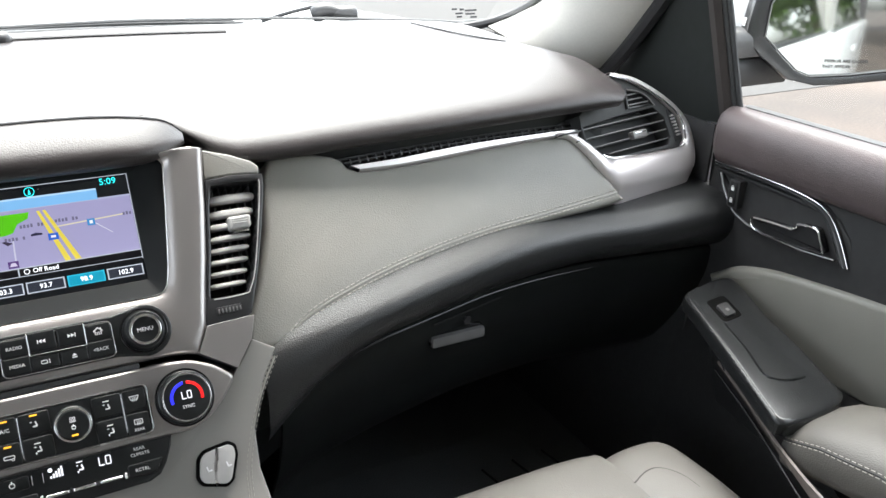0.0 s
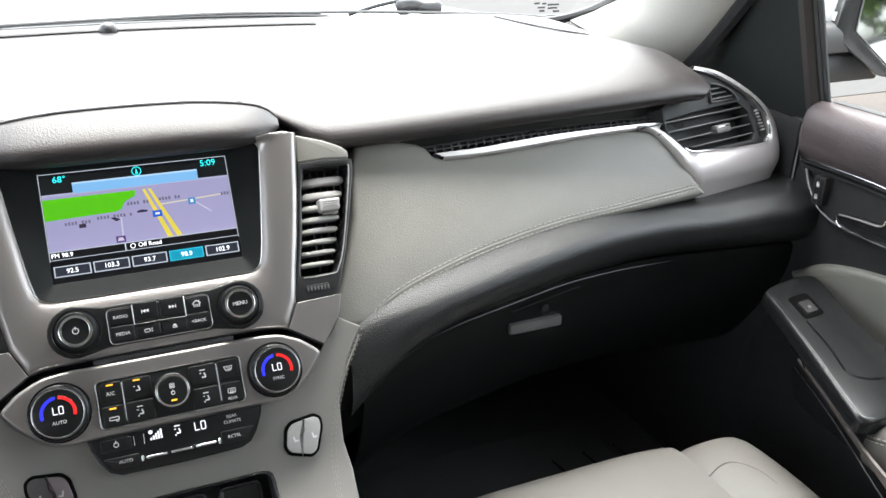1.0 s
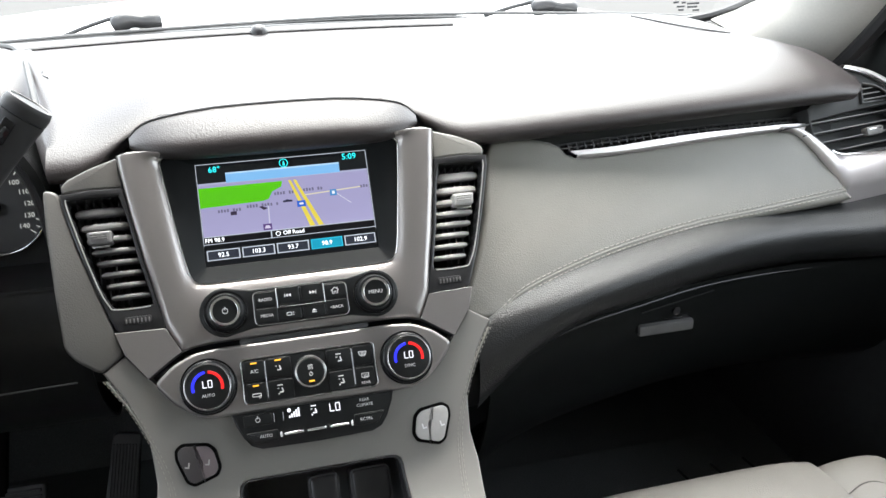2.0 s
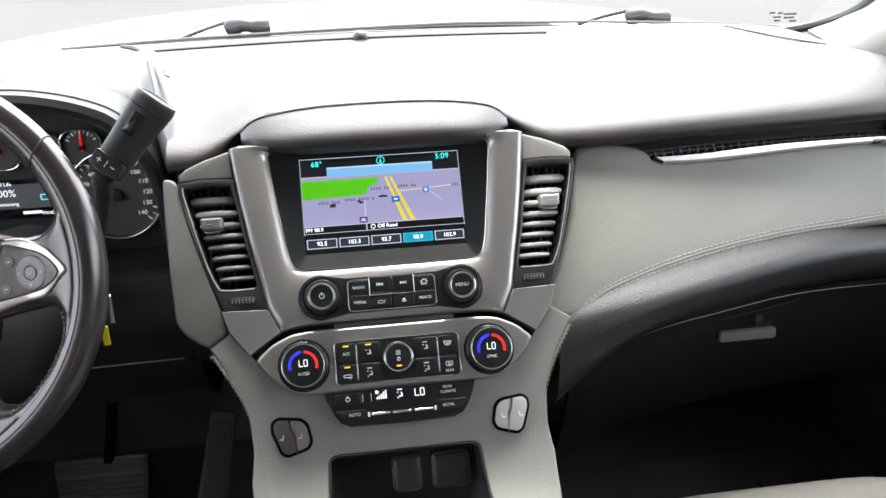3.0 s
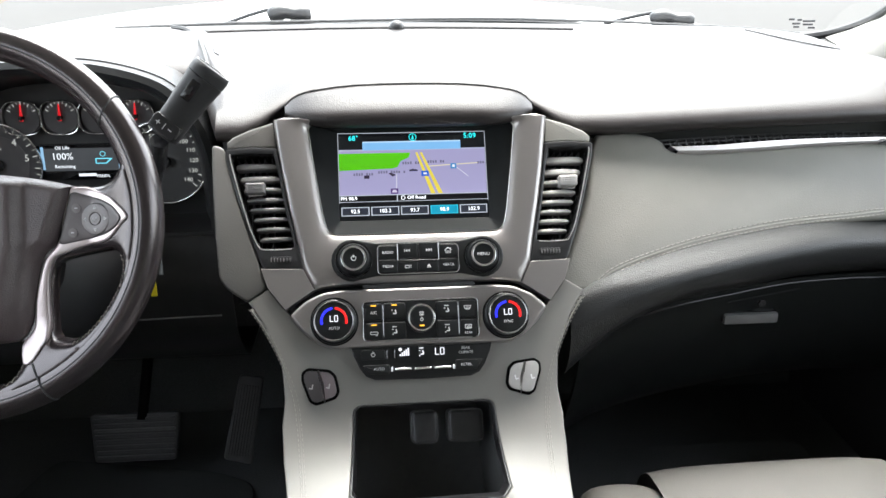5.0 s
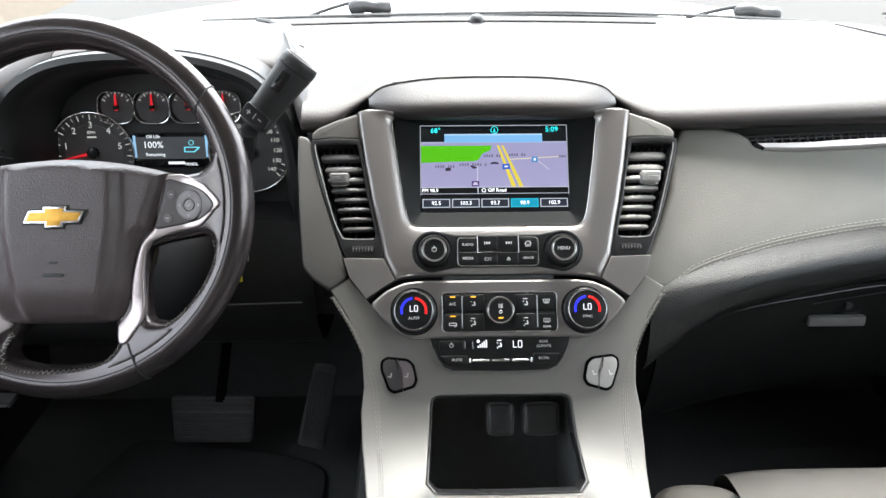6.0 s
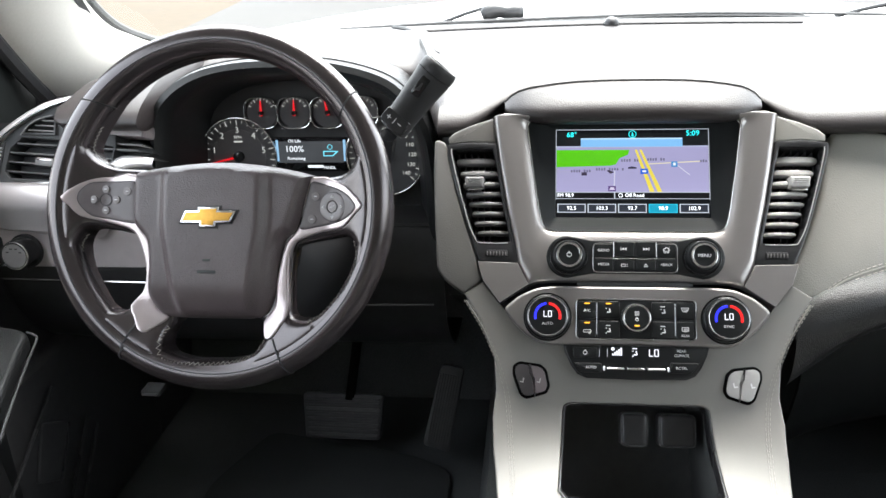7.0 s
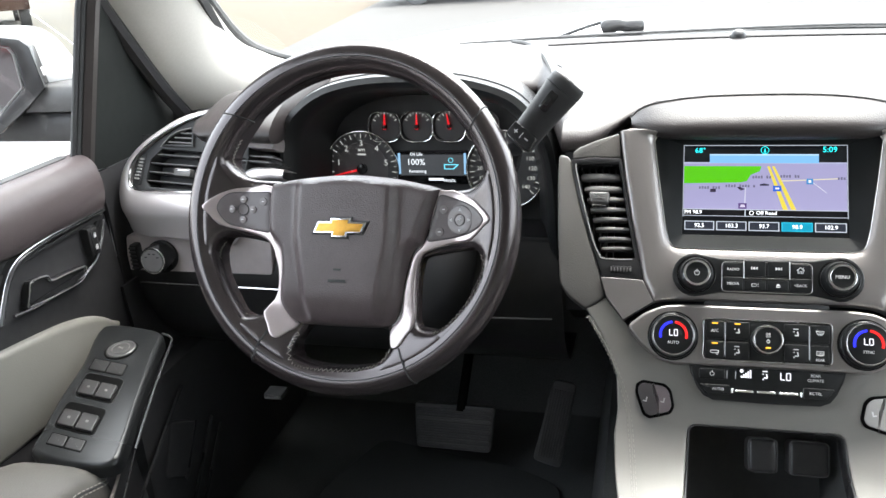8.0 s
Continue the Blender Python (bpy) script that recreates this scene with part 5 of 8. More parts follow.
# emblem
cross = [(-0.0265, -0.0168), (-0.0210, -0.0045), (-0.0074, -0.0043), (-0.0074, -0.0010), (0.0144, -0.0008), (0.0140, -0.0043), (0.0318, -0.0048), (0.0262, -0.0164), (0.0110, -0.0168), (0.0106, -0.0206), (-0.0062, -0.0209), (-0.0058, -0.0168)]
ez = cover_z(0.003, -0.011, 0.05) - 0.0004
em = part("emblem", at(plate(cross, 0, 0.0040, 0.0010), 0, 0, ez), CHROME, wheel, "chrome and gold cross emblem", WHEEL)
part("emblem_fill", at(plate(inset(ccw(cross), 0.0020), 0.003, 0.0046, 0.0004), 0, 0, ez), GOLD, em, "gold fill", WHEEL)
part("emblem_bed", at(plate(inset(ccw(cross), -0.0013), -0.004, 0.0012, 0.0004), 0, 0, ez), DEEP, em, "", WHEEL)

# silver trim with a key pod on each spoke
trim_l = [(-0.0862, 0.0325), (-0.1127, 0.0318), (-0.1275, 0.0305), (-0.1433, 0.0243), (-0.161, 0.0101), (-0.1537, 0.0016), (-0.1436, -0.0093), (-0.1243, -0.0144), (-0.1079, -0.0183), (-0.0943, -0.0228), (-0.0875, -0.0286), (-0.0831, -0.0375), (-0.0786, -0.0511), (-0.0768, -0.0624), (-0.077, -0.0749), (-0.0805, -0.087), (-0.0899, -0.1), (-0.0841, -0.1122), (-0.079, -0.1227), (-0.0745, -0.1260), (-0.0697, -0.1263), (-0.0601, -0.1199), (-0.0501, -0.1117), (-0.0635, -0.1017), (-0.0714, -0.0836), (-0.0704, -0.0592), (-0.0719, -0.0372), (-0.0776, -0.0272), (-0.0845, -0.0154)]
trim_r = [(0.0970, 0.0300), (0.129, 0.0240), (0.1425, 0.0147), (0.1549, 0.0017), (0.1477, -0.0057), (0.1378, -0.0159), (0.1293, -0.0211), (0.1126, -0.0238), (0.0885, -0.0317), (0.0809, -0.0376), (0.0769, -0.0508), (0.0759, -0.0718), (0.0766, -0.0922), (0.0757, -0.1084), (0.0714, -0.1157), (0.0652, -0.1263), (0.0594, -0.1306), (0.0544, -0.1286), (0.0509, -0.114), (0.0584, -0.1039), (0.0629, -0.0957), (0.0634, -0.0752), (0.0675, -0.0545), (0.0728, -0.0361), (0.0803, -0.0274), (0.0880, -0.0147)]
pod_l = [(-0.0880, 0.0268), (-0.1254, 0.0258), (-0.1349, 0.0245), (-0.1434, 0.0157), (-0.1454, 0.0071), (-0.1402, -0.0019), (-0.1334, -0.0085), (-0.1103, -0.0129), (-0.0874, -0.0168)]
pod_r = [(0.0990, 0.0262), (0.1265, 0.0179), (0.1386, 0.0115), (0.1485, 0.0004), (0.1434, -0.0063), (0.132, -0.0132), (0.115, -0.0172), (0.0915, -0.0216), (0.0875, -0.0210), (0.0940, 0.0052)]
SPOKE = shader("rosy_satin_silver", (0.52, 0.455, 0.455), 0.30, metal=0.65, var=0.03, scale=900, bump=0.05, bscale=1500)
KEYG, KEYL = shader("grey_key_plastic", (0.135, 0.118, 0.121), 0.38, var=0.08, bump=0.05, bscale=1500), shader("grey_key_light", (0.20, 0.178, 0.182), 0.34)
for trim, pod_pts, keys, cx, cy in ((trim_r, pod_r, ((0.1041, 0.0107), (0.1005, -0.0118)), 0.1222, 0.0003), (trim_l, pod_l, ((-0.0965, 0.0165),), -0.1195, 0.0078)):
    right = cx > 0
    part("silver_trim", relief(curve(trim, 2, True), [], lambda x, y, d: web_z(x, y) + 0.0004 + 0.0020 * swell(d, 0.0026), 0.005, -0.008, (0.0005, 0.0012, 0.0024)), SPOKE, wheel, "satin silver spoke trim", WHEEL)
    pr = rounded(pod_pts, 0.005, 4)
    part("pod_gap", relief(inset(ccw(pr), -0.0007), [], lambda x, y, d: web_z(x, y) + 0.0027, 0.006, -0.004, (0.002,)), DEEP, wheel, "", WHEEL)
    pod = part("key_pod", relief(pr, [], lambda x, y, d: web_z(x, y) + 0.0026 + 0.0012 * swell(d, 0.0012), 0.005, -0.004, (0.0004, 0.0010)), KEYG, wheel, "grey key pod", WHEEL)
    zp = web_z(cx, cy) + (0.0050 if right else 0.0042)
    # tilt of the pod towards the hub
    slope = (web_z(cx + 0.008 * (1 if right else -1), cy) - web_z(cx - 0.008 * (1 if right else -1), cy)) / 0.016
    PODM = WHEEL @ Matrix.Translation((cx, cy, zp)) @ Matrix.Rotation(-math.atan(slope) * (1 if right else -1), 4, "Y")
    if right:
        part("key_ring", frame_plate(circle(0.0142, 36), circle(0.0060, 36), -0.004, 0.0014, 0.0006), KEYL, pod, "", PODM)
        part("ring_gap", frame_plate(circle(0.0148, 36), circle(0.0142, 36), -0.004, 0.0005, 0.0001), DEEP, pod, "", PODM)
        part("centre_key", lathe([(0.0054, 0.0), (0.0052, 0.0016), (0.0, 0.0020)], 24), KEYL, pod, "", PODM)
        for q in range(4):
            a = math.pi / 2 * q
            part("key_mark", at(frame_plate([(-0.0017, -0.0010), (0.0017, -0.0010), (0, 0.0017)], [(-0.0010, -0.0006), (0.0010, -0.0006), (0, 0.0009)], 0.0012, 0.0018, 0.0001), 0.0101 * math.cos(a), 0.0101 * math.sin(a), 0, a - math.pi / 2), PRINT, pod, "", PODM)
        part("tick_mark", tube([(-0.0020, 0.0002, 0.0021), (-0.0004, -0.0014, 0.0021), (0.0024, 0.0018, 0.0021)], 0.0004, 5), PRINT, pod, "", PODM)
    else:
        part("ring_gap", frame_plate(circle(0.0064, 28), circle(0.0058, 28), -0.001, 0.0007, 0.0001), DEEP, pod, "", PODM)
        part("centre_key", lathe([(0.0057, 0.0), (0.0055, 0.0010), (0.003, 0.0006), (0.0, 0.0004)], 24), KEYG, pod, "", PODM)
        for q in range(4):
            a = math.pi / 2 * q
            kx, ky = 0.0112 * math.cos(a), 0.0108 * math.sin(a)
            kz = web_z(cx + kx, cy + ky) + 0.0036
            part("round_key", at(lathe([(0.0041, -0.002), (0.0039, 0.0016), (0.0, 0.0022)], 20), cx + kx, cy + ky, kz), KEYL, pod, "", WHEEL)
            part("key_mark", at(plate(rect(0.0030, 0.0008, 0.0002), 0.0020, 0.0026, 0.0001), cx + kx, cy + ky, kz), PRINT, pod, "", WHEEL)
        part("key_mark", at(merge(plate(rect(0.011, 0.0006, 0.0002), 0, 0.0009, 0.0001), plate(rect(0.011, 0.0006, 0.0002, 0, -0.0032), 0, 0.0009, 0.0001)), 0.0235, 0.0005), DEEP, pod, "", PODM)
    for x, y in keys:
        kz = web_z(x, y) + 0.0034
        part("small_key", at(lathe([(0.0044, 0.0), (0.0042, 0.0014), (0.0, 0.0018)], 20), x, y, kz), KEYL, pod, "", WHEEL)
        part("key_mark", at(plate(rect(0.0028, 0.0010, 0.0002), 0.0014, 0.0019, 0.0001), x, y, kz), PRINT, pod, "", WHEEL)
# column behind the wheel
part("hub", at(lathe([(0.075, -0.03), (0.06, -0.05), (0.055, -0.09), (0.05, -0.11), (0.0, -0.11)], 28), -0.002, -0.03), BLACK, wheel, "", WHEEL)
col = thing("steering_column", "black plastic steering column shroud", "steering column", (-0.44, 0.02, 1.1))
rows = []
for k in range(6):
    z = -0.06 - 0.05 * k
    rows.append([(-0.004 + 0.075 * math.cos(a) , -0.035 + (0.070 + 0.01 * k) * math.sin(a) * (1.0 if math.sin(a) < 0 else 0.8), z) for a in [2 * math.pi * q / 20 for q in range(20)]])
bm = bmesh.new()
skin(bm, rows)
bmesh.ops.recalc_face_normals(bm, faces=bm.faces)
part("shroud", bm, BLACK, col, "", WHEEL)
# tilt lever stub and key tag
lev = thing("tilt_lever", "short black tilt lever below the steering column", "lever", (-0.64, 0.03, 0.86))
part("stub", slab((-0.658, 0.034, 0.865), (-0.630, 0.06, 0.874), 0.003), DEEP, lev)
# edge in a lighter grey than the stub
part("grip_edge", slab((-0.655, 0.031, 0.8680), (-0.633, 0.035, 0.8710), 0.001), shader("lever_edge_grey", (0.08, 0.08, 0.08), 0.4), lev)
key = thing("key_tag", "small yellow key tag hanging on the ignition key", "key tag", (-0.29, -0.03, 1.09))
part("tag", slab((-0.302, -0.025, 1.072), (-0.295, -0.022, 1.094), 0.001), YELLOW, key)
part("key_blade", slab((-0.286, -0.044, 1.106), (-0.280, -0.038, 1.138), 0.002), CHROME, key)

# ---- gear lever on the column ----
gear = thing("gear_lever", "black column gear lever with silver cap end", "gear lever", (-0.28, -0.03, 1.22))
p0, p1, p2 = Vector((-0.300, -0.005, 1.175)), Vector((-0.2592, -0.045, 1.2680)), Vector((-0.2085, -0.032, 1.3285))
axis = (p2 - p1).normalized()
GRIP = Matrix.Translation(p1) @ axis.to_track_quat("Z", "Y").to_matrix().to_4x4()
span = (p2 - p1).length
part("stalk", tube(curve([p0, p0.lerp(p1, 0.6), p1 - axis * 0.012], 4), 0.0095, 14), SATIN, gear, "black stalk")
part("grip", lathe([(0.0120, -0.006), (0.0158, -0.004), (0.0164, 0.004), (0.0168, 0.016), (0.0174, 0.030), (0.0184, span * 0.55), (0.0196, span * 0.75), (0.0204, span - 0.014), (0.0202, span - 0.0122), (0.0196, span - 0.0118)], 36), BLACK, gear, "black tapering grip", GRIP)
part("end_cap", lathe([(0.0196, span - 0.0118), (0.0206, span - 0.0112), (0.0207, span - 0.0036), (0.0198, span), (0.0186, span + 0.0014), (0.0172, span + 0.0002), (0.0, span + 0.0002)], 36), BLACK, gear, "round end cap", GRIP)
part("cap_ring", at(frame_plate(circle(0.0189, 36), circle(0.0180, 36), -0.001, 0.0016, 0.0003), 0, 0, span), SLAT, gear, "thin bright ring", GRIP)
# towards the seats, across the grip
back = (Vector((0.0, -0.92, 0.38)) - axis * axis.dot(Vector((0.0, -0.92, 0.38)))).normalized()
FRONT = basis(p1 + back * 0.0162, axis, back.cross(axis))
side = FRONT @ Matrix.Translation((span - 0.0285, 0.0, 0.0022)) @ Matrix.Rotation(-0.045, 4, "Y")
part("tow_window", plate(rect(0.0230, 0.0105, 0.0022), -0.006, 0.0010, 0.0006), GLOSS, gear, "dark window with a tow mark", side)
part("tow_mark", merge(plate(rect(0.007, 0.0024, 0.0005, 0.001, 0), 0, 0.0014, 0.0001), plate(rect(0.003, 0.0045, 0.0005, -0.0035, 0), 0, 0.0014, 0.0001)), SATIN, gear, "", side)
sel = FRONT @ Matrix.Translation((0.0060, 0, 0))
part("shift_rocker", plate(rect(0.0165, 0.0300, 0.003), -0.012, 0.0012, 0.0010), SATIN, gear, "black rocker with plus and minus", sel)
part("plus_mark", at(merge(plate(rect(0.0050, 0.0008, 0.0002), 0, 0.0004, 0.0001), plate(rect(0.0008, 0.0050, 0.0002), 0, 0.0004, 0.0001)), 0.0, 0.0075, 0.0012), PRINT, gear, "", sel)
part("minus_mark", at(merge(plate(rect(0.0070, 0.0006, 0.0002), 0, 0.0004, 0.0001), plate(rect(0.0008, 0.0046, 0.0002, 0, -0.0070), 0, 0.0004, 0.0001)), 0, 0, 0.0012), PRINT, gear, "", sel)

# ---- instrument cluster ----
clu = thing("instrument_cluster", "black instrument cluster with round gauges and red needles", "instrument cluster", (-0.425, 0.18, 1.15))
GAUGE = basis((-0.422, 0.184, 1.171), (1, 0, 0), (0, 0.07, 1))
DIALF = shader("dial_face_grey", (0.070, 0.069, 0.071), 0.45, var=0.08)
CREAM = glow("dial_print_lit", (0.8, 0.82, 0.78), 0.05)
part("face_plate", plate(rounded([(-0.20, -0.10), (0.20, -0.10), (0.19, 0.06), (0.13, 0.115), (-0.13, 0.115), (-0.19, 0.06)], 0.02), -0.01, -0.004, 0.001), DEEP, clu, "", GAUGE)


def gauge(x, y, r, marks, name, needle, a0=210, a1=-30, words=(), wsize=0.0085, major=0.0070):
    d = part("dial", at(lathe([(r, -0.006), (r, -0.001), (r - 0.001, 0.0), (0, 0.0)], 48), x, y), DIALF, clu, name, GAUGE)
    part("bezel_ring", at(frame_plate(circle(r + 0.0028, 48) if r > 0.03 else rect(2.22 * r, 2.02 * r, 0.85 * r), circle(r + 0.0002, 48) if r > 0.03 else rect(2.05 * r, 1.86 * r, 0.78 * r), -0.004, 0.006, 0.001), x, y), CHROME, d, "chrome ring", GAUGE)
    ticks = []
    for k in range(marks + 1):
        a = radians(a0 + (a1 - a0) * k / marks)
        big = k % 2 == 0
        ln = major if big else major * 0.6
        ticks.append(at(plate(rect(ln, 0.0011 if big else 0.0007, 0.0002, r - 0.002 - ln / 2, 0), 0.0, 0.0004, 0.0001), x, y, 0, a))
    part("ticks", merge(*ticks), CREAM, d, "", GAUGE)
    for k, word in enumerate(words):
        if word:
            a = radians(a0 + (a1 - a0) * k / (len(words) - 1))
            part("number", at(letters(word, wsize), x + (r - 0.0165) * math.cos(a), y + (r - 0.0165) * math.sin(a), 0.0004), CREAM, d, "", GAUGE)
    n = part("needle", at(plate([(-0.004, -0.0022), (r * 0.80, -0.0006), (r * 0.80, 0.0006), (-0.004, 0.0022)], 0.003, 0.0048, 0.0006), x, y, 0, radians(needle)), glow("lit_red_needle", (0.9, 0.02, 0.03), 0.06), d, "red needle", GAUGE)
    part("needle_hub", at(lathe([(r * 0.14, 0.0), (r * 0.14, 0.006), (r * 0.10, 0.007), (0, 0.007)], 20), x, y), SATIN, n, "", GAUGE)
    return d


tach = gauge(-0.104, 0.0, 0.0535, 24, "round rev counter", 193, 205, -25, ("", "1", "2", "3", "4", "5", ""), 0.0125)
part("scale_word", at(merge(at(letters("RPM", 0.0058), 0, 0.003), plate(rect(0.0125, 0.0024, 0.0006, 0, -0.003), 0, 0.0004, 0.0001)), -0.104, 0.024, 0.0006), CREAM, tach, "", GAUGE)
part("inner_face", at(lathe([(0.0385, 0.0), (0.038, 0.0006), (0, 0.0006)], 40), -0.104, 0.0, -0.0003), shader("grey_dial_face", (0.10, 0.093, 0.095), 0.5), tach, "grey dial centre", GAUGE)
gauge(0.106, 0.0, 0.0535, 28, "round speedometer", 215, 222, -42, ("", "10", "20", "30", "40", "50", "60", "80", "100", "110", "120", "130", "140"), 0.0080, 0.007)
for x, w in ((-0.066, ("", "", "")), (-0.019, ("", "", "")), (0.028, ("", "", "")), (0.075, ("", "", ""))):
    gauge(x, 0.061, 0.0222, 8, "small round gauge", 88 if x != 0.028 else 100, 150, 30, (), 0.005, 0.0042)
# small readout
info = part("readout", plate(rect(0.104, 0.047, 0.002, 0.0005, 0.0025), -0.004, 0.002, 0.0006), GLOSS, clu, "dark lit readout screen", GAUGE)
READB = glow("readout_blue", (0.25, 0.45, 0.65), 0.1)
for x in (-0.0475, 0.0485):
    part("blue_edge", plate(rect(0.0035, 0.030, 0.0004, x, 0.008), 0.002, 0.0023, 0.0001), READB, info, "", GAUGE)
RW = glow("readout_white", (0.75, 0.8, 0.85), 0.12)
part("readout_panel", plate(rect(0.094, 0.030, 0.001, 0.0, 0.006), 0.001, 0.0022, 0.0001), glow("readout_grey", (0.05, 0.055, 0.06), 0.1), info, "", GAUGE)
for word, x, y, s in (("100%", -0.023, 0.010, 0.0125), ("Remaining", -0.021, -0.003, 0.0062), ("Oil Life", -0.022, 0.0215, 0.0062), ("PRNDL", 0.026, -0.0165, 0.0055)):
    part("readout_word", at(letters(word, s), x, y, 0.0024), RW, info, "", GAUGE)
part("number_bar", plate(rect(0.022, 0.0035, 0.0004, 0.006, -0.0145), 0.002, 0.0025, 0.0001), RW, info, "", GAUGE)
part("oil_can_mark", at(merge(frame_plate(rounded([(-0.008, -0.004), (0.006, -0.004), (0.014, 0.003), (0.008, 0.0035), (-0.008, 0.0035)], 0.001), rounded([(-0.0065, -0.0028), (0.005, -0.0028), (0.010, 0.002), (0.007, 0.0022), (-0.0065, 0.0022)], 0.0008), 0, 0.0004, 0.0001), at(frame_plate(circle(0.0036, 18), circle(0.0028, 18), 0, 0.0004, 0.0001), 0.002, 0.009)), 0.026, 0.004, 0.0024), glow("readout_cyan", (0.15, 0.6, 0.75), 0.12), info, "", GAUGE)

# hooded surround
arch = [(-0.617, 1.06), (-0.615, 1.13), (-0.613, 1.19), (-0.605, 1.246), (-0.584, 1.279), (-0.541, 1.305), (-0.485, 1.317), (-0.425, 1.319), (-0.366, 1.316), (-0.309, 1.302), (-0.274, 1.281), (-0.243, 1.235), (-0.232, 1.17), (-0.228, 1.06)]
ar = curve(arch, 4)
cx, cz = -0.42, 1.15


def hood_row(d, y):
    return [Vector((cx + (v[0] - cx) * (1 - d / 0.19), y, cz + (v[1] - cz) * (1 - d / 0.165))) for v in ar]


rows = [hood_row(0.045, 0.20), hood_row(0.030, 0.15), hood_row(0.022, 0.11), hood_row(0.016, 0.096), hood_row(0.008, 0.088), hood_row(0.001, 0.092), hood_row(0.0, 0.104), hood_row(0.002, 0.15), hood_row(0.010, 0.22), hood_row(0.022, 0.30)]
surround = thing("cluster_hood", "black grained hood round the instrument cluster", "instrument hood", (-0.42, 0.12, 1.25))
part("hood", loft(rows), BLACKPAD, surround)
part("hood_seam", tube([Vector((v.x, v.y - 0.002, v.z + 0.0005)) for v in hood_row(0.0, 0.113)[8:-10]], 0.0011, 5), DEEP, surround)
# pad above the hood's back, blending into the dashboard top
part("hood_gap", tube(curve([(-0.349, 0.488, 1.306), (-0.315, 0.433, 1.309), (-0.281, 0.320, 1.311), (-0.252, 0.190, 1.307), (-0.238, 0.128, 1.290)], 6), 0.0036, 6), DEEP, surround, "dark gap beside the hood")
part("lower_bezel", slab((-0.62, 0.10, 1.02), (-0.225, 0.19, 1.10), 0.01), BLACK, surround)

# ---- corner vents with silver surround ----
def corner_vent(M, label, driver=False):
    v = thing("corner_air_vent", label, "air vent", (0, 0, 1.1), group="dashboard air vents")
    oo = [(-0.0685, 0.0861), (-0.0560, 0.0851), (-0.0432, 0.0746), (-0.0299, 0.0516), (-0.0176, 0.0261), (0.0016, 0.0007), (0.012, -0.0030), (0.05, -0.0045), (0.0908, -0.0057), (0.135, -0.0075), (0.165, -0.0060), (0.180, 0.0096), (0.187, 0.040), (0.182, 0.068), (0.1600, 0.0960), (0.1240, 0.1225), (0.0865, 0.1420), (0.0449, 0.1528)]
    ii = [(-0.0661, 0.0909), (-0.0488, 0.0878), (-0.0341, 0.0795), (-0.0209, 0.0641), (-0.0096, 0.0490), (0.006, 0.0420), (0.025, 0.0400), (0.063, 0.0362), (0.100, 0.0340), (0.134, 0.0325), (0.156, 0.0330), (0.166, 0.0400), (0.170, 0.0545), (0.167, 0.0720), (0.150, 0.0930), (0.118, 0.1160), (0.082, 0.1360), (0.043, 0.1485)]
    lip = [0, 0, 0, 0, 0.2, 0.75, 1, 1, 1, 1, 0.9, 0.5, 0.15, 0, 0, 0, 0, 0]
    # the surround bends back into the plane of the leather panel
    set_o = [-0.0144, -0.0126, -0.0093, -0.0036, 0.0022] + [0] * 13
    set_i = [-0.0149, -0.0122, -0.0089, -0.0036, 0.0014] + [0] * 13
    if driver:
        # here the tail runs on level towards the cluster hood
        oo[:5] = [(-0.0950, 0.0655), (-0.0700, 0.0640), (-0.0500, 0.0580), (-0.0340, 0.0455), (-0.0180, 0.0260)]
        ii[:5] = [(-0.0955, 0.0780), (-0.0650, 0.0785), (-0.0420, 0.0765), (-0.0230, 0.0625), (-0.0096, 0.0490)]
        set_o = set_i = [0] * 18
    a, b = curve(oo, 4), curve(ii, 4)
    drop = [spread([(k, v_) for k, v_ in enumerate(lip)], k / 4) for k in range(len(a))]
    back_o, back_i = ([spread([(k, v_) for k, v_ in enumerate(l)], k / 4) for k in range(len(a))] for l in (set_o, set_i))
    rows = []
    for p, q, w, zo, zi in zip(a, b, drop, back_o, back_i):
        wide = min((q - p).length / 0.03, 1.0)
        r = [(p.x, p.y - 0.024 * w, -0.050), (p.x, p.y - 0.022 * w, -0.018), (p.x, p.y - 0.016 * w, -0.011 - 0.004 * w), (p.x, p.y - 0.003 * w, -0.0065 + 0.003 * w)]
        for f, z in ((0.0, -0.002), (0.06, 0.0008), (0.22, 0.0032), (0.48, 0.0042), (0.76, 0.0034), (0.92, 0.0014), (1.0, -0.0015), (1.0, -0.03)):
            c = p.lerp(q, f)
            r.append((c.x, c.y, (z * (0.4 + 0.6 * wide) if z > -0.02 else z) + zo + (zi - zo) * f))
        rows.append([(x, y, z + zo) if k < 4 else (x, y, z) for k, (x, y, z) in enumerate(r)])
    bm = loft(rows)
    bmesh.ops.recalc_face_normals(bm, faces=bm.faces)
    part("silver_surround", bm, SILVERW, v, "satin silver surround", M)
    part("chrome_line", tube([(q.x, q.y, 0.0010) for q in b[16:]], 0.0011, 6), CHROME, v, "thin chrome line", M)
    part("back", plate([(-0.07, 0.088), (-0.02, 0.05), (0.01, 0.038), (0.16, 0.034), (0.172, 0.045), (0.165, 0.08), (0.12, 0.124), (0.08, 0.146), (0.03, 0.150), (-0.01, 0.11), (-0.06, 0.098)], -0.06, -0.030, 0.001), DEEP, v, "", M)
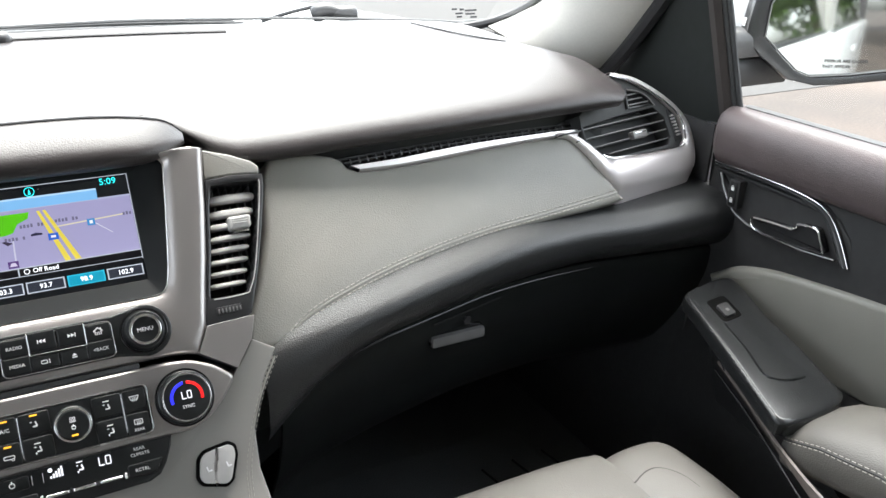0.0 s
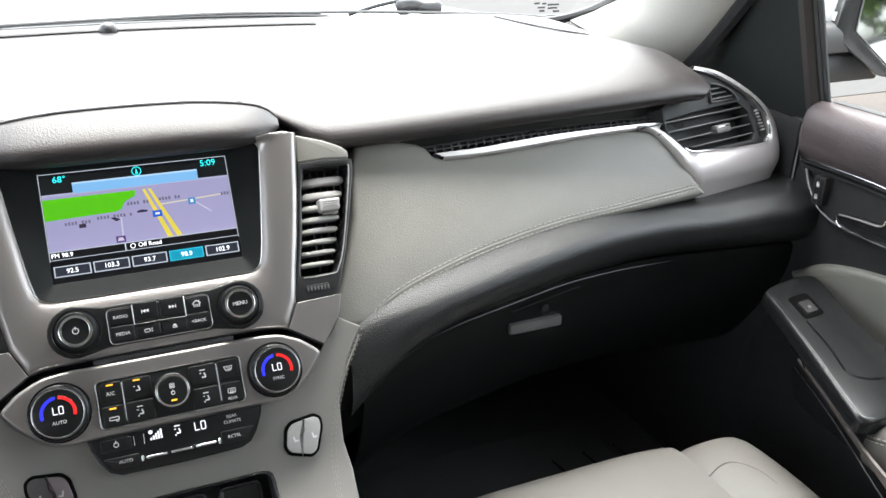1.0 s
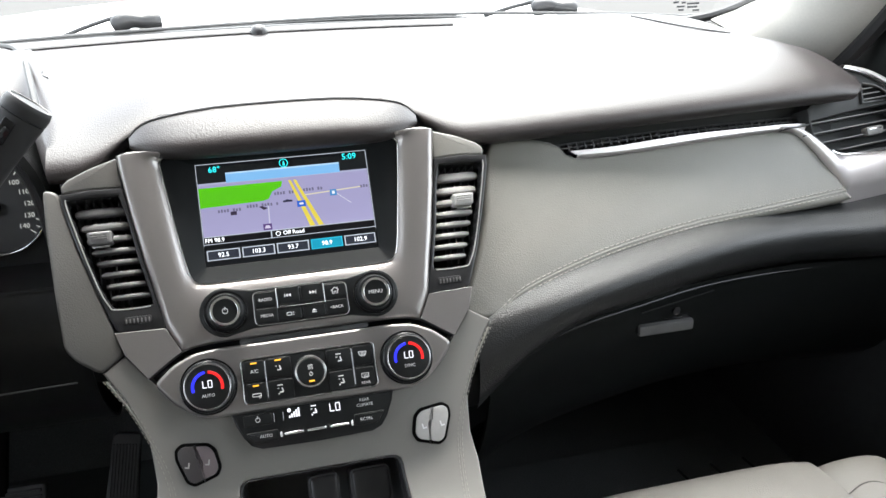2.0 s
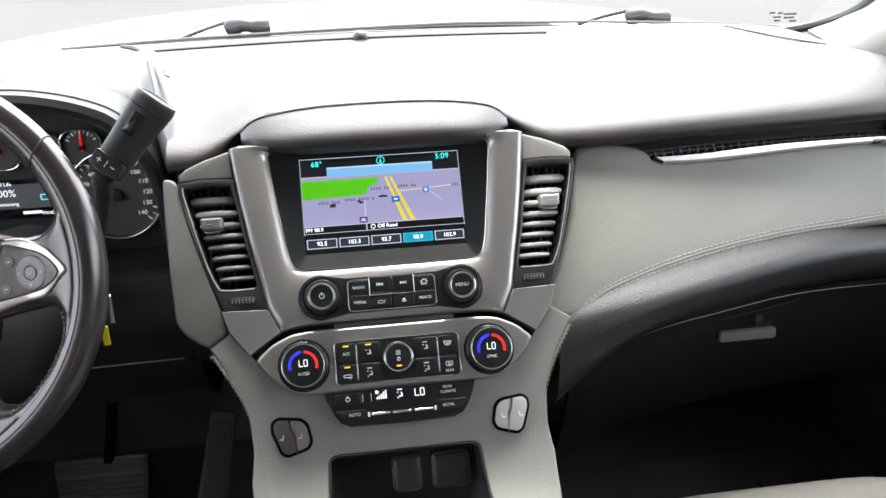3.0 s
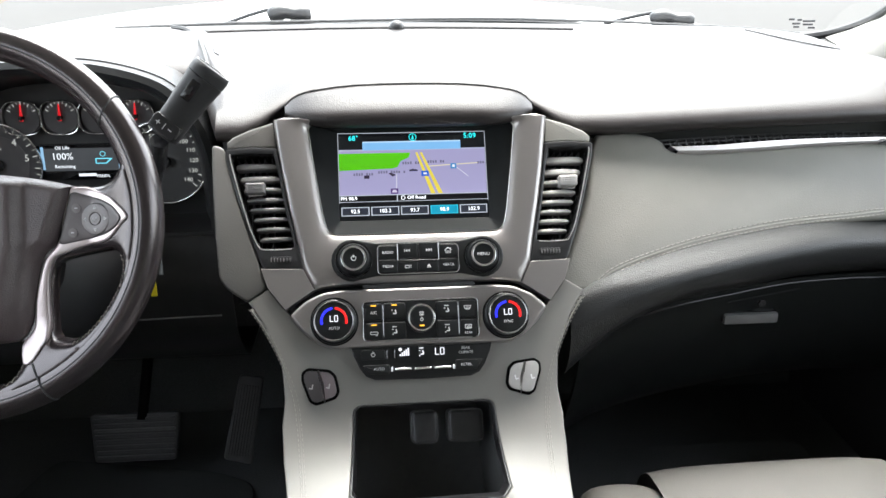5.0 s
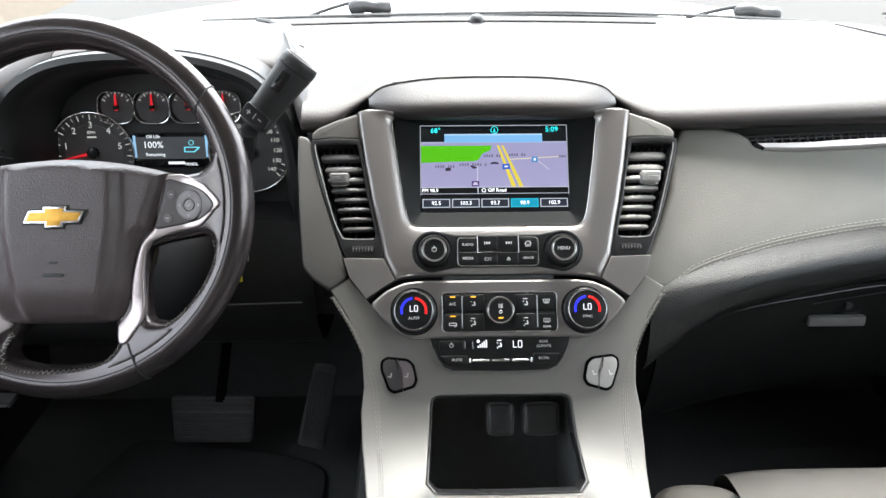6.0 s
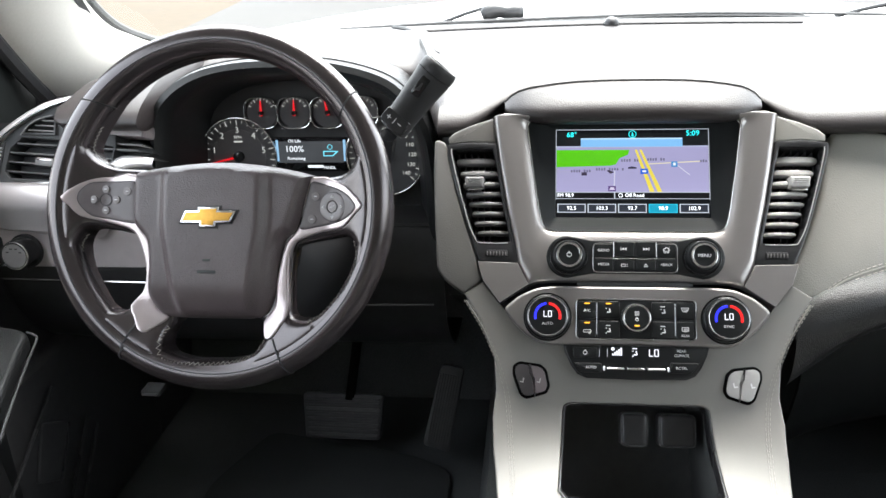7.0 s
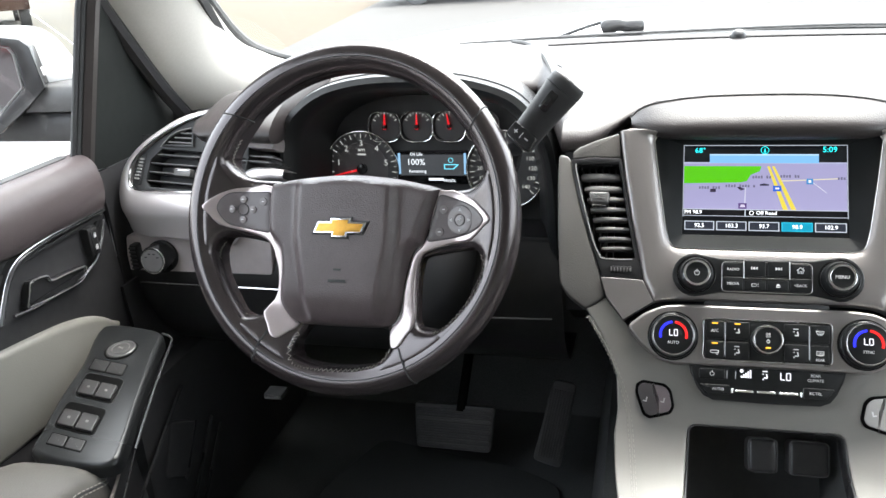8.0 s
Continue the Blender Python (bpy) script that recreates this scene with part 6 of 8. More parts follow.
    part("face", frame_plate(split([Vector(q) for q in [(-0.030, 0.070), (-0.010, 0.050), (0.012, 0.036), (0.155, 0.032), (0.170, 0.042), (0.166, 0.075), (0.118, 0.123), (0.05, 0.152), (0.02, 0.13), (-0.03, 0.105)]], 3), split([Vector(q) for q in [(-0.026, 0.072), (-0.004, 0.0485), (0.016, 0.0415), (0.134, 0.0390), (0.143, 0.0480), (0.139, 0.0785), (0.121, 0.0945), (0.05, 0.0935), (0.02, 0.0920), (-0.03, 0.0890)]], 3), -0.03, -0.004, 0.0015), DEEP, v, "", M)
    for k in range(4):
        y = 0.0480 + 0.0128 * k
        l = 0.006 - 0.024 * k + (0.004 if k == 0 else 0)
        bm = slab((l, y - 0.0010, -0.030), (0.142 - 0.0006 * k, y + 0.0010, -0.007), 0.0008)
        s_ = part("slat", bm, DSLAT, v, "", M)
        part("slat_edge", slab((l + 0.002, y - 0.0003, -0.0075), (0.140, y + 0.0011, -0.0058), 0.0004), SLATD, s_, "pale slat edge", M)
    tab = part("tab", slab((0.060, 0.0575, -0.010), (0.090, 0.0690, 0.001), 0.003), SLATD, v, "grey sliding tab", M)
    part("tab_ridge", slab((0.064, 0.0650, 0.0005), (0.086, 0.0665, 0.0016), 0.0004), CHROME, tab, "", M)
    part("thumb_bed", plate(rounded([(0.147, 0.0885), (0.158, 0.079), (0.1645, 0.062), (0.165, 0.041), (0.150, 0.040)], 0.004), -0.02, -0.0025, 0.001), BLACK, v, "", M)
    for k in range(7):
        part("thumb_ridge", slab((0.1535 - 0.0007 * k, 0.048 + 0.0047 * k, -0.003), (0.1610 - 0.0009 * k, 0.0505 + 0.0047 * k, 0.0005), 0.0006), SLAT, v, "", M)
    if driver:
        part("slat", slab((-0.068, 0.0930, -0.030), (0.010, 0.0950, -0.007), 0.0008), SLATD, v, "", M)
        # pale band stands in for light on the pad's front lip
        part("lit_pad_lip", slab((-0.070, 0.1040, -0.030), (0.004, 0.1230, -0.003), 0.004), shader("lit_lip_grey", (0.24, 0.215, 0.22), 0.42, bump=0.15, bscale=900), v, "pale band painted for the pad's lit front lip", M)
    # small demister outlet
    tri = curve([(0.1205, 0.0975), (0.1080, 0.1125), (0.0905, 0.1220), (0.0665, 0.1275)], 4) + [Vector((0.0625, 0.0995))]
    d = part("demister_frame", frame_plate(split(tri, 2), split(inset(ccw(tri), 0.0030), 2), -0.008, 0.0005, 0.0008), SATIN, v, "", M)
    part("demister_hole", plate(inset(ccw(tri), 0.0026), -0.010, -0.0035, 0.0003), WELL, d, "dark opening", M)
    part("demister_edge", tube([(q.x - 0.0010, q.y - 0.0012, 0.0006) for q in tri[:-2]], 0.0009, 6), SLATD, d, "pale edge", M)
    for k in range(3):
        y = 0.1045 + 0.0068 * k
        part("demister_rib", slab((0.0660, y - 0.0008, -0.0040), (0.1100 - 0.0105 * k, y + 0.0008, -0.0005), 0.0004), SLATD, d, "", M)
    return v


corner_vent(CORNER, "corner air vent in a silver surround beside the door")
corner_vent(MIRROR @ CORNER, "corner air vent in a silver surround behind the wheel", True)
# long grille and silver strip over the leather panel
tp = [(0.0043, 0.0013), (0.0628, 0.0010), (0.1227, 0.0034), (0.1827, 0.0046), (0.2544, 0.0036), (0.2944, 0.0030), (0.330, 0.0010)]
bt = [(0.013, -0.0062), (0.0628, -0.0077), (0.1227, -0.0064), (0.1827, -0.0043), (0.2544, -0.0034), (0.2944, -0.0046), (0.322, -0.0110)]
bm = bmesh.new()
skin(bm, [[(q.x, q.y - 0.001, -0.012), (q.x, q.y, 0.0), (q.x, q.y + 0.0015, 0.0025), (p.x, p.y - 0.001, 0.003), (p.x, p.y, 0.001), (p.x, p.y, -0.015)] for p, q in zip(curve(tp, 5), curve(bt, 5))], closed=False)
bmesh.ops.recalc_face_normals(bm, faces=bm.faces)
part("silver_strip", bm, SILVERW, dash, "satin silver strip", PANEL)
part("grille_bed", plate([(-0.018, 0.012), (0.005, -0.002), (0.15, 0.001), (0.34, -0.004), (0.36, 0.012), (0.20, 0.019), (0.05, 0.017)], -0.03, -0.016, 0.001), DEEP, dash, "", PANEL)
for k in range(30):
    x = -0.004 + 0.0108 * k
    z = 0.0025 + 0.0030 * math.sin(math.pi * k / 30)
    part("grille_rib", slab((x, z + 0.0012, -0.020), (x + 0.0022, z + 0.0085, -0.005), 0.0005), DSLAT, dash, "", PANEL)
for y in (0.0068, 0.0118):
    xs = [-0.018 + 0.353 * k / 20 for k in range(21)]
    part("grille_bar", tube([(x, y + 0.0030 * math.sin(math.pi * x / 0.32), -0.006) for x in xs], 0.0010, 6), DSLAT, dash, "", PANEL)

# glove box slot, lock, upper seam
part("slot_handle", slab((0.389, -0.012, 0.999), (0.464, 0.03, 1.012), 0.005), SATIN, glove, "black slot handle")
# lip in a lighter grey than the lid
part("slot_lip", slab((0.391, -0.0155, 0.998), (0.462, -0.006, 1.0115), 0.003), shader("slot_lip_grey", (0.10, 0.10, 0.10), 0.5), glove, "grey slot lip")
part("lock", at(lathe([(0.0052, 0), (0.0052, 0.003), (0.003, 0.0036), (0, 0.003)], 20), 0, 0), SATIN, glove, "small round lock", basis((0.4385, -0.0100, 1.0245), (1, 0.1, 0), (0, 0.1, 1)))
part("handle_line", tube([(0.393 + 0.1 * k / 8, -0.0135 + 0.012 * (k / 8), 1.029 + 0.010 * k / 8) for k in range(9)], 0.0009, 5), LID, glove)
part("upper_seam", tube(curve([(x_, -0.039 + 0.06 * min((x_ - 0.17) / 0.45, 1) - 0.004, spread(SEAM, x_) - 0.006) for x_ in (0.23, 0.265, 0.321, 0.395, 0.472, 0.554, 0.642)], 6), 0.0011, 5), SATIN, glove, "fine edge along the lid")

# ---- driver's lower dashboard ----
drv = thing("driver_knee_panel", "black knee panel with grey switch field under the dashboard", "dashboard panel", (-0.6, 0.08, 1.0))
part("knee_panel", loft([curve([(x, 0.105, 1.10), (x, 0.080, 1.06), (x, 0.075, 1.02), (x, 0.10, 0.95), (x, 0.18, 0.88), (x, 0.30, 0.86)], 3) for x in (-0.87, -0.7, -0.5, -0.35, -0.228)], 0.004), BLACK, drv)
part("switch_field", plate(rounded([(-0.868, 1.045), (-0.636, 1.045), (-0.632, 1.100), (-0.86, 1.100)], 0.006), -0.02, 0.002, 0.002), shader("grey_switch_field", (0.62, 0.56, 0.565), 0.42), drv, "smooth grey switch field", basis((0, 0.076, 0), (1, 0, 0), (0, 0, 1)))
part("bright_line", tube([(-0.87 + 0.26 * k / 8, 0.064, 1.0315 - 0.004 * k / 8) for k in range(9)], 0.0014, 6), CHROME, drv, "thin bright line")
part("bright_line", tube([(-0.43 + 0.19 * k / 8, 0.052, 1.003 + 0.004 * k / 8) for k in range(9)], 0.0011, 6), shader("dull_line", (0.1, 0.1, 0.1), 0.3), drv)
LF = basis((-0.802, 0.070, 1.071), (1, 0, 0), (0, 0.12, 1))
lk = part("light_knob", lathe([(0.024, 0), (0.024, 0.004), (0.0215, 0.006), (0.0205, 0.026), (0.0185, 0.0285), (0.0, 0.0285)], 36), SATIN, drv, "round black light switch", LF)
part("knob_ring", frame_plate(circle(0.0192, 32), circle(0.0165, 32), 0.0275, 0.0298, 0.0005), CHROME, lk, "bright ring", LF)
part("knob_face", lathe([(0.0163, 0.028), (0.0160, 0.0296), (0, 0.0296)], 28), shader("grey_knob_face", (0.27, 0.26, 0.265), 0.3), lk, "grey dial face", LF)
part("knob_marks", merge(*[at(plate(rect(0.004, 0.0016, 0.0004), 0.0294, 0.0299, 0.0001), 0.0105 * math.cos(a), 0.0105 * math.sin(a)) for a in (0.5, 1.2, 1.9, 2.6)]), DEEP, lk, "", LF)
dm = part("dimmer_wheel", slab((-0.850, 0.060, 1.050), (-0.838, 0.08, 1.090), 0.004), BLACK, drv, "ridged dimmer wheel")
for k in range(6):
    part("ridge", slab((-0.849, 0.0578, 1.054 + 0.006 * k), (-0.839, 0.0605, 1.0565 + 0.006 * k), 0.0006), DSLAT, dm)

# ---- pedals ----
brake = thing("brake_pedal", "wide black ribbed rubber brake pedal", "pedal", (-0.44, 0.29, 0.68))
BP = basis((-0.442, 0.290, 0.672), (1, -0.09, 0.05), (0, 0.35, 1))
part("pad", plate(rounded([(-0.070, -0.040), (0.066, -0.040), (0.074, 0.040), (-0.074, 0.040)], 0.008), -0.012, 0.0, 0.003), RUBBER, brake, "", BP)
# one rib is a lighter grey than the others
for k in range(8):
    part("rib", plate(rect(0.128 + 0.0012 * k, 0.0052, 0.0015, 0, -0.0315 + 0.009 * k), 0, 0.0042, 0.0015), RUBBER if k != 5 else shader("pale_rib", (0.09, 0.09, 0.09), 0.4), brake, "", BP)
part("arm", tube([(-0.43, 0.30, 0.70), (-0.42, 0.36, 0.80), (-0.41, 0.40, 0.95)], 0.009, 8), WELL, brake)
acc = thing("accelerator_pedal", "tall black ribbed accelerator pedal", "pedal", (-0.27, 0.29, 0.68))
AP = basis((-0.262, 0.285, 0.697), (1, 0, -0.2), (0.52, 0.42, 1))
part("pad", plate(rounded([(-0.026, -0.068), (0.022, -0.072), (0.020, 0.075), (-0.020, 0.075)], 0.009), -0.01, 0.0, 0.003), RUBBER, acc, "", AP)
for k in range(9):
    part("rib", plate(rect(0.0022, 0.118, 0.0008, -0.0185 + 0.0044 * k, 0.0), 0, 0.0024, 0.0008), RUBBER, acc, "", AP)
park = thing("parking_brake_pedal", "black parking brake pedal by the kick panel", "pedal", (-0.76, 0.05, 0.76))
part("pad", plate(rect(0.05, 0.085, 0.006), -0.01, 0.0, 0.003), BLACK, park, "", basis((-0.80, 0.02, 0.776), (0.25, 0.85, -0.45), (0.0, 0.5, 0.87)))
part("edge", tube([(-0.795, 0.062, 0.80), (-0.795, 0.012, 0.728)], 0.0022, 6), SATIN, park)
for k, (a, b) in enumerate((((-0.80, 0.050, 0.868), (-0.80, -0.092, 0.772)), ((-0.80, 0.137, 0.748), (-0.80, 0.056, 0.656)), ((-0.80, 0.115, 0.775), (-0.80, 0.02, 0.668)))):
    part("kick_edge", tube([a, b], 0.0026, 6), SATIN, drv, "dark edge of the kick panel")
part("kick_panel", slab((-0.86, -0.05, 0.58), (-0.81, 0.35, 0.90), 0.01), BLACK, drv)
mat_ = thing("floor_mat", "black carpet floor mat on the cabin floor", "floor mat", (-0.45, 0.1, 0.58))
part("mat", at(plate(rounded([(-0.63, -0.55), (-0.25, -0.55), (-0.25, 0.26), (-0.32, 0.30), (-0.60, 0.36), (-0.66, 0.2)], 0.03), 0.580, 0.590, 0.003), 0, 0), shader("mat_carpet", (0.044, 0.047, 0.047), 0.95, var=0.4, scale=600, bump=1.0, bscale=800), mat_, "")
mat2 = thing("floor_mat", "black carpet floor mat on the cabin floor", "floor mat", (0.45, 0.1, 0.58))
part("mat", plate(rounded([(0.24, -0.4), (0.72, -0.4), (0.72, 0.30), (0.24, 0.30)], 0.03), 0.580, 0.590, 0.003), CARPET, mat2)
for x in (0.60, 0.66, 0.72):
    part("mat_ridge", tube([(x, 0.20, 0.60), (x + 0.05, -0.10, 0.595)], 0.002, 6), SATIN, mat2)
# transmission tunnel between the footwells
part("tunnel", loft([[(-0.20, y, 0.58), (-0.17, y, 0.78), (0.17, y, 0.78), (0.20, y, 0.58)] for y in (-0.8, 0.0, 0.55)]), CARPET, body)

# ---- doors ----
WOODISH = shader("pale_grain_trim", (0.16, 0.135, 0.125), 0.6, var=0.4, scale=120)


def build_door(s):
    M = None if s > 0 else MIRROR
    P = lambda name, bm, mat, parent, label="": part(name, bm, mat, parent, label, M)
    d = thing("passenger_door" if s > 0 else "driver_door", "black door panel with pale leather insert and chrome handle" if s > 0 else "black door panel with pale insert and window switch block", "car door", (0.9 * s, -0.2, 0.9))
    ys = [0.045, 0.03, -0.05, -0.15, -0.3, -0.5, -0.75, -1.0, -1.15]
    # upper roll under the window
    sec = [(0.905, 1.224), (0.880, 1.2305), (0.862, 1.226), (0.850, 1.210), (0.846, 1.185), (0.852, 1.160), (0.866, 1.150), (0.89, 1.148)]
    P("upper_roll", loft([curve([(x + (0.012 if k == 0 else 0), y, z) for x, z in sec], 3) for k, y in enumerate(ys)]), DOORROLL, d, "dark grained upper roll")
    P("front_edge", loft([[(x, 0.045, z) for x, z in [(0.915, 1.224), (0.862, 1.20), (0.862, 1.0), (0.86, 0.6)]], [(x + 0.05, 0.055, z) for x, z in [(0.862, 1.205), (0.86, 1.19), (0.86, 1.0), (0.86, 0.6)]]]), BLACK, d)
    # inner skin
    P("inner_panel", loft([curve([(0.878, y, 1.152), (0.872, y, 1.10), (0.868, y, 1.04), (0.866, y, 0.95), (0.845, y, 0.85), (0.83, y, 0.72), (0.84, y, 0.62)], 3) for y in ys], 0.01), BLACK, d)
    # handle bezel
    ol = [(-0.040, 1.146), (0.05, 1.1455), (0.135, 1.1435), (0.168, 1.136), (0.188, 1.118), (0.204, 1.088), (0.200, 1.076), (0.165, 1.074), (0.10, 1.076), (0.045, 1.082), (0.015, 1.098), (-0.008, 1.118), (-0.03, 1.132)]
    il = [(-0.022, 1.139), (0.05, 1.1385), (0.130, 1.1365), (0.158, 1.130), (0.176, 1.114), (0.190, 1.090), (0.186, 1.084), (0.160, 1.082), (0.10, 1.084), (0.050, 1.089), (0.022, 1.103), (0.002, 1.120), (-0.012, 1.130)]
    DF = basis((0.868, 0, 0), (0, -1, 0), (0, 0, 1))
    bm = frame_plate(split([Vector(q) for q in ol], 2), split([Vector(q) for q in il], 2), -0.014, 0.006, 0.003)
    bmesh.ops.transform(bm, matrix=DF, verts=bm.verts)
    P("handle_bezel", bm, BLACK, d, "black handle bezel")
    bm = plate([(a, b) for a, b in il], -0.016, -0.012, 0.001)
    bmesh.ops.transform(bm, matrix=DF, verts=bm.verts)
    P("handle_cup", bm, SATIN, d, "dark handle cup")
    bo = curve([(-0.035, 1.1550), (0.025, 1.1555), (0.09, 1.1545), (0.132, 1.1505), (0.152, 1.1440), (0.167, 1.1326), (0.182, 1.112), (0.198, 1.084)], 4)
    bi = curve([(-0.031, 1.1480), (0.0229, 1.1486), (0.085, 1.1474), (0.124, 1.1440), (0.142, 1.1370), (0.156, 1.1240), (0.169, 1.1050), (0.182, 1.082)], 4)
    bm = loft([[(*p.lerp(q, f), z) for f, z in ((0, -0.004), (0, 0.006), (0.12, 0.0105), (0.4, 0.0130), (0.7, 0.0120), (0.92, 0.0085), (1.0, 0.004), (1.0, -0.004))] for p, q in zip(bo, bi)])
    bmesh.ops.recalc_face_normals(bm, faces=bm.faces)
    bmesh.ops.transform(bm, matrix=DF, verts=bm.verts)
    P("bezel_arch", bm, SATINRING, d, "satin dark arch over the handle")
    X = 0.856
    du, dz = (0.0, 0.0) if s > 0 else (-0.013, -0.004)
    P("arch_line", tube([(X - 0.0008, -v.x, v.y + 0.0010) for v in bo], 0.0009, 6), DULLCHROME, d, "thin bright line")
    low = [(0.178, 1.0880), (0.119, 1.0828), (0.052, 1.0845), (0.0284, 1.0895), (0.010, 1.0985), (-0.009, 1.121), (-0.019, 1.143)]
    P("lower_arch", tube(curve([(X, -u_ - du * 0.6, z_ + dz * 0.6) for u_, z_ in low], 5), 0.0023, 8), DULLCHROME, d, "satin chrome lower edge")
    lv = [(0.0500, 1.0985), (0.056, 1.1025), (0.087, 1.1060), (0.113, 1.1080), (0.121, 1.1112), (0.1255, 1.1180), (0.150, 1.1210), (0.158, 1.108), (0.166, 1.0935), (0.120, 1.0880), (0.072, 1.0850), (0.054, 1.0895)]
    lv = [(u_ + du, z_ + dz) for u_, z_ in lv]
    bm = plate(rounded(lv, 0.003), -0.010, 0.0, 0.0030, 4)
    bmesh.ops.transform(bm, matrix=basis((0.8500, 0, 0), (0, -1, 0), (0, 0, 1)), verts=bm.verts)
    h = P("handle_lever", bm, SATIN, d, "black door handle with chrome edge")
    P("chrome_edge", tube(curve([(0.8486, -u_, z_) for u_, z_ in lv[:9]], 4), [0.0012] * 3 + [0.0026] * 12 + [0.0022] * 10 + [0.0016] * 8, 8), CHROME, h, "chrome edge")
    P("chrome_edge", tube(curve([(0.8488, -u_, z_) for u_, z_ in lv[8:] + lv[:1]], 4), 0.0008, 6), CHROME, h, "thin chrome edge")
    ly = -0.010 - du * 0.4
    lk_ = P("lock_switch", slab((0.852, ly - 0.010, 1.100), (0.872, ly + 0.010, 1.141), 0.004), BLACK, d, "black lock switch")
    P("lock_rocker", slab((0.8505, ly - 0.0065, 1.103), (0.858, ly + 0.0065, 1.138), 0.003), SATIN, lk_, "satin rocker")
    for z in (1.1115, 1.1285):
        P("lock_mark", slab((0.8495, ly - 0.0022, z - 0.0022), (0.8509, ly + 0.0022, z + 0.0022), 0.0004), PRINT, lk_)
        P("lock_mark", tube([(0.8498, ly - 0.0016, z + 0.0020), (0.8498, ly - 0.0014, z + 0.0042), (0.8498, ly + 0.0014, z + 0.0042), (0.8498, ly + 0.0016, z + 0.0020)], 0.0005, 5), PRINT, lk_)
    # leather insert
    ins = [(0.002, 0.990), (0.010, 1.004), (0.035, 1.022), (0.08, 1.037), (0.136, 1.047), (0.266, 1.062), (0.45, 1.075), (0.7, 1.08), (0.7, 0.93), (0.30, 0.93), (0.2, 0.93), (0.08, 0.94)]
    bm = plate(curve(ins, 3, True), -0.02, 0.012, 0.008, 4)
    bmesh.ops.transform(bm, matrix=basis((0.853, 0, 0), (0.04, -1, 0), (0, 0, 1)), verts=bm.verts)
    P("leather_insert", bm, DOORPAD, d, "pale grey leather insert")
    # switch block
    SW = basis((0, -0.1, 1.006), (1, 0, 0), (0, 1, 0.13))
    outl = [(0.735, 0.036), (0.745, 0.047), (0.765, 0.054), (0.822, 0.060), (0.835, 0.04), (0.812, -0.03), (0.797, -0.10), (0.778, -0.165), (0.770, -0.187), (0.735, -0.198), (0.690, -0.199), (0.664, -0.190), (0.670, -0.16), (0.692, -0.098), (0.715, -0.03), (0.728, 0.01)]
    bm = plate(curve(outl, 3, True), -0.017, 0.002, 0.007, 5)
    bmesh.ops.transform(bm, matrix=SW, verts=bm.verts)
    blk = P("switch_block", bm, BLOCK, d, "satin black switch block")

    def key(parent, name, pts, z0, z1, mat, label="", r=0.003):
        b_ = plate(rounded(pts, r), z0, z1, 0.001)
        bmesh.ops.transform(b_, matrix=SW, verts=b_.verts)
        return weighted(P(name, b_, mat, parent, label))

    def gap(parent, cx_, cy_, w, h_):
        key(parent, "key_gap", tilted(cx_, cy_, w + 0.003, h_ + 0.003, T_), 0.0005, 0.0026, WELL, "", 0.0025)

    def tilted(cx_, cy_, w, h_, turn):
        return [(cx_ + a + 0.24 * b_, cy_ + turn * a + b_) for a, b_ in ((-w / 2, -h_ / 2), (w / 2, -h_ / 2), (w / 2, h_ / 2), (-w / 2, h_ / 2))]
    T_ = 0.10 if s > 0 else 0.16
    if s > 0:
        wll = key(blk, "switch_well", tilted(0.766, -0.002, 0.036, 0.046, T_), 0.0005, 0.0026, WELL, "black switch well", 0.008)
        ky = key(wll, "window_key", tilted(0.763, -0.008, 0.020, 0.024, T_), 0.002, 0.0065, BLACK, "black window key", 0.004)
        key(ky, "window_mark", tilted(0.763, -0.010, 0.006, 0.006, T_), 0.0064, 0.0068, SLATD)
        bm = tube(curve([(0.742, -0.03, 0.002), (0.728, -0.08, 0.0022), (0.714, -0.115, 0.0022), (0.712, -0.13, 0.0022), (0.728, -0.142, 0.0022), (0.752, -0.145, 0.0022)], 6), 0.0022, 6)
        bmesh.ops.transform(bm, matrix=SW, verts=bm.verts)
        P("grip_edge", bm, BLOCK, blk, "raised grip edge")
    else:
        b_ = at(lathe([(0.0185, 0.0015), (0.0185, 0.0035), (0.0165, 0.0045), (0.0155, 0.0040), (0.0, 0.0050)], 32), 0.775, 0.002)
        bmesh.ops.transform(b_, matrix=SW, verts=b_.verts)
        md = P("mirror_dial", b_, shader("grey_dial", (0.050, 0.049, 0.049), 0.4), blk, "round mirror switch")
        b_ = at(frame_plate(circle(0.0208, 36), circle(0.0186, 36), 0.001, 0.0032, 0.0003), 0.775, 0.002)
        bmesh.ops.transform(b_, matrix=SW, verts=b_.verts)
        P("dial_gap", b_, WELL, md, "black gap")
        b_ = at(frame_plate(circle(0.0115, 30), circle(0.0108, 30), 0.004, 0.0052, 0.0002), 0.775, 0.002)
        bmesh.ops.transform(b_, matrix=SW, verts=b_.verts)
        P("dial_line", b_, SLATD, md, "fine printed ring")
        key(md, "dial_mark", tilted(0.775, 0.002, 0.008, 0.005, T_), 0.004, 0.0056, SLATD, "", 0.001)
        for cx_, cy_ in ((0.7840, -0.0325), (0.7575, -0.0370)):
            gap(blk, cx_, cy_, 0.0245, 0.020)
            key(blk, "mirror_key", tilted(cx_, cy_, 0.0245, 0.020, T_), 0.001, 0.0030, shader("grey_key_a", (0.024, 0.024, 0.024), 0.34), "", 0.002)
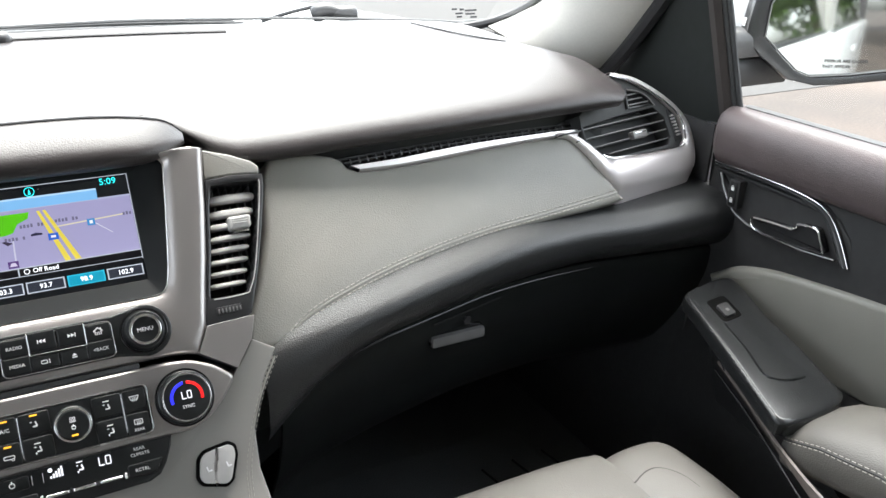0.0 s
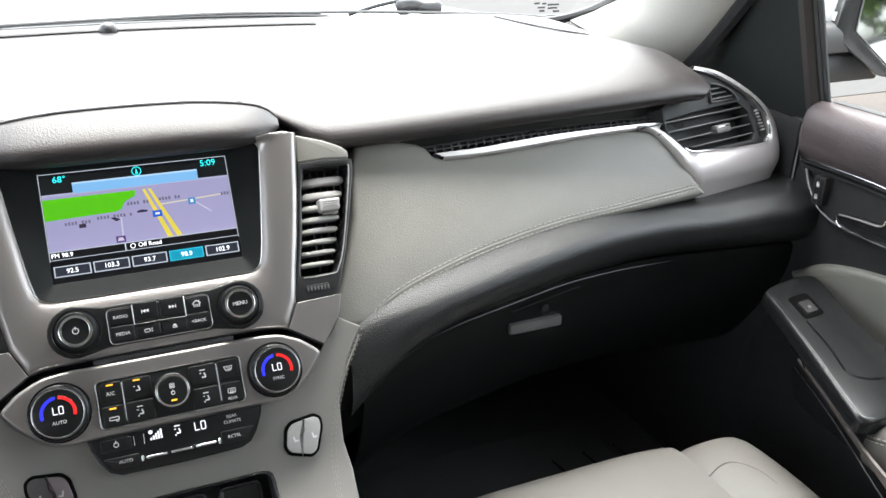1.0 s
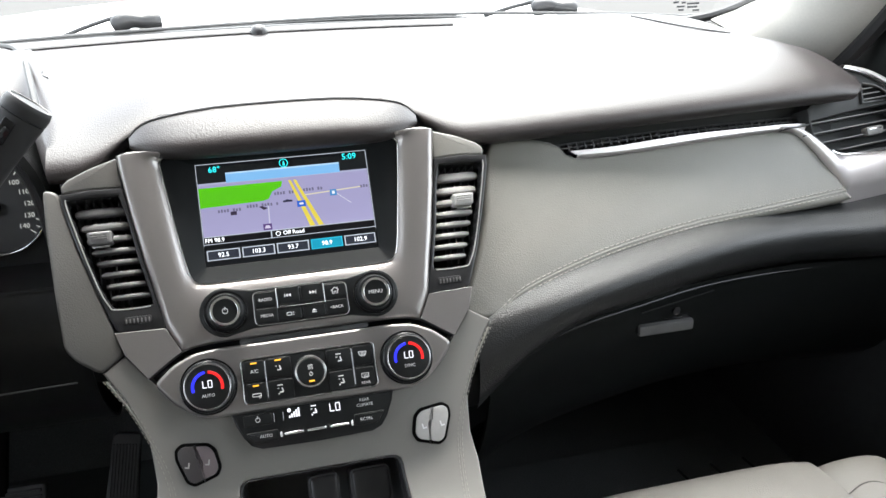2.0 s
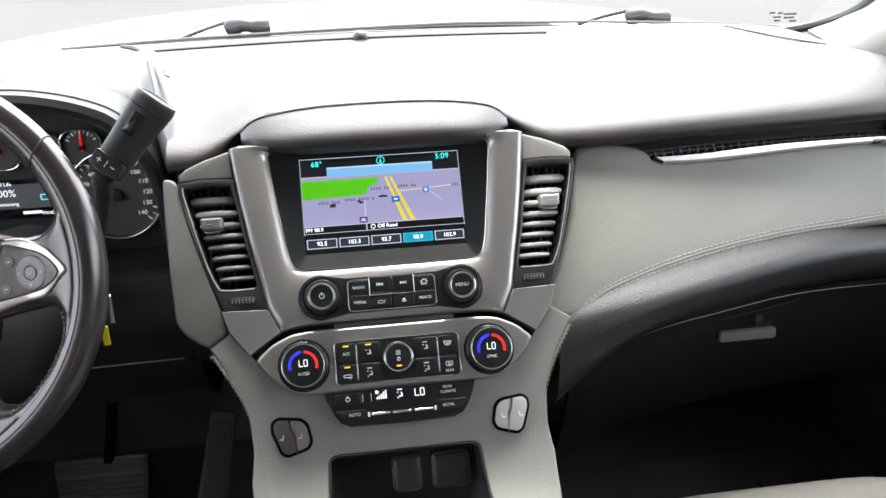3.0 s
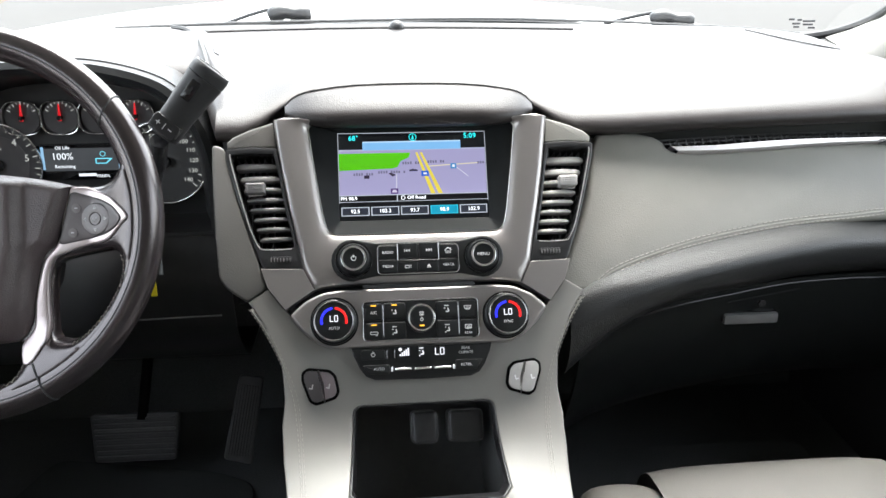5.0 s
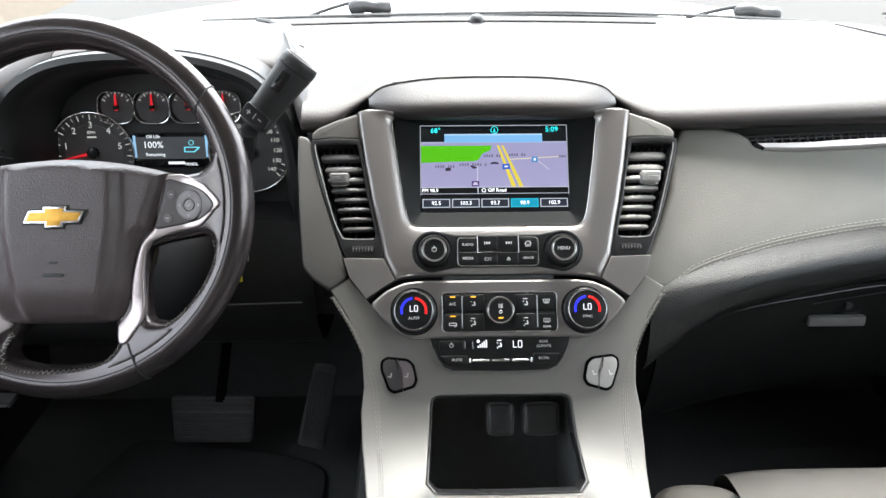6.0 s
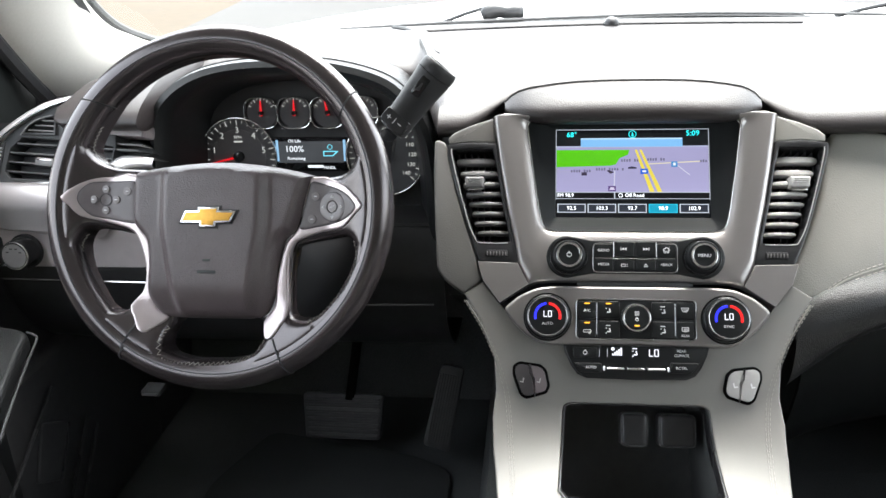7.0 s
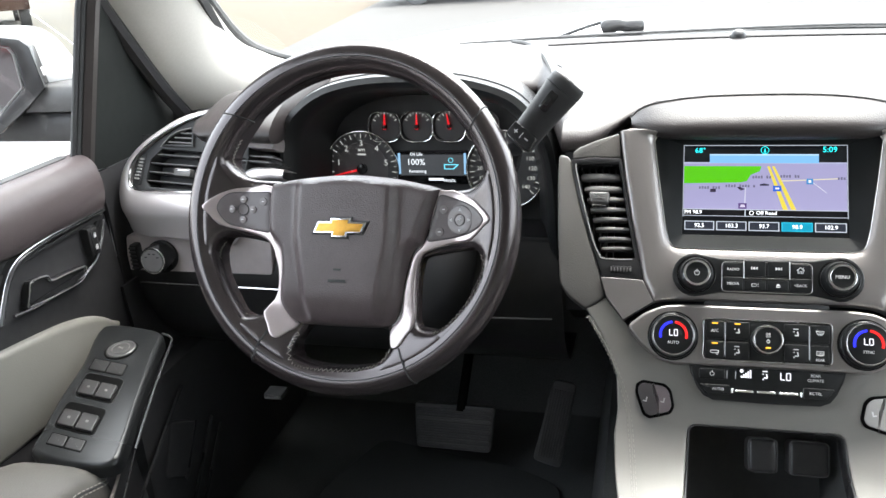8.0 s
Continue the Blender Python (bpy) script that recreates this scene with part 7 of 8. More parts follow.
        for cy0 in (-0.075, -0.130):
            cx0 = 0.757 + (cy0 + 0.075) * 0.20
            well = key(blk, "window_well", tilted(cx0, cy0, 0.058, 0.046, T_), 0.0005, 0.0024, WELL, "black switch well", 0.009)
            key(blk, "well_rim", tilted(cx0, cy0, 0.061, 0.049, T_), 0.0005, 0.0020, DEEP, "", 0.010)
            for sx in (-1, 1):
                ky = key(well, "window_key", tilted(cx0 + sx * 0.0132 - 0.002, cy0 - 0.006 + sx * 0.0021, 0.0235, 0.0255, T_), 0.002, 0.0060, shader("grey_key_b", (0.034, 0.033, 0.033), 0.34), "dark grey window key", 0.003)
                key(ky, "window_mark", tilted(cx0 + sx * 0.0132 - 0.002, cy0 - 0.006 + sx * 0.0021, 0.005, 0.005, T_), 0.0059, 0.0063, SLATD)
        for cx_, cy_ in ((0.7495, -0.1675), (0.7245, -0.1715)):
            gap(blk, cx_, cy_, 0.0225, 0.0165)
            key(blk, "lock_key", tilted(cx_, cy_, 0.0225, 0.0165, T_), 0.001, 0.0030, shader("grey_key_c", (0.024, 0.024, 0.024), 0.34), "", 0.002)
        bead = [Vector((u_ - 0.011, v_, -0.008)) for u_, v_ in ((0.760, 0.056), (0.741, 0.046), (0.729, 0.012), (0.716, -0.03), (0.693, -0.098), (0.671, -0.16))]
        bm = tube(curve(bead, 5), 0.0016, 6)
        bmesh.ops.transform(bm, matrix=SW, verts=bm.verts)
        P("side_bead", bm, SATINRING, blk, "raised bead along the block")
    # arm rest
    arm = []
    for y, f, top in ((-0.272, 0.30, 0.945), (-0.275, 0.60, 0.957), (-0.284, 0.84, 0.968), (-0.300, 0.97, 0.980), (-0.335, 1.0, 0.994), (-0.40, 1.0, 1.006), (-0.50, 1.0, 1.010), (-0.65, 1.0, 1.01), (-0.8, 1.0, 1.01), (-1.0, 1.0, 1.01)):
        c = Vector((0.738, y, top - 0.036 * f))
        arm.append([c + Vector((0.068 * f * math.copysign(abs(math.cos(a)) ** 0.6, math.cos(a)), 0, 0.036 * f * math.copysign(abs(math.sin(a)) ** 0.8, math.sin(a)))) for a in [2 * math.pi * q / 24 for q in range(24)]])
    bm = bmesh.new()
    skin(bm, arm)
    bmesh.ops.recalc_face_normals(bm, faces=bm.faces)
    P("arm_rest", bm, ARM, d, "pale leather arm rest with sewn seam")
    for f in (0.25, 0.75):
        bm = stitches([r[10].lerp(r[11], f) + Vector((-0.0008, 0, 0.0006)) for r in arm[1:]], (-0.9, 0, 0.4), 0.0045, 0.0025)
        P("seam", bm, THREAD, d, "pale sewn thread")
    P("seam_groove", tube([r[10].lerp(r[11], 0.5) + Vector((-0.0002, 0, 0.0002)) for r in arm[1:]], 0.0009, 5), DEEP, d, "dark seam line")
    # grained trim strip and lower pocket
    sp = [Vector(q) for q in curve([(0.742, -0.129, 0.951), (0.705, -0.215, 0.951), (0.668, -0.300, 0.950), (0.644, -0.370, 0.949), (0.622, -0.46, 0.948)], 5)]
    P("trim_strip", loft([[v, v + Vector((0.004, 0, -0.007 - 0.022 * (k / (len(sp) - 1)) ** 2.5))] for k, v in enumerate(sp)], 0.003), WOODISH, d, "pale grained trim strip")
    P("ledge_edge", tube(curve([(0.792, -0.018, 0.984), (0.768, -0.034, 0.984), (0.752, -0.060, 0.981), (0.744, -0.090, 0.974), (0.732, -0.138, 0.960), (0.732, -0.150, 0.948)], 6), 0.0010, 6), SATIN, d, "thin moulded edge")
    P("ledge_edge", tube(curve([(0.722, -0.143, 0.950), (0.700, -0.195, 0.950), (0.673, -0.257, 0.949), (0.624, -0.360, 0.946), (0.60, -0.42, 0.944)], 6), 0.0010, 6), SATIN, d, "thin moulded edge")
    P("under_block", loft([curve([(0.752 - 0.065 * k / 8, -0.055 - 0.03 * k, 0.99 - 0.004 * k), (0.790 - 0.065 * k / 8, -0.056 - 0.03 * k, 0.955 - 0.002 * k), (0.800 - 0.065 * k / 8, -0.058 - 0.03 * k, 0.92 - 0.002 * k), (0.805 - 0.065 * k / 8, -0.060 - 0.03 * k, 0.905), (0.82 - 0.04 * k / 8, -0.060 - 0.03 * k, 0.85), (0.85, -0.06 - 0.03 * k, 0.78)], 3) for k in range(9)]), BLACK, d)
    # outer skin, glass and window frame
    P("outer_skin", loft([[(1.0, 0.25, 0.5), (1.015, 0.25, 0.9), (0.985, 0.25, 1.15), (0.925, 0.25, 1.218)], [(1.0, -1.2, 0.5), (1.015, -1.2, 0.9), (0.985, -1.2, 1.15), (0.925, -1.2, 1.218)]], 0.004), WHITEP, d, "white painted outer skin")
    gl = P("window_glass", loft([[(0.905, 0.05, 1.215), (0.905, -1.15, 1.215)], [(0.862, 0.10, 1.43), (0.862, -1.15, 1.43)], [(0.79, -0.12, 1.80), (0.79, -1.15, 1.80)]]), GLASS, d, "clear side glass")
    gl.visible_shadow = False
    P("belt_seal", slab((0.898, -1.15, 1.214), (0.915, 0.04, 1.228), 0.003), DEEP, d)
    # black sail cover in the front corner of the window
    P("sail_cover", loft([[(0.874, 0.048, 1.205), (0.872, 0.056, 1.27), (0.868, 0.075, 1.34), (0.864, 0.095, 1.43), (0.860, 0.11, 1.50)], [(0.890, 0.20, 1.18), (0.888, 0.20, 1.26), (0.884, 0.20, 1.34), (0.876, 0.20, 1.43), (0.868, 0.17, 1.50)], [(0.905, 0.42, 1.17), (0.902, 0.40, 1.24), (0.898, 0.34, 1.30), (0.886, 0.27, 1.40), (0.872, 0.20, 1.50)]], 0.006), SAIL, d, "black corner cover")
    P("window_post", tube([(0.884, 0.044, 1.20), (0.872, 0.066, 1.30), (0.855, 0.09, 1.42), (0.84, 0.11, 1.50)], 0.017, 8, flat=0.7), shader("brown_post_vinyl", (0.030, 0.0255, 0.024), 0.45, bump=0.2, bscale=900, spec=0.3), d, "dark brown window post")
    for k in (0, 1):
        P("run_channel", tube([(0.884 + 0.004 * k, 0.030 - 0.006 * k, 1.20), (0.872 + 0.004 * k, 0.052 - 0.006 * k, 1.30), (0.855 + 0.004 * k, 0.076 - 0.006 * k, 1.42), (0.84 + 0.004 * k, 0.096 - 0.006 * k, 1.50)], 0.004, 8), DEEP, d, "black glass run channel")
    return d


build_door(1)
build_door(-1)


# ---- outside mirrors ----
def outside_mirror(s):
    M = None if s > 0 else MIRROR
    P = lambda name, bm, mat, parent, label="": part(name, bm, mat, parent, label, M)
    m = thing("outside_mirror", "white and black outside door mirror", "wing mirror", (1.05 * s, 0.1, 1.3), group="outside mirrors")
    F_ = basis((1.165, 0.085, 1.306), (0.874, -0.485, 0), (0, 0.075, 1)) if s > 0 else basis((1.155, 0.085, 1.315), (0.9, -0.403, 0), (0, 0.06, 1))
    il = [(-0.136, 0.040), (-0.130, 0.050), (-0.110, 0.055), (0.0, 0.062), (0.10, 0.062), (0.135, 0.050), (0.145, 0.0), (0.13, -0.045), (0.0604, -0.0588), (0.0023, -0.0662), (-0.0585, -0.0701), (-0.082, -0.0609), (-0.112, -0.034), (-0.139, -0.0095)]
    ol = [(-0.158, 0.048), (-0.146, 0.060), (-0.115, 0.066), (0.0, 0.074), (0.105, 0.074), (0.150, 0.058), (0.160, 0.0), (0.145, -0.058), (0.0632, -0.0719), (0.0, -0.079), (-0.050, -0.0822), (-0.0931, -0.0735), (-0.138, -0.0395), (-0.168, -0.012)]
    wide = [(-0.190, 0.040), (-0.160, 0.072), (-0.115, 0.080), (0.0, 0.086), (0.11, 0.086), (0.16, 0.065), (0.17, 0.0), (0.15, -0.06), (0.06, -0.075), (0.0, -0.08), (-0.05, -0.08), (-0.09, -0.065), (-0.14, -0.034), (-0.205, -0.014)]
    bm = frame_plate(split([Vector(q) for q in ol], 2), split([Vector(q) for q in il], 2), -0.024, 0.006, 0.003)
    bmesh.ops.transform(bm, matrix=F_, verts=bm.verts)
    P("black_rim", bm, SATIN, m, "black rim")
    bm = frame_plate([Vector(q) * 0.985 for q in il], [Vector(q) * 0.965 for q in il], -0.002, 0.0035, 0.001)
    bmesh.ops.transform(bm, matrix=F_, verts=bm.verts)
    P("glass_edge", bm, SLATD, m)
    G_ = basis(F_.translation, F_.col[0].to_3d(), (0, 0.038, 1)) if s > 0 else F_
    # the glass bulges slightly, more on the passenger's side
    bulge = 2.6 if s > 0 else 6.0
    bm = relief([Vector(q) * 1.01 for q in il], [], lambda x, y, d: 0.002 - (x * x + y * y) / bulge, 0.012, -0.006, (0.003,))
    bmesh.ops.transform(bm, matrix=G_, verts=bm.verts)
    P("glass", bm, MIRRORGLASS, m, "mirror glass", )
    bm = bmesh.new()
    o2, w2 = curve(ol, 3, True), curve(wide, 3, True)
    skin(bm, [[(v.x * k, v.y * k, z) for v in o_] for o_, k, z in ((o2, 0.985, -0.010), (o2, 0.985, -0.024), (w2, 0.97, -0.034), (w2, 1.0, -0.045), (w2, 0.98, -0.085), (w2, 0.86, -0.12), (w2, 0.5, -0.145))])
    bmesh.ops.recalc_face_normals(bm, faces=bm.faces)
    bmesh.ops.transform(bm, matrix=F_, verts=bm.verts)
    P("housing", bm, WHITEP, m, "white painted housing")
    for nm, z1, z0, dy in (("arm_cover", 1.304, 1.2635, 0.0), ("arm_base", 1.2605, 1.217, 0.004)):
        P(nm, loft([curve([(x, 0.21, z1 + 0.004), (x, 0.168 + dy, z1 + 0.002), (x, 0.156 + dy, z1 - 0.006), (x, 0.153 + dy, (z0 + z1) / 2), (x, 0.156 + dy, z0 + 0.005), (x, 0.165 + dy, z0), (x, 0.22, z0)], 3) for x in (0.89, 0.95, 1.0, 1.06, 1.12)]), RUBBER if nm == "arm_cover" else BLACK, m, "grey mirror arm cover" if nm == "arm_cover" else "black mirror arm base")
    if s > 0:
        etched = shader("etched_grey", (0.07, 0.07, 0.07), 0.8, spec=0.1)
        for k, words in enumerate(("MIRROR ARE CLOSER", "THEY APPEAR")):
            bm = at(letters(words, 0.0070, 0.0001), -0.0045 - 0.0145 * k, -0.0445 - 0.0085 * k, 0.0024)
            bmesh.ops.transform(bm, matrix=G_, verts=bm.verts)
            P("warning_words", bm, etched, m, "etched warning words")
    return m


outside_mirror(1)
outside_mirror(-1)


# ---- passenger seat ----
def seat(s):
    st_ = thing("passenger_seat" if s > 0 else "driver_seat", "pale grey leather front seat with piped bolsters", "car seat", (0.42 * s, -0.5, 0.6))
    M = None if s > 0 else MIRROR

    def cushion(name, x0, x1, top, front, label, lift=0.0, ends=(1, 1)):
        rows_ = []
        n = 12
        for k in range(n + 1):
            f = k / n
            x = x0 + (x1 - x0) * f
            edge = 1 - (ends[0] if f < 0.5 else ends[1]) * abs(2 * f - 1) ** 5
            zt = top - 0.022 * (1 - edge) + lift * math.sin(math.pi * f)
            fr = front - 0.028 * (1 - edge)
            rows_.append(curve([(x, fr + 0.0, 0.66), (x, fr + 0.006, 0.76), (x, fr, zt - 0.045), (x, fr - 0.018, zt - 0.014), (x, fr - 0.05, zt), (x, fr - 0.14, zt + 0.002), (x, fr - 0.30, zt - 0.012), (x, fr - 0.44, zt - 0.03)], 4))
        return part(name, loft(rows_), SEAT, st_, label, M)
    cushion("cushion_centre", 0.268, 0.564, 0.870, -0.090, "smooth leather centre", 0.0, (0.15, 0.15))
    cushion("bolster", 0.560, 0.672, 0.866, -0.110, "raised side bolster", 0.008, (0.15, 1))
    cushion("bolster", 0.172, 0.272, 0.864, -0.116, "raised side bolster", 0.006, (1, 0.15))
    for x, z in ((0.561, 0.862),):
        part("piping", tube(curve([(x, -0.140, z - 0.032), (x, -0.152, z - 0.016), (x, -0.175, z - 0.004), (x, -0.22, z + 0.001), (x, -0.30, z - 0.001), (x, -0.50, z - 0.02)], 5), 0.0016, 6), shader("dark_piping", (0.05, 0.05, 0.05), 0.6), st_, "dark piping", M)
    part("cross_seam", tube(curve([(0.563, -0.193, 0.870), (0.585, -0.186, 0.8735), (0.602, -0.190, 0.8755), (0.616, -0.212, 0.8765), (0.620, -0.245, 0.875), (0.621, -0.30, 0.868)], 5), 0.0008, 6), shader("dark_seam", (0.07, 0.065, 0.06), 0.6), st_, "", M)
    # backrest is out of sight, added to hold back light from the rear
    part("backrest", loft([curve([(x, -0.56, 0.80), (x, -0.575 - 0.01 * f, 0.95), (x, -0.62 - 0.01 * f, 1.15), (x, -0.67, 1.33), (x, -0.72, 1.40), (x, -0.78, 1.36), (x, -0.74, 1.10), (x, -0.70, 0.80)], 3) for x, f in ((0.18, -3), (0.23, -4), (0.30, 0), (0.42, 1), (0.54, 0), (0.61, -4), (0.66, -3))]), SEAT, st_, "unseen pale grey leather backrest that blocks rear light", M)
    part("seat_base", slab((0.19, -0.62, 0.585), (0.655, -0.16, 0.74), 0.02), BLACK, st_, "", M)
    return st_


seat(1)

# ---- dashboard top details, wipers ----
sl = thing("defrost_slot", "narrow black defroster slot in the dashboard top", "air vent", (0, 0.44, 1.306))
line = curve([(-0.300, 0.418, 1.3085), (-0.20, 0.438, 1.3085), (-0.1, 0.452, 1.3085), (0.0, 0.458, 1.3085), (0.1, 0.453, 1.3085), (0.2, 0.441, 1.3085), (0.287, 0.424, 1.3085)], 5)
part("slot", tube(line, 0.0042, 6, flat=0.5), DEEP, sl)
sen = thing("light_sensor", "small dark dome light sensor on the dashboard top", "sensor", (0.006, 0.452, 1.307))
part("dome", at(lathe([(0.0125, -0.003), (0.0125, 0.003), (0.009, 0.009), (0.004, 0.0115), (0, 0.012)], 20), 0, 0), SATIN, sen, "", Matrix.Translation((0.006, 0.452, 1.3075)))
# faint tweeter crease lines on the pad
part("pad_crease", tube(curve([(0.569, 0.414, 1.3065), (0.578, 0.35, 1.3065), (0.60, 0.29, 1.304), (0.64, 0.25, 1.299)], 5), 0.0012, 5), DEEP, dash)


def wiper(x0, x1, nx, label, thick):
    w = thing("windscreen_wiper", label, "wiper", (nx, 0.6, 1.3), group="wipers")
    pt = lambda x, up, fwd=0.0: screen_point(x / 0.83, 0.0) + Vector((0, 0.012 + fwd, up))
    n = 14
    part("blade", tube([pt(x0 + (x1 - x0) * k / n, 0.010 + thick * math.sin(math.pi * k / n) ** 0.5) for k in range(n + 1)], [0.003 + thick * math.sin(math.pi * k / n) for k in range(n + 1)], 6), RUBBER, w, "black rubber blade")
    part("arm", tube(curve([pt(nx - 0.115, 0.012, 0.01), pt(nx - 0.07, 0.026, 0.01), pt(nx - 0.03, 0.036, 0.01)], 5), 0.0034, 6), SATIN, w, "thin black arm")
    part("nozzle_block", tube(curve([pt(nx - 0.038, 0.022, 0.0), pt(nx - 0.015, 0.030, 0.0), pt(nx + 0.012, 0.026, 0.0), pt(nx + 0.036, 0.026, 0.0)], 4), [0.008, 0.013, 0.0145, 0.0145, 0.014, 0.0125, 0.0115, 0.0115, 0.013, 0.0145, 0.0145, 0.013, 0.009], 10), SATIN, w, "dark grey washer block")


wiper(-0.47, 0.06, -0.172, "black windscreen wiper at the base of the glass", 0.001)
wiper(0.03, 0.36, 0.505, "black windscreen wiper at the base of the glass", 0.004)
cowl = thing("cowl_seal", "black rubber seal along the base of the windscreen", "rubber seal", (0, 0.6, 1.3))
part("seal", tube(curve([(-0.457, 0.559, 1.297), (-0.23, 0.597, 1.300), (0.132, 0.606, 1.304), (0.332, 0.583, 1.302), (0.447, 0.561, 1.300), (0.63, 0.512, 1.294), (0.777, 0.461, 1.284)], 6), 0.0028, 6), RUBBER, cowl)
sticker = thing("glass_mark", "small dark maker's mark printed on the windscreen", "sticker", (0.7, 0.46, 1.31))
for k, (x, z, w) in enumerate(((0.675, 1.3155, 0.010), (0.689, 1.3145, 0.008), (0.706, 1.3125, 0.022), (0.684, 1.3085, 0.014), (0.705, 1.3070, 0.018), (0.685, 1.3030, 0.010), (0.712, 1.3015, 0.012))):
    part("print_bar", slab((x - w / 2, 0.468, z - 0.0015), (x + w / 2, 0.4685, z + 0.0015), 0.0001), SATIN, sticker)

# ---- outside ----
apron = part("concrete_apron", plate([(-4.4, 4.0), (-16.2, 90), (-90, 90), (-90, 4.0)], -0.2, 0.004, 0.002), APRON)
tagged(apron, "warm pale concrete apron beside the lane", "pavement", kind="structure")
lane = part("road", plate([(-4.5, 4.0), (60, 4.0), (60, 90), (-16, 90)], -0.2, 0.006, 0.002), ASPHALT)
tagged(lane, "grey worn asphalt lane ahead of the car", "road", kind="structure")
far = part("worn_lot", plate([(-4.9, 5.5), (-35.8, 47.0), (-90, 47.0), (-90, 5.5)], -0.1, 0.008, 0.001), shader("olive_worn_asphalt", (0.036, 0.032, 0.022), 0.9, var=0.3, scale=8, stain=0.5, bump=0.6, bscale=80))
tagged(far, "worn olive-brown asphalt of the lot beside the apron", "pavement", kind="structure")
stripe = part("parking_line", plate([(-9.7, 11.9), (-9.6, 11.8), (-24.6, 28.6), (-24.75, 28.65)], -0.1, 0.012, 0.001), PRINT)
tagged(stripe, "white painted parking line on pale concrete", "parking line", kind="structure")


def parked_car(x, y, turn, mat, label):
    c = thing("parked_car", label, "car", (x, y, 0), group="parked cars")
    M = pose(x, y, 0, 0, 0, turn)
    bm = bmesh.new()
    prof = curve([(-2.3, 0.45), (-2.35, 0.75), (-2.2, 0.95), (-1.3, 1.05), (-0.8, 1.5), (0.3, 1.62), (1.5, 1.55), (2.2, 1.1), (2.35, 0.8), (2.3, 0.4)], 3)
    skin(bm, [[(v[0], s * w, v[1] if v[1] < 1.06 else 1.06 + (v[1] - 1.06) * h) for v in prof] for s, w, h in ((-1, 0.80, 0.9), (-1, 0.9, 0.4), (-1, 0.92, 0.2), (1, 0.92, 0.2), (1, 0.9, 0.4), (1, 0.80, 0.9))])
    bmesh.ops.recalc_face_normals(bm, faces=bm.faces)
    part("body", bm, mat, c, "", M)
    part("cabin_glass", slab((-1.1, -0.78, 1.02), (1.9, 0.78, 1.50), 0.2), GLOSS, c, "dark glass", M)
    for sx in (-1.45, 1.45):
        for sy in (-0.82, 0.82):
            wm = M @ pose(sx, sy, 0.34, 90, 0, 0)
            wh = part("wheel", lathe([(0.34, -0.11), (0.345, 0.0), (0.34, 0.11), (0.24, 0.115), (0.2, 0.09), (0, 0.09)], 28), RUBBER, c, "black tyre", wm)
            part("hub", lathe([(0.21, -0.118), (0.2, 0.118), (0.05, 0.125), (0, 0.125)], 20), SILVER, wh, "", wm)
    return c


parked_car(-3.9, 19.0, 8, shader("dark_red_paint", (0.10, 0.02, 0.02), 0.25, coat=0.5), "dark parked car across the lot")
parked_car(-2.95, -0.60, -90, WHITEP, "white parked car close beside the driver's door")
parked_car(-15.6, 16.6, 132, shader("brown_paint", (0.055, 0.030, 0.022), 0.25, coat=0.5), "brown parked car beyond the parking line")
parked_car(6.0, -14.0, 75, shader("silver_paint", (0.45, 0.45, 0.46), 0.3, metal=0.5), "silver parked car behind on the lot")


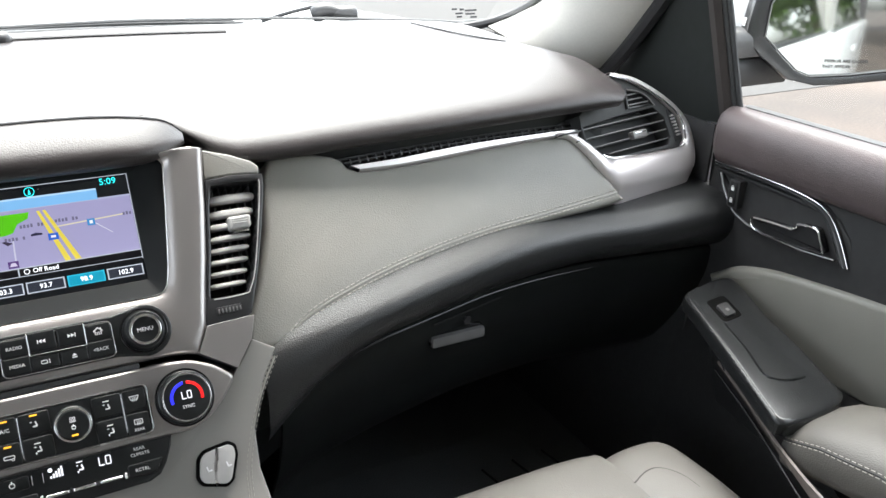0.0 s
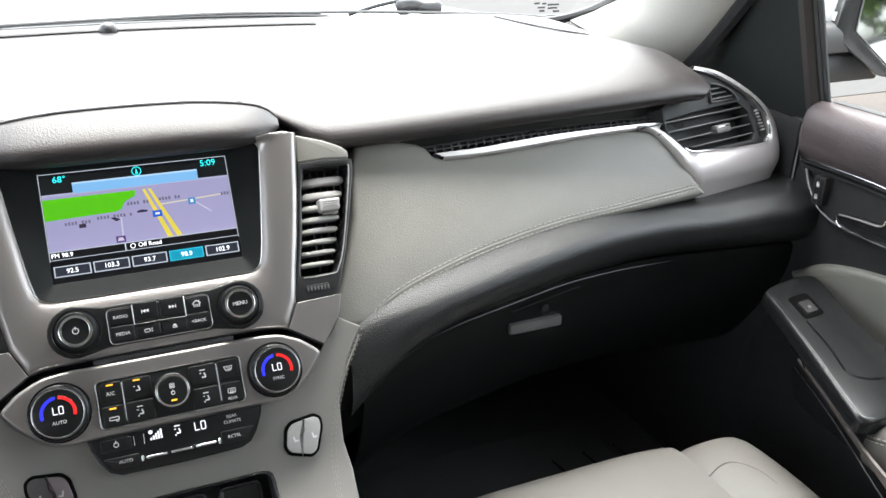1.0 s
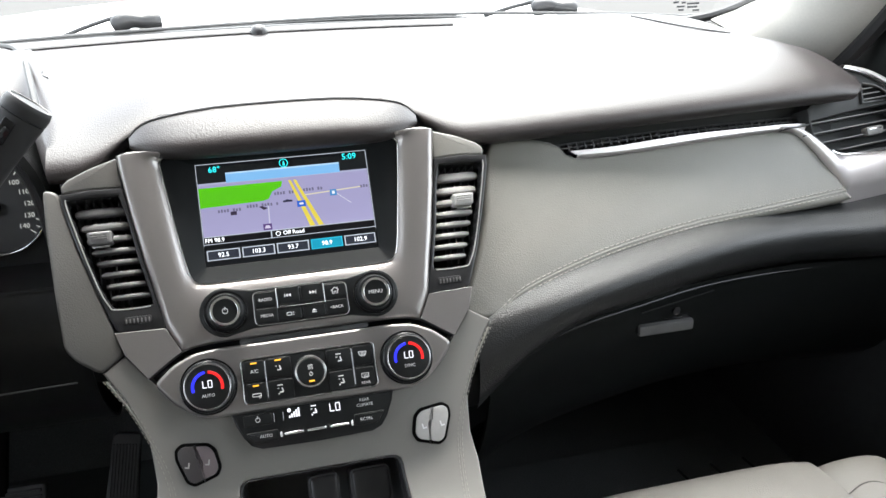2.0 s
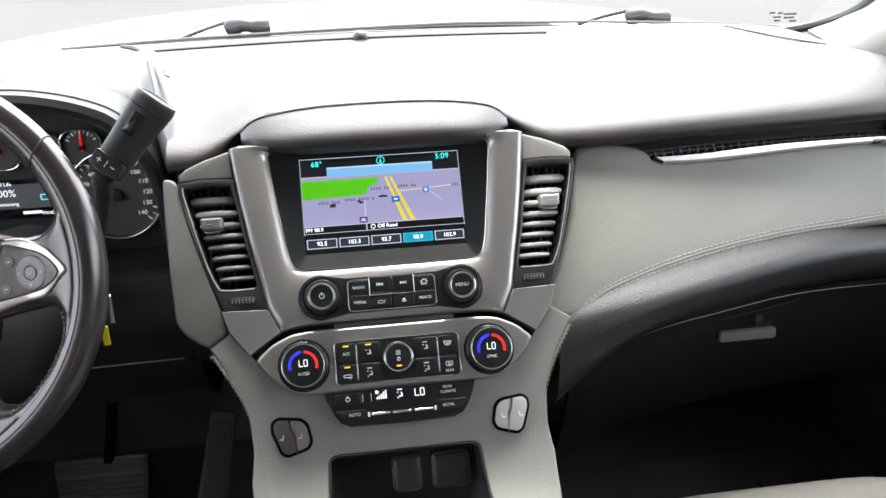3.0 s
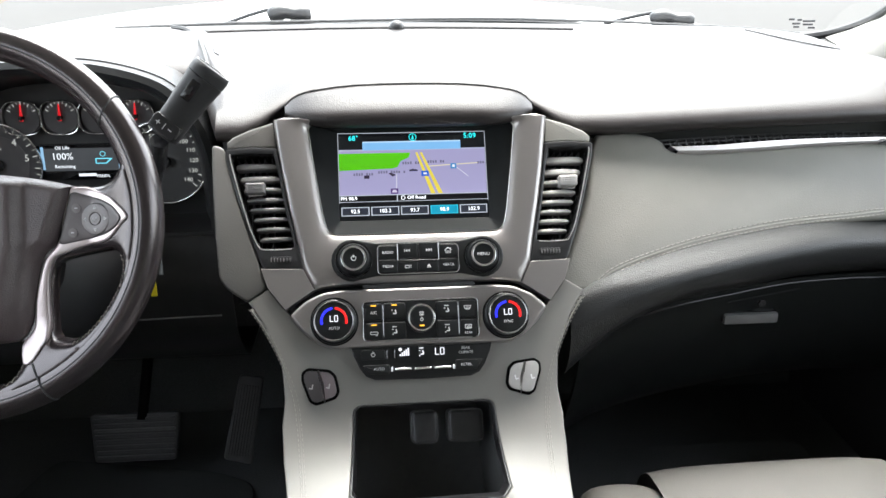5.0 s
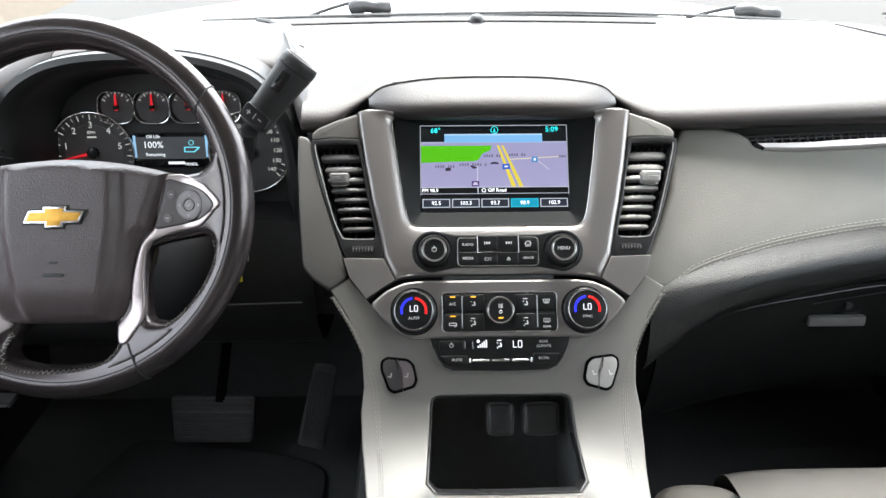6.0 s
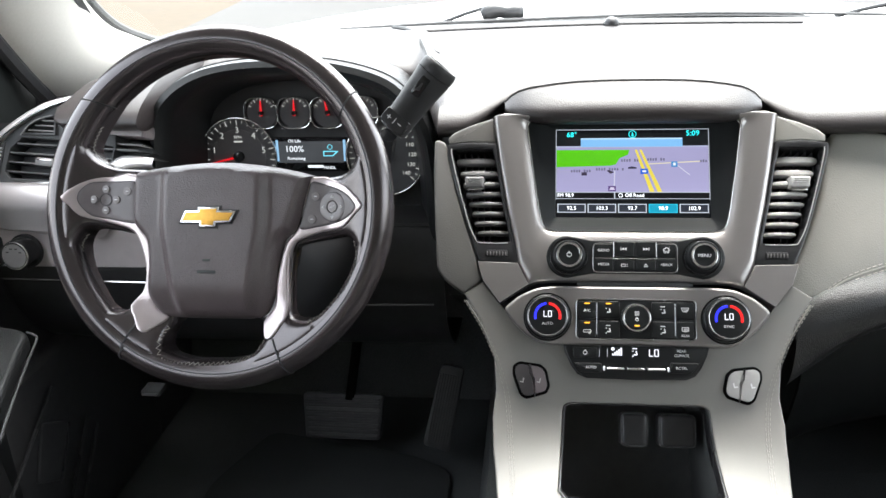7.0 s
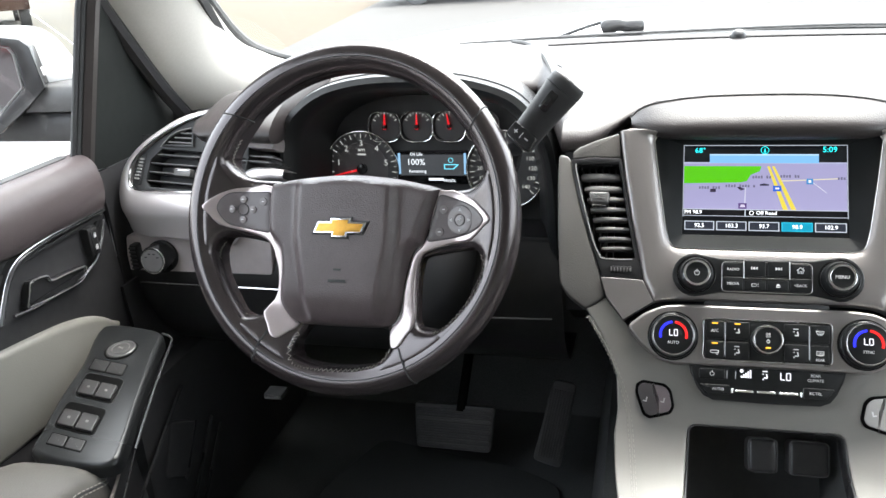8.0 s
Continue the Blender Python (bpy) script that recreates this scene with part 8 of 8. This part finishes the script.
def tree(x, y, h):
    t = thing("tree", "broad green leafy tree at the edge of the lot", "tree", (x, y, 0), group="trees")
    rnd = random.Random(int(x * 7 + y))
    part("trunk", tube(curve([(x, y, 0), (x + 0.1, y, h * 0.25), (x - 0.1, y + 0.1, h * 0.5), (x, y, h * 0.8)], 4), [0.22 - 0.013 * k for k in range(13)], 10), shader("bark", (0.10, 0.07, 0.05), 0.9, var=0.4, scale=20, bump=1, bscale=30), t)
    for k in range(7):
        a = rnd.uniform(0, 6.28)
        z0 = h * rnd.uniform(0.35, 0.65)
        e = Vector((x + math.cos(a) * h * 0.3, y + math.sin(a) * h * 0.3, z0 + h * 0.22))
        part("limb", tube([(x, y, z0), Vector((x, y, z0)).lerp(e, 0.5) + Vector((0, 0, 0.1)), e], [0.09, 0.06, 0.03], 6), shader("bark_limb", (0.10, 0.07, 0.05), 0.9), t)
    bm = bmesh.new()
    for k in range(5200):
        a, b_, r = rnd.uniform(0, 6.28), rnd.uniform(-1, 1), rnd.random() ** 0.4
        q = Vector((x + h * 0.38 * r * math.cos(a) * math.sqrt(1 - b_ * b_), y + h * 0.38 * r * math.sin(a) * math.sqrt(1 - b_ * b_), h * 0.58 + h * 0.40 * r * b_))
        q += Vector((math.sin(q.x * 3), math.cos(q.y * 2.7), math.sin(q.z * 3.1))) * 0.3
        d1 = Vector((rnd.uniform(-1, 1), rnd.uniform(-1, 1), rnd.uniform(-1, 1))).normalized() * 0.20
        d2 = Vector((rnd.uniform(-1, 1), rnd.uniform(-1, 1), rnd.uniform(-1, 1))).normalized() * 0.14
        bm.faces.new([bm.verts.new(q + d1), bm.verts.new(q + d2), bm.verts.new(q - d1), bm.verts.new(q - d2)])
    part("crown", bm, shader("leaf_green", (0.10, 0.17, 0.04), 0.6, var=0.5, scale=3), t, "", smooth=False)
    return t


tree(3.4, -13.0, 7.5)
tree(9.5, -13.0, 8.0)
tree(2.4, -22.0, 9.0)


def building(x, y, w, h):
    b = thing("building", "low pale building with a red fascia behind the lot", "building", (x, y, 0))
    part("wall", slab((x - w / 2, y - 6, 0), (x + w / 2, y, h), 0.03), shader("lilac_grey_plaster", (0.12, 0.105, 0.115), 0.85, var=0.1, scale=4, bump=0.4, bscale=60), b, "pale lilac-grey plastered wall")
    part("roof", slab((x - w / 2 - 0.2, y - 6.2, h), (x + w / 2 + 0.2, y + 0.3, h + 0.25), 0.03), shader("roof_edge", (0.08, 0.078, 0.075), 0.8), b, "flat roof edge")
    part("fascia", slab((x - w / 2, y, h - 1.4), (x + w / 2, y + 0.12, h - 0.5), 0.02), shader("red_fascia", (0.16, 0.018, 0.03), 0.5), b, "red painted fascia")
    for k in range(5):
        x0 = x - w / 2 + w * (k + 0.18) / 5
        wn = part("window", slab((x0, y - 0.02, 0.7), (x0 + w * 0.64 / 5, y + 0.05, h - 1.9), 0.02), BLACK, b, "dark window frame")
        part("pane", slab((x0 + 0.08, y + 0.04, 0.78), (x0 + w * 0.64 / 5 - 0.08, y + 0.06, h - 1.98), 0.005), GLOSS, wn, "dark glass")
    return b


building(-9.0, -15.0, 18.0, 4.6)
